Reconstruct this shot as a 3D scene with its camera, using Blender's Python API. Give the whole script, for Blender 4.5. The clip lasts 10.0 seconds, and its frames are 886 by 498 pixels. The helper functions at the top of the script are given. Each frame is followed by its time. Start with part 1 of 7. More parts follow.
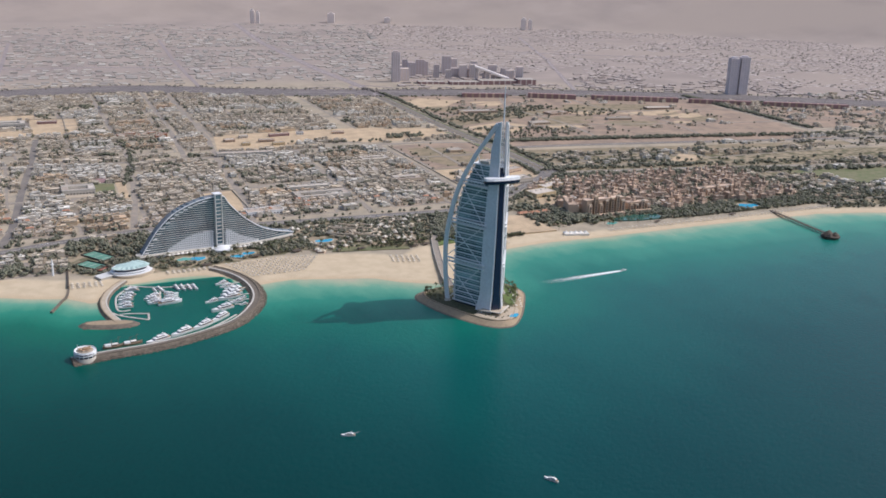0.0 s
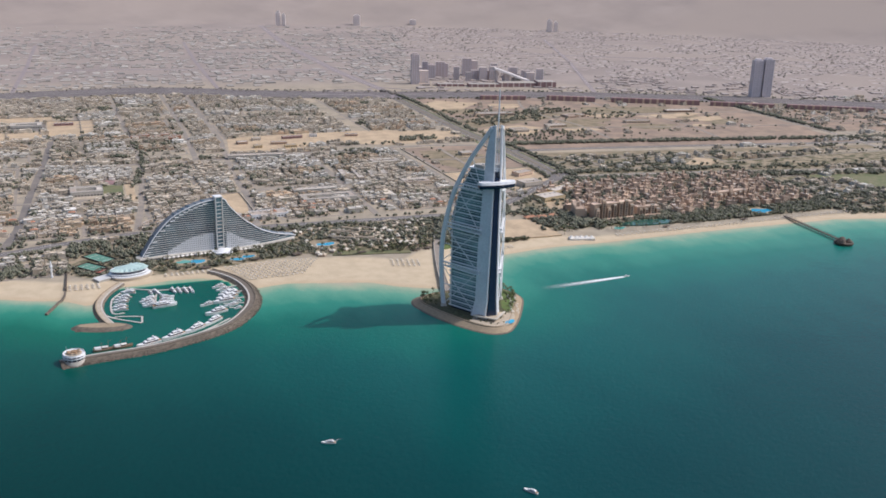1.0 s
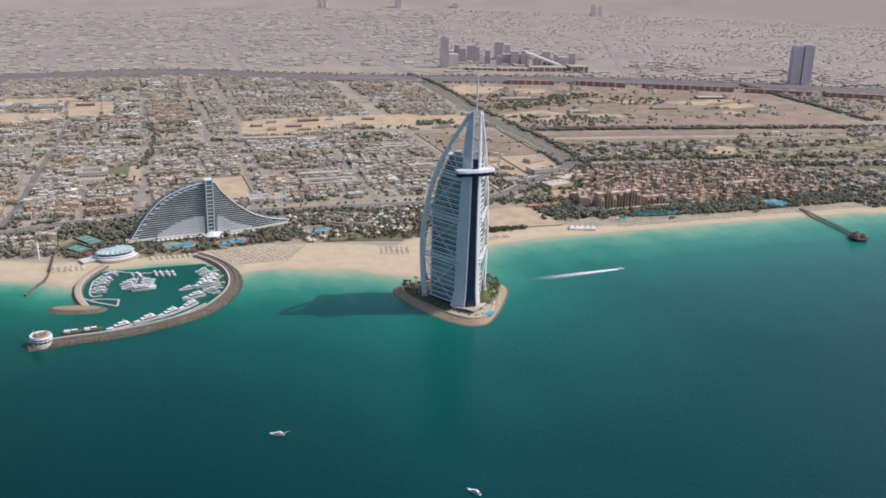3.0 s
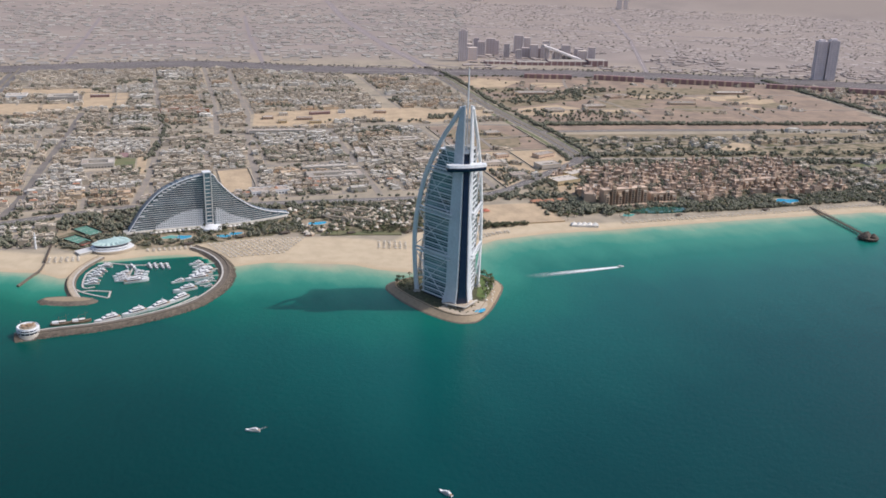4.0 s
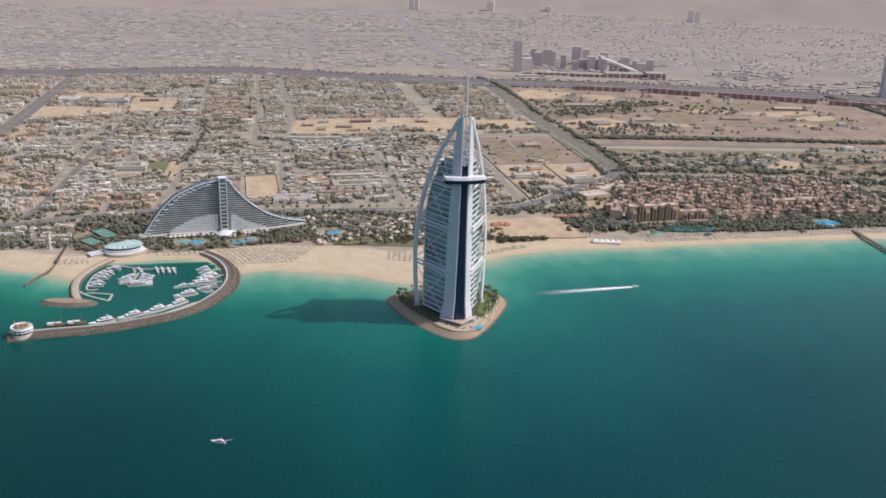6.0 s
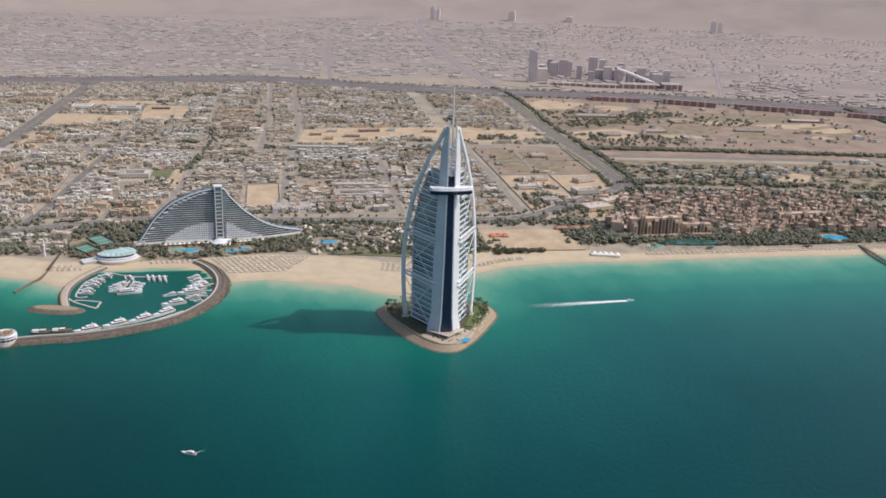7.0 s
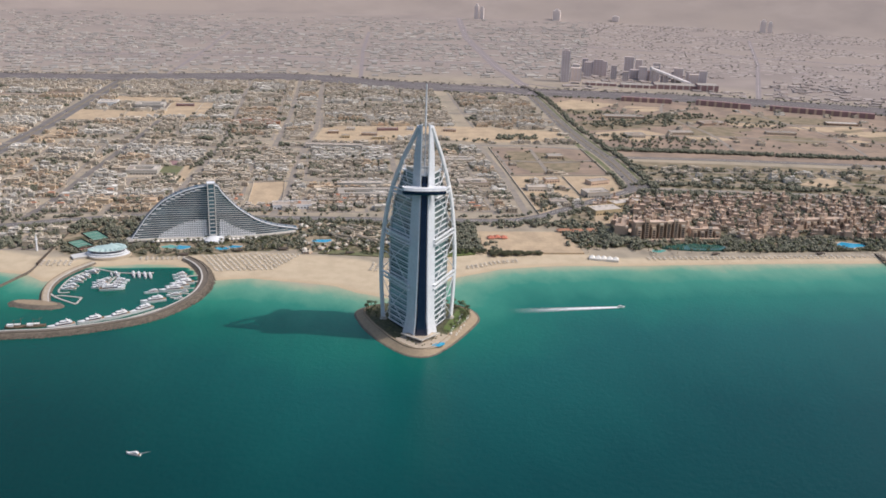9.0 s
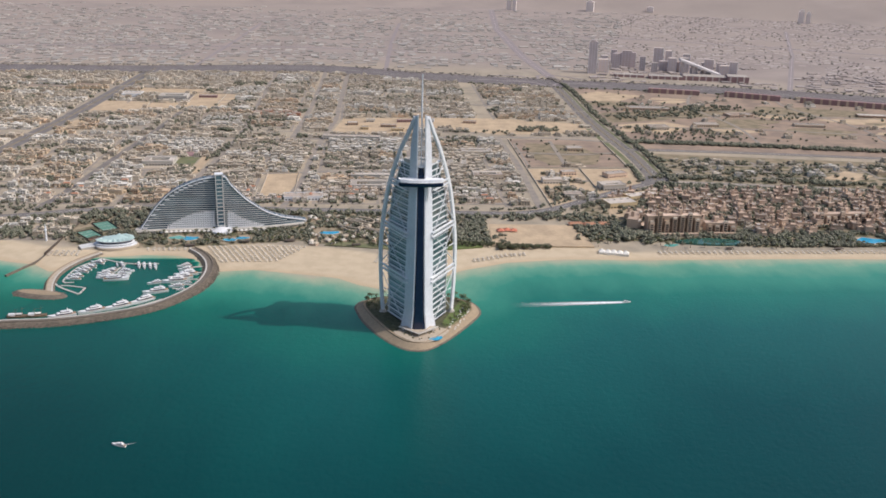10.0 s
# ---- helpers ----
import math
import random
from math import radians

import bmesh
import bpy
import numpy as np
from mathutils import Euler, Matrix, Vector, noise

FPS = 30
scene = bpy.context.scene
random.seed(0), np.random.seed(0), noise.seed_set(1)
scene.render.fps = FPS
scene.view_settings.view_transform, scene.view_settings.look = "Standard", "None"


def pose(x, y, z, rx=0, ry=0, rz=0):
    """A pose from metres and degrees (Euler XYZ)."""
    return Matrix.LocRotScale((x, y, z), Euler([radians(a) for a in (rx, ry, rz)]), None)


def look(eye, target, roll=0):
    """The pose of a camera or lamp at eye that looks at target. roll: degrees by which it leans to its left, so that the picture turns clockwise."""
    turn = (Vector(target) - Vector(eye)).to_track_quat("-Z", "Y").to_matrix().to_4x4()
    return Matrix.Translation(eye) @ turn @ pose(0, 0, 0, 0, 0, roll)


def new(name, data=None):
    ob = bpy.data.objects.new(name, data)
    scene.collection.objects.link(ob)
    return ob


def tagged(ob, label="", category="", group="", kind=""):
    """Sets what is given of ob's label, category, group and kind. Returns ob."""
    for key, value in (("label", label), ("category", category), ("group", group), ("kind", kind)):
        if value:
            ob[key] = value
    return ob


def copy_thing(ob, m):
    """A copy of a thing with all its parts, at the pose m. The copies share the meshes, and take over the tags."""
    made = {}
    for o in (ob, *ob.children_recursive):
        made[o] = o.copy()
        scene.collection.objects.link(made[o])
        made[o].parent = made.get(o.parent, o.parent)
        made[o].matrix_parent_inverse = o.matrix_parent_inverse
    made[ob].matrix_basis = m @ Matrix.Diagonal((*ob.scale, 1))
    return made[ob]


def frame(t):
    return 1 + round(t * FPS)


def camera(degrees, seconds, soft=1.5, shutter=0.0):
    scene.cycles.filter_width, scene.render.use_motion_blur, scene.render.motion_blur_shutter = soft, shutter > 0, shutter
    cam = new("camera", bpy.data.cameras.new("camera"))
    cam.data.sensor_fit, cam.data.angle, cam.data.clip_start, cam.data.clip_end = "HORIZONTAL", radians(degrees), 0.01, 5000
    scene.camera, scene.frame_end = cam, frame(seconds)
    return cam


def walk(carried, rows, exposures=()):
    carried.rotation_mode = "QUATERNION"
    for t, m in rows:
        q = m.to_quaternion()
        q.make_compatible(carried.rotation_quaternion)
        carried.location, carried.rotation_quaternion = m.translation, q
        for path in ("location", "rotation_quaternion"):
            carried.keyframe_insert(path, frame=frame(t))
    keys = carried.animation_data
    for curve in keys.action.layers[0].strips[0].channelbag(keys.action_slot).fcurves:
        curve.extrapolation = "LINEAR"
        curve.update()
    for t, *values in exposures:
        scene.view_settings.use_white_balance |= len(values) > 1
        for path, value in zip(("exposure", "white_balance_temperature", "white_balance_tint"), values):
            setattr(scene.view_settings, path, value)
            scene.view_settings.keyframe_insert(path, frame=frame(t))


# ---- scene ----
cam = camera(50.1, 10.0, soft=1.7)
# the whole place stands at this share of full size; all numbers below are full-size metres
U = 0.69
PATH = [
    (0, (7.29, -0.61, 500.32), (47.070, 85.912, 469.793), 1.81),
    (0.5, (34.37, -3.15, 500.51), (72.706, 84.058, 470.083), 1.65),
    (1, (61.40, -5.42, 500.53), (98.101, 82.485, 470.100), 1.57),
    (1.5, (88.39, -7.37, 500.42), (123.515, 81.116, 469.824), 1.54),
    (2, (115.35, -8.97, 500.19), (149.143, 79.897, 469.185), 1.53),
    (2.5, (142.28, -10.17, 499.86), (174.817, 78.952, 468.244), 1.56),
    (4, (222.92, -11.13, 498.36), (251.131, 78.996, 465.467), 1.68),
    (4.5, (249.74, -10.51, 497.73), (276.054, 80.176, 464.803), 1.73),
    (5, (276.53, -9.41, 497.04), (300.754, 81.940, 464.340), 1.78),
    (5.5, (303.27, -7.82, 496.29), (325.494, 84.117, 463.833), 1.83),
    (7, (383.08, -0.25, 493.72), (400.819, 93.071, 462.476), 1.94),
    (7.5, (409.50, 3.14, 492.72), (426.088, 96.822, 461.923), 1.95),
    (8, (435.80, 6.92, 491.64), (451.070, 100.844, 460.896), 1.94),
    (8.5, (461.95, 11.06, 490.47), (475.633, 105.131, 459.444), 1.90),
    (9, (487.93, 15.50, 489.19), (499.827, 109.680, 457.749), 1.81),
    (9.5, (513.72, 20.20, 487.77), (523.677, 114.459, 455.901), 1.66),
    (10, (539.28, 25.10, 486.21), (547.112, 119.414, 453.898), 1.42),
]
walk(cam, [(t, look(Vector(eye) * U, Vector(target) * U, roll)) for t, eye, target, roll in PATH], ((0.0, -0.02, 5990, 14), (10.0, -0.08, 6240, 14)))


# ---- world and sun ----
SUN_FROM = Vector((242.0, -63.0, 277.0)).normalized()
world = bpy.data.worlds.new("sky")
scene.world = world
world.use_nodes = True
wt = world.node_tree
sky = wt.nodes.new("ShaderNodeTexSky")
sky.sky_type = "NISHITA"
sky.sun_disc = False
sky.sun_elevation = math.asin(SUN_FROM.z)
sky.sun_rotation = math.atan2(SUN_FROM.x, SUN_FROM.y)
sky.dust_density = 4.0
sky.air_density = 1.2
wt.links.new(sky.outputs[0], wt.nodes["Background"].inputs[0])
wt.nodes["Background"].inputs[1].default_value = 0.135
sun_data = bpy.data.lights.new("sun", "SUN")
sun_data.energy, sun_data.angle, sun_data.color = 2.85, radians(0.6), (1.0, 0.93, 0.84)
sun = new("sun", sun_data)
sun.matrix_world = look(SUN_FROM * 3000, (0, 0, 0))
scene.view_settings.exposure = 0.0


# ---- materials ----
def material(name, base, rough=0.8, metal=0.0, spec=0.3, dark=None, size=6.0, amount=0.5, fine=1.0, bump=0.0, per="", spread=0.0, hue=None):
    """A surface with stains of the second colour at one size, finer grain, and a shift of tone from piece to piece."""
    m = bpy.data.materials.new(name)
    m.use_nodes = True
    nt = m.node_tree
    n, l = nt.nodes, nt.links
    bsdf = n["Principled BSDF"]
    bsdf.inputs["Roughness"].default_value = rough
    bsdf.inputs["Metallic"].default_value = metal
    bsdf.inputs["Specular IOR Level"].default_value = spec
    geo = n.new("ShaderNodeNewGeometry")
    dark = dark or tuple(0.72 * c for c in base)
    big = n.new("ShaderNodeTexNoise")
    big.inputs["Scale"].default_value = 1.0 / (size * U)
    big.inputs["Detail"].default_value = 6
    l.new(geo.outputs["Position"], big.inputs["Vector"])
    ramp = n.new("ShaderNodeMapRange")
    ramp.inputs["From Min"].default_value = 0.36
    ramp.inputs["From Max"].default_value = 0.64
    ramp.inputs["To Max"].default_value = amount
    l.new(big.outputs["Fac"], ramp.inputs["Value"])
    mix = n.new("ShaderNodeMix")
    mix.data_type = "RGBA"
    mix.inputs["A"].default_value = (*base, 1)
    mix.inputs["B"].default_value = (*dark, 1)
    l.new(ramp.outputs[0], mix.inputs["Factor"])
    colour = mix.outputs["Result"]
    grain = n.new("ShaderNodeTexNoise")
    grain.inputs["Scale"].default_value = fine / U
    grain.inputs["Detail"].default_value = 3
    l.new(geo.outputs["Position"], grain.inputs["Vector"])
    tone = n.new("ShaderNodeMapRange")
    tone.inputs["To Min"].default_value = 0.82
    tone.inputs["To Max"].default_value = 1.18
    l.new(grain.outputs["Fac"], tone.inputs["Value"])
    value = tone.outputs[0]
    if per:
        if per == "island":
            rnd = geo.outputs["Random Per Island"]
        else:
            rnd = n.new("ShaderNodeObjectInfo").outputs["Random"]
        shift = n.new("ShaderNodeMapRange")
        shift.inputs["To Min"].default_value = 1 - spread
        shift.inputs["To Max"].default_value = 1 + spread * 0.6
        l.new(rnd, shift.inputs["Value"])
        times = n.new("ShaderNodeMath")
        times.operation = "MULTIPLY"
        l.new(value, times.inputs[0])
        l.new(shift.outputs[0], times.inputs[1])
        value = times.outputs[0]
        if hue:
            pick = n.new("ShaderNodeMath")
            pick.operation = "MULTIPLY"
            pick.inputs[1].default_value = 7.31
            l.new(rnd, pick.inputs[0])
            fract = n.new("ShaderNodeMath")
            fract.operation = "FRACT"
            l.new(pick.outputs[0], fract.inputs[0])
            curve = n.new("ShaderNodeMapRange")
            curve.inputs["From Min"].default_value = 0.45
            l.new(fract.outputs[0], curve.inputs["Value"])
            tint = n.new("ShaderNodeMix")
            tint.data_type = "RGBA"
            l.new(curve.outputs[0], tint.inputs["Factor"])
            l.new(colour, tint.inputs["A"])
            tint.inputs["B"].default_value = (*hue, 1)
            colour = tint.outputs["Result"]
    out = n.new("ShaderNodeMix")
    out.data_type, out.blend_type = "RGBA", "MULTIPLY"
    out.inputs["Factor"].default_value = 1.0
    l.new(colour, out.inputs["A"])
    l.new(value, out.inputs["B"])
    l.new(out.outputs["Result"], bsdf.inputs["Base Color"])
    if bump:
        b = n.new("ShaderNodeBump")
        b.inputs["Strength"].default_value = bump
        b.inputs["Distance"].default_value = 0.5 * U / fine
        l.new(grain.outputs["Fac"], b.inputs["Height"])
        l.new(b.outputs[0], bsdf.inputs["Normal"])
    return m


WHITE = material("white_cladding", (0.74, 0.76, 0.78), 0.45, spec=0.4, size=14, amount=0.25, fine=0.4)
PILLAR = material("spine_cladding", (0.66, 0.69, 0.73), 0.4, spec=0.45, size=18, amount=0.25, fine=0.3)
STEEL = material("white_steel", (0.72, 0.74, 0.76), 0.35, spec=0.5, size=10, amount=0.2, fine=0.5)
NAVY = material("navy_glass", (0.012, 0.022, 0.055), 0.12, spec=0.6, dark=(0.02, 0.035, 0.07), size=9, fine=0.2)
# the paler second tone paints reflections into the glass as patches
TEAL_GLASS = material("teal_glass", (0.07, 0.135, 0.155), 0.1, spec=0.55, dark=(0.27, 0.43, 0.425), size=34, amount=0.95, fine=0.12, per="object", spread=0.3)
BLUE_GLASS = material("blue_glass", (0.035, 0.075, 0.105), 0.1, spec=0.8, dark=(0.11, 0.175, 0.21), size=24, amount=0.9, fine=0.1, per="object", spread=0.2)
# darker copy of the teal glass, the right wing's shade in its colour
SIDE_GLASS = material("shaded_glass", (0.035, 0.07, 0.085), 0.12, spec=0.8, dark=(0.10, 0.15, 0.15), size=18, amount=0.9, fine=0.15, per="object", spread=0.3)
HOTEL_BAND = material("hotel_band", (0.60, 0.60, 0.58), 0.5, size=12, amount=0.3)
FABRIC = material("sail_fabric", (0.78, 0.77, 0.74), 0.6, size=12, amount=0.15)
DARK = material("dark_opening", (0.02, 0.022, 0.026), 0.3, size=5)
ROCK = material("breakwater_rock", (0.185, 0.155, 0.122), 0.9, dark=(0.11, 0.093, 0.075), size=5, amount=0.9, fine=0.8, bump=0.6, per="island", spread=0.3)
REVET = material("revetment_stone", (0.335, 0.265, 0.18), 0.9, dark=(0.26, 0.205, 0.14), size=4, amount=0.7, fine=0.9, bump=0.5)
CREST_STONE = material("crest_gravel", (0.175, 0.148, 0.118), 0.9, dark=(0.13, 0.11, 0.09), size=6, amount=0.8, fine=0.8, bump=0.4)
CONCRETE = material("pale_concrete", (0.50, 0.47, 0.42), 0.85, size=7, amount=0.5, fine=0.7)
PAVING = material("beige_paving", (0.46, 0.39, 0.30), 0.85, size=6, amount=0.5, fine=0.9)
LAWN = material("lawn", (0.10, 0.16, 0.045), 0.9, dark=(0.14, 0.15, 0.06), size=9, amount=0.8, fine=0.5, bump=0.4)
FOLIAGE = material("foliage", (0.11, 0.118, 0.065), 0.85, dark=(0.07, 0.08, 0.045), size=5, amount=0.9, fine=1.2, per="object", spread=0.35, hue=(0.14, 0.13, 0.08))
# brighter than the near foliage: haze over the city is in this colour
FOLIAGE_MASS = material("foliage_mass", (0.165, 0.172, 0.122), 0.85, dark=(0.118, 0.128, 0.09), size=8, amount=0.9, fine=1.0, per="island", spread=0.3, hue=(0.22, 0.205, 0.155))
PALM = material("palm_fronds", (0.055, 0.075, 0.025), 0.7, dark=(0.09, 0.085, 0.035), size=2, amount=0.8, fine=2.0, per="object", spread=0.3)
BARK = material("bark", (0.14, 0.10, 0.07), 0.9, size=1.5, fine=4)
POOL = material("pool_water", (0.02, 0.30, 0.52), 0.08, spec=0.6, dark=(0.06, 0.42, 0.60), size=7, amount=0.8, fine=0.6)
SHALLOW = material("pale_pool_water", (0.10, 0.36, 0.32), 0.08, spec=0.5, dark=(0.16, 0.44, 0.40), size=7, amount=0.8, fine=0.6)
LAGOON = material("lagoon_water", (0.022, 0.085, 0.068), 0.08, spec=0.4, dark=(0.04, 0.12, 0.095), size=9, amount=0.8, fine=0.5)
ASPHALT = material("asphalt", (0.15, 0.14, 0.135), 0.9, dark=(0.21, 0.19, 0.175), size=25, amount=0.8, fine=0.35)
ASPHALT_FAR = material("dusty_asphalt", (0.145, 0.13, 0.128), 0.9, dark=(0.20, 0.18, 0.172), size=60, amount=0.8, fine=0.15)
STREET = material("dusty_street", (0.235, 0.21, 0.185), 0.9, dark=(0.32, 0.275, 0.225), size=18, amount=0.8, fine=0.4)
LINE = material("road_paint", (0.7, 0.68, 0.62), 0.7, size=4)
SAND_LOT = material("sand_lot", (0.50, 0.385, 0.255), 0.95, dark=(0.38, 0.295, 0.20), size=30, amount=0.8, fine=0.15, bump=0.2)
SAND_FAR = material("open_sand", (0.335, 0.25, 0.185), 0.95, dark=(0.225, 0.175, 0.138), size=55, amount=0.9, fine=0.06)
SCRUB = material("scrub_sand", (0.285, 0.225, 0.15), 0.95, dark=(0.17, 0.15, 0.095), size=22, amount=0.9, fine=0.2)
VILLA = material("villa_render", (0.62, 0.56, 0.48), 0.85, size=8, amount=0.35, fine=0.6, per="object", spread=0.25, hue=(0.52, 0.40, 0.28))
VILLA_ROOF = material("villa_roof", (0.52, 0.47, 0.41), 0.9, size=6, amount=0.5, fine=0.8, per="object", spread=0.3, hue=(0.36, 0.30, 0.25))
TERRACOTTA = material("terracotta_tiles", (0.42, 0.215, 0.135), 0.85, size=4, amount=0.5, fine=1.5)
HOUSE_MASS = material("house_render", (0.56, 0.50, 0.41), 0.88, size=9, amount=0.35, fine=0.5, per="island", spread=0.35, hue=(0.46, 0.375, 0.275))
HOUSE_WHITE = material("house_white", (0.68, 0.655, 0.60), 0.85, size=9, amount=0.3, fine=0.5, per="island", spread=0.3, hue=(0.52, 0.48, 0.41))
HOUSE_TAN = material("house_tan", (0.53, 0.42, 0.295), 0.88, size=9, amount=0.35, fine=0.5, per="island", spread=0.35, hue=(0.50, 0.35, 0.235))
# base colour darkened to deepen the tower's shadow over the island garden
GARDEN = material("garden", (0.06, 0.07, 0.035), 0.9, dark=(0.115, 0.105, 0.065), size=5, amount=0.9, fine=0.7, bump=0.5)
WALL_MASS = material("garden_wall", (0.48, 0.42, 0.34), 0.9, size=9, amount=0.4, per="island", spread=0.3)
# shed and far-block roofs: low contrast in the colour stands for haze
SHED = material("shed_roof", (0.40, 0.365, 0.325), 0.9, size=40, amount=0.3, fine=0.2, per="island", spread=0.28, hue=(0.31, 0.295, 0.272))
# asphalt lightened towards the haze colour of the far plain
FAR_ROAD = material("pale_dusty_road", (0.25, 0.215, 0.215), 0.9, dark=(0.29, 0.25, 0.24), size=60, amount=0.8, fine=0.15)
CITY_ROAD = material("city_asphalt", (0.165, 0.15, 0.138), 0.9, dark=(0.22, 0.195, 0.172), size=22, amount=0.8, fine=0.3)
# lightened beyond the cladding's own tone to show haze
FAR_TOWER = material("far_tower_cladding", (0.53, 0.455, 0.44), 0.8, size=25, amount=0.3, fine=0.3)
RED_CANVAS = material("red_canvas", (0.52, 0.19, 0.12), 0.8, size=3, amount=0.3)
RECESS_SHADE = material("shaded_timber_screen", (0.15, 0.10, 0.07), 0.85, size=3, amount=0.5)
DRY_LAWN = material("dry_lawn", (0.135, 0.155, 0.075), 0.9, dark=(0.19, 0.17, 0.10), size=16, amount=0.8, fine=0.4)
# pale mauve-grey walls, haze mixed into the base colour
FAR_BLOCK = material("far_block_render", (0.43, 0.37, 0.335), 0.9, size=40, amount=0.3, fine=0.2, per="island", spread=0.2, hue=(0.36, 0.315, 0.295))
# foliage lightened and greyed so that far trees look veiled by haze
HAZY_TREES = material("dusty_trees", (0.27, 0.24, 0.21), 0.9, dark=(0.22, 0.20, 0.18), size=20, amount=0.6, per="island", spread=0.15)
CLAY = material("clay_render", (0.57, 0.435, 0.335), 0.9, dark=(0.44, 0.33, 0.25), size=7, amount=0.5, fine=0.8, per="object", spread=0.3, hue=(0.43, 0.315, 0.235))
# maroon and the tower colours below are tinted or paled for distance haze
MAROON = material("maroon_cladding", (0.30, 0.19, 0.185), 0.8, size=30, amount=0.4, fine=0.3)
TOWER_GREY = material("tower_concrete", (0.62, 0.575, 0.60), 0.7, size=25, amount=0.3, fine=0.3, per="object", spread=0.15)
TOWER_BAND = material("tower_band", (0.63, 0.58, 0.60), 0.7, size=25, amount=0.3)
FAR_RISE = material("far_apartment_render", (0.63, 0.54, 0.48), 0.85, size=25, amount=0.3, per="object", spread=0.25, hue=(0.45, 0.37, 0.36))
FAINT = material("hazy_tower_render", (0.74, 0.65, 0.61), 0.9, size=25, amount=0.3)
PALE_METAL = material("pale_metal_roof", (0.62, 0.58, 0.57), 0.6, size=20, amount=0.3)
YELLOW_RENDER = material("sand_yellow_render", (0.55, 0.44, 0.27), 0.9, size=8, amount=0.4)
SLATE = material("slate_grey_roof", (0.20, 0.22, 0.24), 0.6, size=9, amount=0.4)
VERGE = material("irrigated_grass", (0.12, 0.145, 0.065), 0.9, dark=(0.20, 0.18, 0.11), size=14, amount=0.8, fine=0.3)
ROADSIDE = material("roadside_gravel", (0.235, 0.20, 0.185), 0.95, dark=(0.165, 0.145, 0.14), size=45, amount=0.9, fine=0.12)
COURT = material("tennis_court", (0.12, 0.26, 0.20), 0.9, size=9, amount=0.4)
COURT_RED = material("red_court", (0.30, 0.10, 0.07), 0.9, size=9, amount=0.4)
SCALLOP = material("teal_roof", (0.42, 0.55, 0.53), 0.5, dark=(0.33, 0.46, 0.45), size=5, amount=0.6, fine=0.8)
GELCOAT = material("white_gelcoat", (0.80, 0.80, 0.79), 0.25, spec=0.5, size=5, amount=0.15)
TEAK = material("teak", (0.33, 0.22, 0.13), 0.7, size=2)
DHOW_WOOD = material("weathered_wood", (0.22, 0.16, 0.11), 0.85, size=2, fine=2)
DOCK = material("dock_boards", (0.55, 0.52, 0.47), 0.85, size=3, fine=1.5)
CANVAS = material("white_canvas", (0.76, 0.73, 0.67), 0.8, size=3, amount=0.2, per="object", spread=0.1)
THATCH = material("thatch", (0.57, 0.53, 0.46), 0.9, size=2, fine=3, per="object", spread=0.25, hue=(0.48, 0.43, 0.36))
LOUNGER = material("lounger_fabric", (0.46, 0.43, 0.38), 0.85, size=2, per="object", spread=0.3)
TIMBER = material("pier_timber", (0.10, 0.08, 0.065), 0.85, size=3, fine=1.2)
CAR_PAINT = material("car_paint", (0.62, 0.62, 0.62), 0.3, spec=0.5, size=3, per="object", spread=0.6)


def foam_material():
    m = bpy.data.materials.new("wake_foam")
    m.use_nodes = True
    n, l = m.node_tree.nodes, m.node_tree.links
    bsdf = n["Principled BSDF"]
    bsdf.inputs["Base Color"].default_value = (0.75, 0.80, 0.80, 1)
    bsdf.inputs["Roughness"].default_value = 0.7
    at = n.new("ShaderNodeAttribute")
    at.attribute_name = "foam"
    geo = n.new("ShaderNodeNewGeometry")
    noi = n.new("ShaderNodeTexNoise")
    noi.inputs["Scale"].default_value = 0.25 / U
    noi.inputs["Detail"].default_value = 5
    l.new(geo.outputs["Position"], noi.inputs["Vector"])
    mul = n.new("ShaderNodeMath")
    mul.operation = "MULTIPLY_ADD"
    l.new(noi.outputs["Fac"], mul.inputs[0])
    mul.inputs[1].default_value = 1.6
    mul.inputs[2].default_value = 0.0
    mul2 = n.new("ShaderNodeMath")
    mul2.operation = "MULTIPLY"
    mul2.use_clamp = True
    l.new(mul.outputs[0], mul2.inputs[0])
    l.new(at.outputs["Fac"], mul2.inputs[1])
    l.new(mul2.outputs[0], bsdf.inputs["Alpha"])
    return m


FOAM = foam_material()


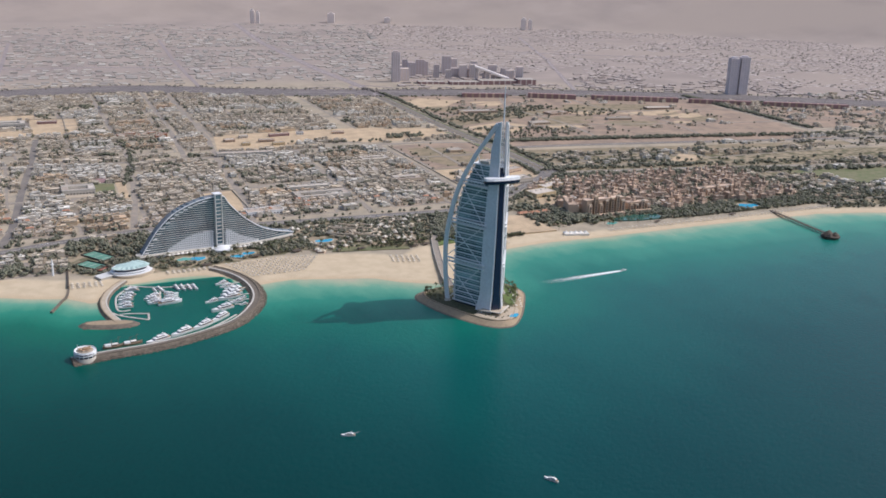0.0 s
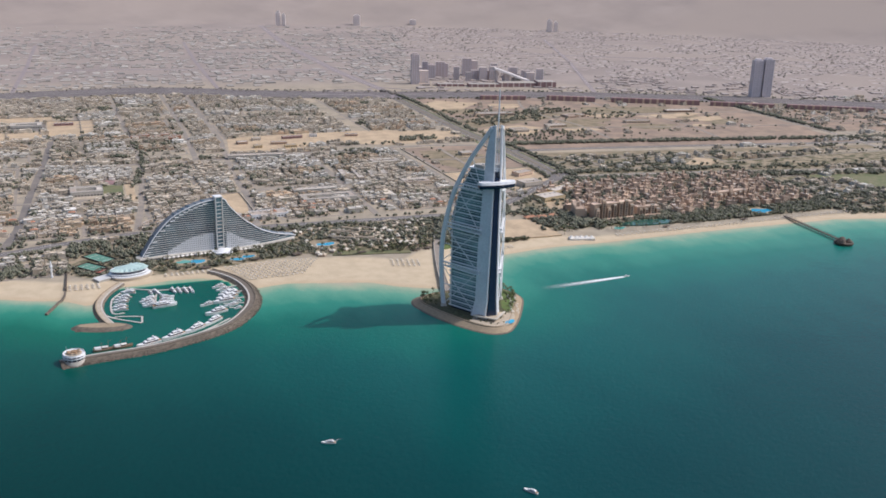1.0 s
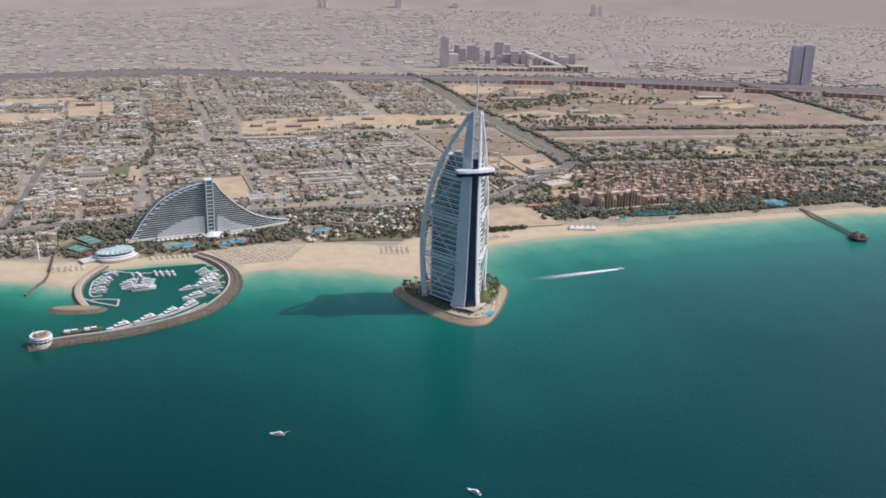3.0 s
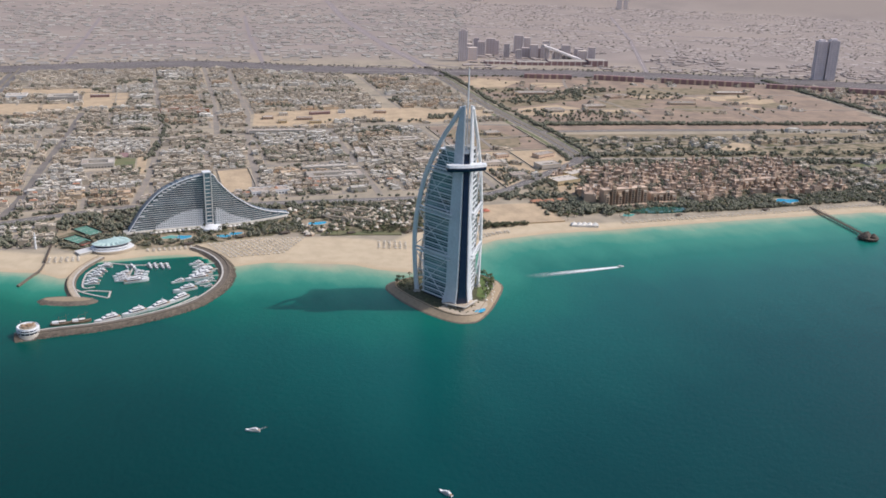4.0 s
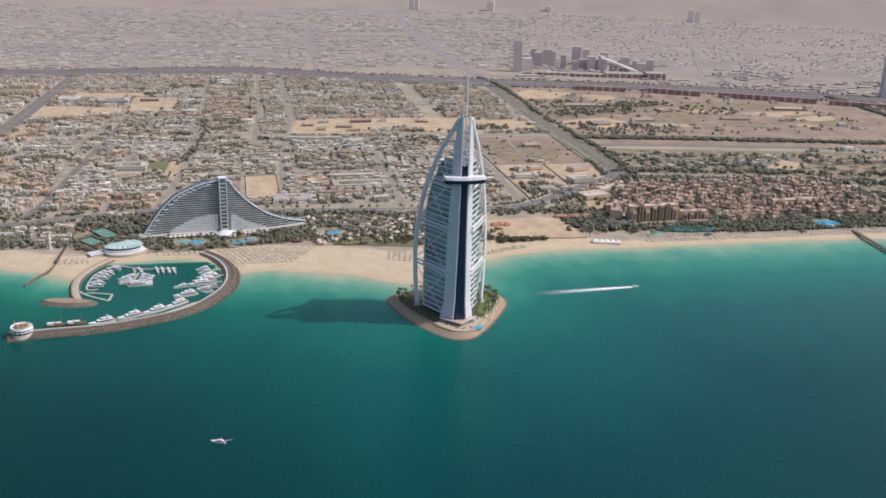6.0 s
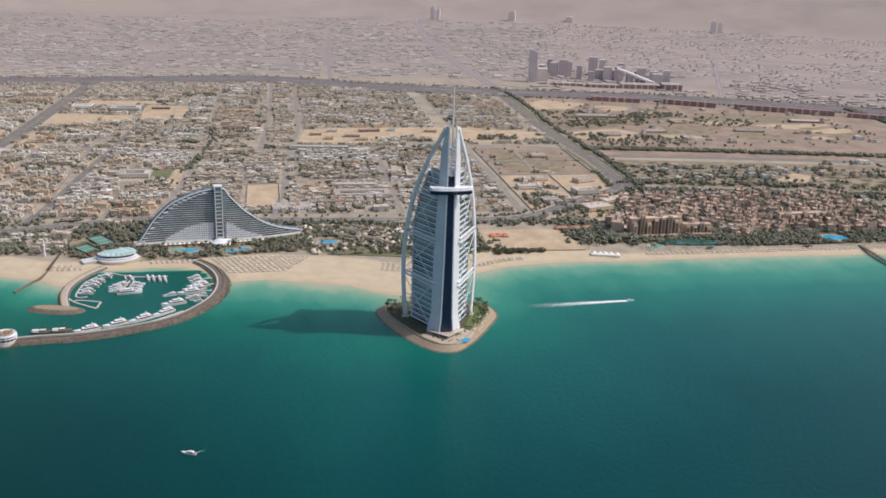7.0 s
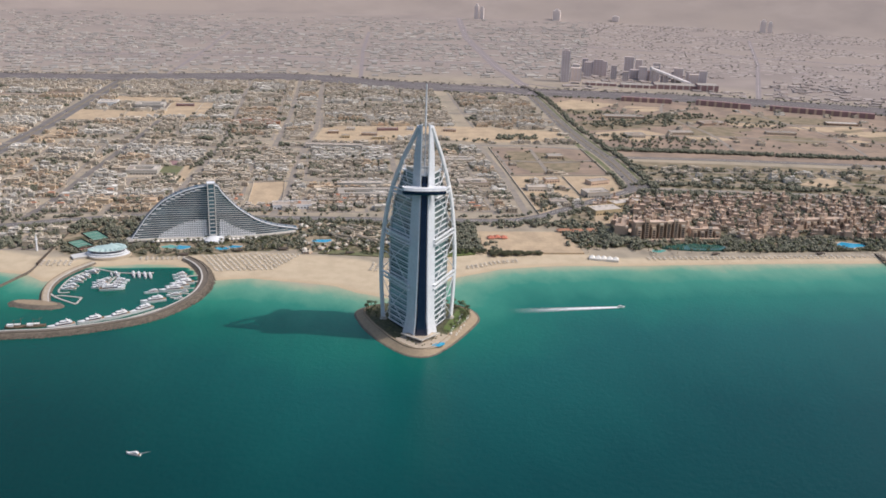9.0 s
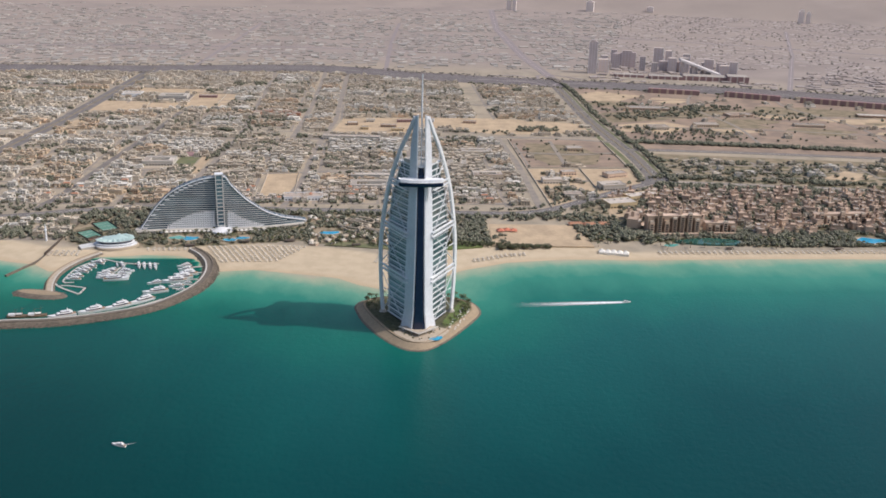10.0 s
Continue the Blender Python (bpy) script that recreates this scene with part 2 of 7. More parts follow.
def water_material():
    """Sea water, its body colour set by the depth below it, with fine and broad ripples."""
    m = bpy.data.materials.new("sea_water")
    m.use_nodes = True
    n, l = m.node_tree.nodes, m.node_tree.links
    bsdf = n["Principled BSDF"]
    at = n.new("ShaderNodeAttribute")
    at.attribute_name = "offshore"
    geo = n.new("ShaderNodeNewGeometry")
    stretch = n.new("ShaderNodeVectorMath")
    stretch.operation = "MULTIPLY"
    stretch.inputs[1].default_value = (0.015 / U, 0.008 / U, 0.0)
    l.new(geo.outputs["Position"], stretch.inputs[0])
    cloud = n.new("ShaderNodeTexNoise")
    cloud.inputs["Detail"].default_value = 7
    cloud.inputs["Scale"].default_value = 1.0
    cloud.inputs["Roughness"].default_value = 0.55
    l.new(stretch.outputs[0], cloud.inputs["Vector"])
    add = n.new("ShaderNodeMath")
    add.operation = "MULTIPLY_ADD"
    add.inputs[1].default_value = 0.14
    l.new(cloud.outputs["Fac"], add.inputs[0])
    sub = n.new("ShaderNodeMath")
    sub.operation = "SUBTRACT"
    sub.inputs[1].default_value = 0.07
    l.new(at.outputs["Fac"], add.inputs[2])
    l.new(add.outputs[0], sub.inputs[0])
    ramp = n.new("ShaderNodeValToRGB")
    e = ramp.color_ramp.elements
    e[0].position, e[0].color = 0.0, (0.40, 0.37, 0.26, 1)
    e[1].position, e[1].color = 1.0, (0.0009, 0.025, 0.030, 1)
    for p, c in ((0.03, (0.30, 0.37, 0.25)), (0.07, (0.11, 0.30, 0.205)), (0.14, (0.024, 0.20, 0.142)), (0.25, (0.005, 0.120, 0.091)), (0.42, (0.003, 0.074, 0.069)), (0.68, (0.0011, 0.043, 0.045))):
        el = e.new(p)
        el.color = (*c, 1)
    l.new(sub.outputs[0], ramp.inputs["Fac"])
    # away from the shallows the open eastern bay is tinted bluer for haze, the west greener
    axes = n.new("ShaderNodeSeparateXYZ")
    l.new(geo.outputs["Position"], axes.inputs[0])
    deep = n.new("ShaderNodeMapRange")
    deep.inputs["From Min"].default_value, deep.inputs["From Max"].default_value = 0.06, 0.28
    l.new(at.outputs["Fac"], deep.inputs["Value"])
    colour = ramp.outputs["Color"]
    for x0, x1, shift in ((330, 1050, (2.3, 1.28, 1.30, 1)), (480, 0, (0.7, 1.0, 0.81, 1))):
        side = n.new("ShaderNodeMapRange")
        side.inputs["From Min"].default_value, side.inputs["From Max"].default_value = x0 * U, x1 * U
        l.new(axes.outputs["X"], side.inputs["Value"])
        both = n.new("ShaderNodeMath")
        both.operation = "MULTIPLY"
        l.new(side.outputs[0], both.inputs[0])
        l.new(deep.outputs[0], both.inputs[1])
        tint = n.new("ShaderNodeMix")
        tint.data_type, tint.blend_type = "RGBA", "MULTIPLY"
        tint.inputs["B"].default_value = shift
        l.new(both.outputs[0], tint.inputs["Factor"])
        l.new(colour, tint.inputs["A"])
        colour = tint.outputs["Result"]
    l.new(colour, bsdf.inputs["Base Color"])
    bsdf.inputs["Roughness"].default_value = 0.22
    bsdf.inputs["IOR"].default_value = 1.33
    bsdf.inputs["Specular IOR Level"].default_value = 0.22
    rip = n.new("ShaderNodeTexNoise")
    rip.inputs["Scale"].default_value = 0.12 / U
    rip.inputs["Detail"].default_value = 8
    rip.inputs["Roughness"].default_value = 0.65
    l.new(geo.outputs["Position"], rip.inputs["Vector"])
    b = n.new("ShaderNodeBump")
    b.inputs["Strength"].default_value = 0.35
    b.inputs["Distance"].default_value = 1.2
    l.new(rip.outputs["Fac"], b.inputs["Height"])
    l.new(b.outputs[0], bsdf.inputs["Normal"])
    return m


SEA = water_material()


def ground_material():
    """Beach sand by the water, dusty urban earth inland, far desert sand paled for haze."""
    m = bpy.data.materials.new("coastal_ground")
    m.use_nodes = True
    n, l = m.node_tree.nodes, m.node_tree.links
    bsdf = n["Principled BSDF"]
    bsdf.inputs["Roughness"].default_value = 0.95
    bsdf.inputs["Specular IOR Level"].default_value = 0.15
    geo = n.new("ShaderNodeNewGeometry")

    def noise_of(scale, detail=6):
        t = n.new("ShaderNodeTexNoise")
        t.inputs["Scale"].default_value = scale / U
        t.inputs["Detail"].default_value = detail
        l.new(geo.outputs["Position"], t.inputs["Vector"])
        return t.outputs["Fac"]

    def spread(value, lo, hi):
        r = n.new("ShaderNodeMapRange")
        r.inputs["From Min"].default_value, r.inputs["From Max"].default_value = lo, hi
        l.new(value, r.inputs["Value"])
        return r.outputs[0]

    def blend(f, a, b):
        x = n.new("ShaderNodeMix")
        x.data_type = "RGBA"
        l.new(f, x.inputs["Factor"])
        for key, c in (("A", a), ("B", b)):
            if isinstance(c, tuple):
                x.inputs[key].default_value = (*c, 1)
            else:
                l.new(c, x.inputs[key])
        return x.outputs["Result"]

    def zone(name):
        a = n.new("ShaderNodeAttribute")
        a.attribute_name = name
        return a.outputs["Fac"]

    sand = blend(spread(noise_of(0.05), 0.4, 0.65), (0.535, 0.445, 0.315), (0.475, 0.39, 0.272))
    wet = blend(spread(noise_of(0.02), 0.35, 0.65), (0.50, 0.39, 0.26), (0.44, 0.345, 0.23))
    town = blend(spread(noise_of(0.03, 8), 0.38, 0.62), (0.37, 0.32, 0.245), (0.285, 0.25, 0.195))
    town = blend(spread(noise_of(0.006), 0.45, 0.62), town, (0.39, 0.33, 0.245))
    # far sand in pale, low-contrast tones that carry the haze
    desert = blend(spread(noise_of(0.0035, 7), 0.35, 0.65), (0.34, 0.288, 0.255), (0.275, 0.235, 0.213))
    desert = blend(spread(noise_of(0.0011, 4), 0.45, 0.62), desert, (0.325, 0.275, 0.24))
    colour = blend(zone("inland"), sand, town)
    planted = blend(spread(noise_of(0.06, 7), 0.42, 0.58), (0.115, 0.11, 0.065), (0.31, 0.255, 0.18))
    colour = blend(zone("planted"), colour, planted)
    colour = blend(zone("wet"), colour, wet)
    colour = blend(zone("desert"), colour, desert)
    l.new(colour, bsdf.inputs["Base Color"])
    b = n.new("ShaderNodeBump")
    b.inputs["Strength"].default_value = 0.3
    b.inputs["Distance"].default_value = 1.0
    l.new(noise_of(0.5), b.inputs["Height"])
    l.new(b.outputs[0], bsdf.inputs["Normal"])
    return m


GROUND = ground_material()


# ---- mesh tools ----
class Geo:
    """Vertices and faces of one mesh."""

    def __init__(self):
        self.v, self.f = [], []

    def add(self, verts, faces):
        k = len(self.v)
        self.v += [tuple(p) for p in verts]
        self.f += [tuple(i + k for i in q) for q in faces]
        return self

    def box(self, x, y, z, sx, sy, sz, rz=0.0):
        """Centre of the base, sizes, turn in degrees."""
        c, s = math.cos(radians(rz)), math.sin(radians(rz))
        p = []
        for dz in (0, sz):
            for dx, dy in ((-1, -1), (1, -1), (1, 1), (-1, 1)):
                a, b = dx * sx / 2, dy * sy / 2
                p.append((x + a * c - b * s, y + a * s + b * c, z + dz))
        return self.add(p, [(0, 3, 2, 1), (4, 5, 6, 7), (0, 1, 5, 4), (1, 2, 6, 5), (2, 3, 7, 6), (3, 0, 4, 7)])

    def hexa(self, low, high):
        """A solid between two rings of as many points."""
        k = len(low)
        faces = [tuple(range(k - 1, -1, -1)), tuple(range(k, 2 * k))]
        faces += [(i, (i + 1) % k, k + (i + 1) % k, k + i) for i in range(k)]
        return self.add(list(low) + list(high), faces)

    def prism(self, ring, z0, z1):
        return self.hexa([(x, y, z0) for x, y in ring], [(x, y, z1) for x, y in ring])

    def loft(self, rings, caps=True):
        k = len(rings[0])
        v = [p for r in rings for p in r]
        f = []
        for j in range(len(rings) - 1):
            f += [(j * k + i, j * k + (i + 1) % k, (j + 1) * k + (i + 1) % k, (j + 1) * k + i) for i in range(k)]
        if caps:
            f += [tuple(range(k - 1, -1, -1)), tuple(range((len(rings) - 1) * k, len(rings) * k))]
        return self.add(v, f)

    def tube(self, points, radius, n=8):
        """A pipe along points; radius a number or one for each point."""
        pts = [Vector(p) for p in points]
        rad = [radius] * len(pts) if isinstance(radius, (int, float)) else radius
        rings, side = [], None
        for i, p in enumerate(pts):
            d = (pts[min(i + 1, len(pts) - 1)] - pts[max(i - 1, 0)]).normalized()
            if side is None:
                side = d.cross(Vector((0, 0, 1)))
                side = Vector((1, 0, 0)) if side.length < 1e-3 else side
            side = (side - d * side.dot(d)).normalized()
            up = side.cross(d)
            rings.append([p + rad[i] * (math.cos(6.28319 * j / n) * side + math.sin(6.28319 * j / n) * up) for j in range(n)])
        return self.loft(rings)

    def cyl(self, x, y, z0, z1, r0, r1=None, n=12):
        r1 = r0 if r1 is None else r1
        a = [6.28319 * i / n for i in range(n)]
        return self.hexa([(x + r0 * math.cos(t), y + r0 * math.sin(t), z0) for t in a], [(x + r1 * math.cos(t), y + r1 * math.sin(t), z1) for t in a])

    def strip(self, left, right, z0, z1):
        """A solid ribbon between two lines of points in the plan."""
        v, f = [], []
        for a, b in zip(left, right):
            v += [(*a, z0), (*b, z0), (*b, z1), (*a, z1)]
        for i in range(len(left) - 1):
            for j in range(4):
                f.append((4 * i + j, 4 * i + (j + 1) % 4, 4 * i + 4 + (j + 1) % 4, 4 * i + 4 + j))
        k = 4 * len(left) - 4
        f += [(3, 2, 1, 0), (k, k + 1, k + 2, k + 3)]
        return self.add(v, f)

    def mesh(self, name, mat):
        me = bpy.data.meshes.new(name)
        me.from_pydata([(x * U, y * U, z * U) for x, y, z in self.v], [], self.f)
        me.materials.append(mat)
        me.update()
        return me


def place(x, y, z, rx=0, ry=0, rz=0):
    """A pose in full-size metres."""
    return pose(x * U, y * U, z * U, rx, ry, rz)


def thing(name, label, category, m=None, group="", kind=""):
    ob = new(name)
    ob.empty_display_size = 2.0
    if m is not None:
        ob.matrix_basis = m
    return tagged(ob, label, category, group, kind)


def part(name, geo, mat, parent, label=""):
    ob = new(name, geo.mesh(name, mat))
    ob.parent = parent
    return tagged(ob, label) if label else ob


def piece(name, mesh, parent, m=None):
    """One more object on a mesh that others share."""
    ob = new(name, mesh)
    ob.parent = parent
    if m is not None:
        ob.matrix_basis = m
    return ob


def solid(name, geo, mat, label, category, kind="", group="", m=None):
    """A thing of one mesh."""
    ob = new(name, geo.mesh(name, mat))
    if m is not None:
        ob.matrix_basis = m
    return tagged(ob, label, category, group, kind)


def smooth(points, n=8, closed=False):
    """A curve through points in the plan or in space."""
    p = [np.array(q, float) for q in points]
    k = len(p)
    out = []
    for i in range(k if closed else k - 1):
        if closed:
            a, b, c, d = p[i - 1], p[i], p[(i + 1) % k], p[(i + 2) % k]
        else:
            a, b, c, d = p[max(i - 1, 0)], p[i], p[i + 1], p[min(i + 2, k - 1)]
        for j in range(n):
            t = j / n
            out.append(0.5 * (2 * b + (c - a) * t + (2 * a - 5 * b + 4 * c - d) * t * t + (3 * b - a - 3 * c + d) * t ** 3))
    if not closed:
        out.append(p[-1])
    return [tuple(float(v) for v in q) for q in out]


def offset(points, d, closed=False):
    """The line d metres to the left of a line in the plan."""
    p = np.array(points, float)
    k = len(p)
    out = []
    for i in range(k):
        a = p[i - 1] if closed or i else p[i]
        b = p[(i + 1) % k] if closed or i < k - 1 else p[i]
        t = b - a
        t = t / (np.hypot(*t) or 1)
        out.append((float(p[i][0] - t[1] * d), float(p[i][1] + t[0] * d)))
    return out


def mass(name, template, places, mat, label, category, parent=None, round_off=False):
    """Many small alike shapes in one mesh; places: rows of x, y, z, turn in radians, three scales."""
    tv, tf = np.array(template[0], float), np.array(template[1], int)
    a = np.array(places, float).reshape(-1, 7)
    c, s = np.cos(a[:, 3])[:, None], np.sin(a[:, 3])[:, None]
    x, y, z = (tv[None, :, i] * a[:, 4 + i, None] for i in range(3))
    v = np.stack([x * c - y * s + a[:, 0, None], x * s + y * c + a[:, 1, None], z + a[:, 2, None]], axis=2).reshape(-1, 3)
    f = (tf[None] + (np.arange(len(a)) * len(tv))[:, None, None]).reshape(-1, tf.shape[1])
    me = bpy.data.meshes.new(name)
    me.vertices.add(len(v))
    me.vertices.foreach_set("co", (v * U).ravel())
    me.loops.add(f.size)
    me.loops.foreach_set("vertex_index", f.ravel().astype(np.int32))
    me.polygons.add(len(f))
    me.polygons.foreach_set("loop_start", np.arange(0, f.size, f.shape[1], dtype=np.int32))
    me.polygons.foreach_set("use_smooth", np.full(len(f), round_off))
    me.materials.append(mat)
    me.update(calc_edges=True)
    ob = new(name, me)
    ob.parent = parent
    return tagged(ob, label, "" if parent else category, "", "stuff")


UNIT_BOX = Geo().box(0, 0, 0, 1, 1, 1)
UNIT_BOX = (UNIT_BOX.v, UNIT_BOX.f)


# ---- the lie of the land ----
SHORE = [(-6000, 1520), (-600, 1470), (-38, 1414), (6, 1392), (50, 1378), (82, 1345), (96, 1362), (121, 1412), (152, 1411), (199, 1420), (250, 1416),
         (280, 1398), (300, 1362), (323, 1345), (370, 1352), (435, 1334), (495, 1316), (525, 1288), (555, 1272), (585, 1258), (612, 1266), (640, 1308),
         (676, 1344), (753, 1380), (843, 1393), (946, 1389), (1072, 1390), (1207, 1392), (1344, 1389), (1490, 1385), (1590, 1362), (1680, 1330), (2600, 1180), (9000, 700)]
SX, SY = np.array(SHORE, float).T


def shore(x):
    return np.interp(x, SX, SY)


def shore_distance(x, y):
    """Metres to the waterline, below 0 at sea."""
    x, y = np.asarray(x, float), np.asarray(y, float)
    best = np.full(np.broadcast(x, y).shape, 1e9)
    for (ax, ay), (bx, by) in zip(SHORE[:-1], SHORE[1:]):
        t = np.clip(((x - ax) * (bx - ax) + (y - ay) * (by - ay)) / ((bx - ax) ** 2 + (by - ay) ** 2), 0, 1)
        best = np.minimum(best, np.hypot(x - ax - t * (bx - ax), y - ay - t * (by - ay)))
    return np.where(y > shore(x), best, -best)


def height(x, y):
    d = shore_distance(x, y)
    z = np.interp(d, [-400, -60, 0, 25, 70, 200], [-14, -3, 0, 1.8, 3.2, 5.0])
    r = np.hypot(np.asarray(x, float) - 250, y)
    return z + np.interp(r, [6150, 6260, 7150, 7900], [0, 18, 265, 560])


def gz(x, y):
    return float(height(np.array([x]), np.array([y]))[0])


def sheet(name, xs, ys, z_of, mat, fields):
    X, Y = np.meshgrid(xs, ys)
    Z = z_of(X, Y)
    v = np.stack([X, Y, Z], axis=2).reshape(-1, 3)
    w = len(xs)
    i = (np.arange(len(ys) - 1)[:, None] * w + np.arange(w - 1)[None]).ravel()
    f = np.stack([i, i + 1, i + w + 1, i + w], axis=1)
    me = bpy.data.meshes.new(name)
    me.from_pydata((v * U).tolist(), [], f.tolist())
    me.materials.append(mat)
    for key, fn in fields.items():
        a = me.attributes.new(key, "FLOAT", "POINT")
        a.data.foreach_set("value", np.ascontiguousarray(fn(X, Y), dtype=np.float32).ravel())
    me.polygons.foreach_set("use_smooth", np.ones(len(f), dtype=bool))
    me.update()
    return new(name, me)


def haze_zone(x, y):
    # share of the haze-paled ground colour, rising with distance
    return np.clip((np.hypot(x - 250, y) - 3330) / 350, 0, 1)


def inside(poly, x, y):
    hit = np.zeros(np.broadcast(x, y).shape, bool)
    for (ax, ay), (bx, by) in zip(poly, poly[1:] + poly[:1]):
        hit ^= ((ay > y) != (by > y)) & (x < (bx - ax) * (y - ay) / ((by - ay) or 1e-9) + ax)
    return hit


PLANTED = [[(440, 1462), (560, 1440), (640, 1440), (735, 1450), (742, 1620), (440, 1625)], [(60, 1480), (115, 1440), (180, 1446), (290, 1452), (440, 1474), (470, 1560), (560, 1640), (180, 1655), (60, 1630)], [(895, 1470), (985, 1468), (1200, 1440), (1560, 1438), (1620, 1770), (1140, 1810), (1000, 1740), (890, 1600)],
           [(1560, 1400), (2400, 1330), (2600, 1540), (1620, 1740)], [(1160, 1860), (2600, 1600), (2700, 1760), (1160, 2060)]]


def planted(x, y):
    hit = np.zeros(np.shape(x))
    for ring in PLANTED:
        hit = np.maximum(hit, inside(ring, x, y))
    return hit


gx = np.concatenate([[-6500, -4000, -2800], np.arange(-2200, -300, 60), np.arange(-300, 1750, 7), np.arange(1750, 7600, 60), [8200, 9000]])
gy = np.concatenate([np.arange(600, 1180, 80), np.arange(1180, 1480, 6), np.arange(1480, 2100, 12), np.arange(2100, 8200, 60)])
ground = sheet("ground", gx, gy, height, GROUND, {
    "inland": lambda x, y: np.clip((shore_distance(x, y) - np.interp(x, [-40, 60, 120, 270, 300, 480, 620, 700, 840, 960, 1560], [68, 66, 24, 26, 92, 112, 100, 70, 62, 27, 29])) / 8, 0, 1) * (1 - ((x > 720) & (x < 890) & (y < 1555))),
    "wet": lambda x, y: np.clip(1 - np.abs(shore_distance(x, y)) / 14, 0, 1),
    "planted": planted,
    "desert": haze_zone})
tagged(ground, "sandy coastal plain running inland to hazy pale desert", "ground", "", "structure")

HARBOUR = [(112, 1400), (150, 1404), (270, 1404), (300, 1345), (285, 1262), (200, 1182), (75, 1165), (100, 1262), (95, 1350)]


def offshore(x, y):
    d = -shore_distance(x, y) * np.interp(x, [-300, 60, 300, 450, 600, 720, 900, 1400], [2.2, 1.9, 1.3, 1.1, 1.3, 1.25, 1.3, 1.35])
    v = np.interp(d, [-5, 0, 25, 60, 120, 220, 400, 700, 1200], [0, 0.015, 0.05, 0.09, 0.16, 0.29, 0.48, 0.74, 1.0])
    return np.where(inside(HARBOUR, x, y), np.maximum(v, 0.36), v)


sx = np.concatenate([[-6500, -3500, -1800, -900], np.arange(-400, 1900, 8), [2000, 2200, 2500, 3000, 4000, 6500, 9000]])
sy = np.concatenate([[-6000, -3000, -1500, -500, 0, 250], np.arange(400, 1040, 40), np.arange(1040, 1450, 7), [1480, 1530]])
sea = sheet("water", sx, sy, lambda x, y: 0 * x, SEA, {"offshore": offshore})
tagged(sea, "calm teal sea, turquoise in the shallows by the beach", "sea", "", "structure")


# ---- sail-shaped tower on its island ----
ISLAND = [(523, 1206), (527, 1175), (535, 1146), (552, 1108), (573, 1076), (592, 1061), (614, 1062), (638, 1086), (660, 1117), (684, 1158), (692, 1180), (689, 1205), (676, 1224), (640, 1236), (575, 1238), (537, 1228)]
ISLAND = [(x - 3.0, y + 3.0) for x, y in ISLAND]


def inset(ring, d):
    cx, cy = 606.0, 1160.0
    return [(x + (cx - x) * d / math.hypot(x - cx, y - cy), y + (cy - y) * d / math.hypot(x - cx, y - cy)) for x, y in ring]


def build_island():
    ob = thing("island", "man-made island with sloped stone edge, lawn and terrace", "island")
    ring = smooth(ISLAND, 6, True)
    core = Geo()
    core.loft([[(x, y, -4) for x, y in inset(ring, -2)], [(x, y, 0.4) for x, y in inset(ring, 3)], [(x, y, 5.2) for x, y in inset(ring, 13)], [(x, y, 5.6) for x, y in inset(ring, 14)]])
    part("revetment", core, REVET, ob, "beige stone revetment")
    part("wet_footing", Geo().loft([[(x, y, z) for x, y in inset(ring, d)] for d, z in ((-2, -3), (1.0, 0.25), (3.2, 0.75), (4.2, 0.6))]), ROCK, ob, "dark wet stone footing")
    wall = Geo()
    a, b = inset(ring, 14), inset(ring, 15)
    a.append(a[0]), b.append(b[0])
    wall.strip(a, b, 5.2, 6.7)
    part("sea_wall", wall, REVET, ob)
    top = Geo().prism(inset(ring, 15), 5.4, 5.9)
    part("terrace", top, REVET, ob)
    part("garden", Geo().prism(inset(ring, 18), 5.6, 6.05), GARDEN, ob, "dark planted garden")
    part("plaza", Geo().prism(smooth([(570, 1108), (590, 1082), (606, 1076), (624, 1086), (640, 1112), (622, 1122), (585, 1120)], 4, True), 5.7, 6.15), PAVING, ob, "paved front terrace")
    lawn2 = Geo().prism(smooth([(633, 1135), (645, 1128), (664, 1160), (674, 1186), (664, 1212), (655, 1190)], 5, True), 5.7, 6.2)
    part("lawn", lawn2, LAWN, ob, "green lawn")
    pool = Geo().prism(smooth([(613, 1085), (621, 1082), (629, 1088), (629, 1094), (620, 1092)], 5, True), 5.8, 6.3)
    part("pool", pool, POOL, ob, "bright blue swimming pool")
    rng = random.Random(3)
    stones = []
    for x, y in smooth(ISLAND, 14, True):
        d = rng.uniform(1.5, 4.5)
        (px, py), = inset([(x, y)], d)
        stones.append((px + rng.uniform(-1, 1), py + rng.uniform(-1, 1), -0.7 + max(0, d - 2) * 0.4, rng.uniform(0, 3), rng.uniform(0.6, 1.2), rng.uniform(0.6, 1.2), rng.uniform(0.5, 0.9)))
    mass("waterline_rubble", UNIT_BOX, stones, ROCK, "dark wet rocks at the waterline", "rock", ob)
    for k in range(60):
        (px, py), = inset([smooth(ISLAND, 6, True)[rng.randrange(96)]], rng.uniform(19, 34))
        part("shrub", Geo().cyl(px, py, 5.8, 6.6 + rng.random() * 1.6, rng.uniform(1.2, 2.6), 0.6, 7), FOLIAGE, ob)
    return ob


island = build_island()

TOWER_AT = place(601.2, 1108, 0, 0, 0, -1.2)
BOW = [(77.5, 6), (82.5, 45), (84, 88), (78.8, 128), (64.5, 178), (38.5, 227), (19.5, 254), (5, 275)]
BOW_Z = np.array([p[1] for p in BOW], float)
BOW_S = np.array([p[0] for p in BOW], float)


def bow_s(z):
    return float(np.interp(z, BOW_Z, BOW_S))


def wing(side, s, off=0.0, e=5.0):
    """A place in the plan: s metres along a wing from the spine, off metres out from its face."""
    return (side * (e + 0.5 * s + 0.866 * off), 0.866 * s - 0.5 * off)


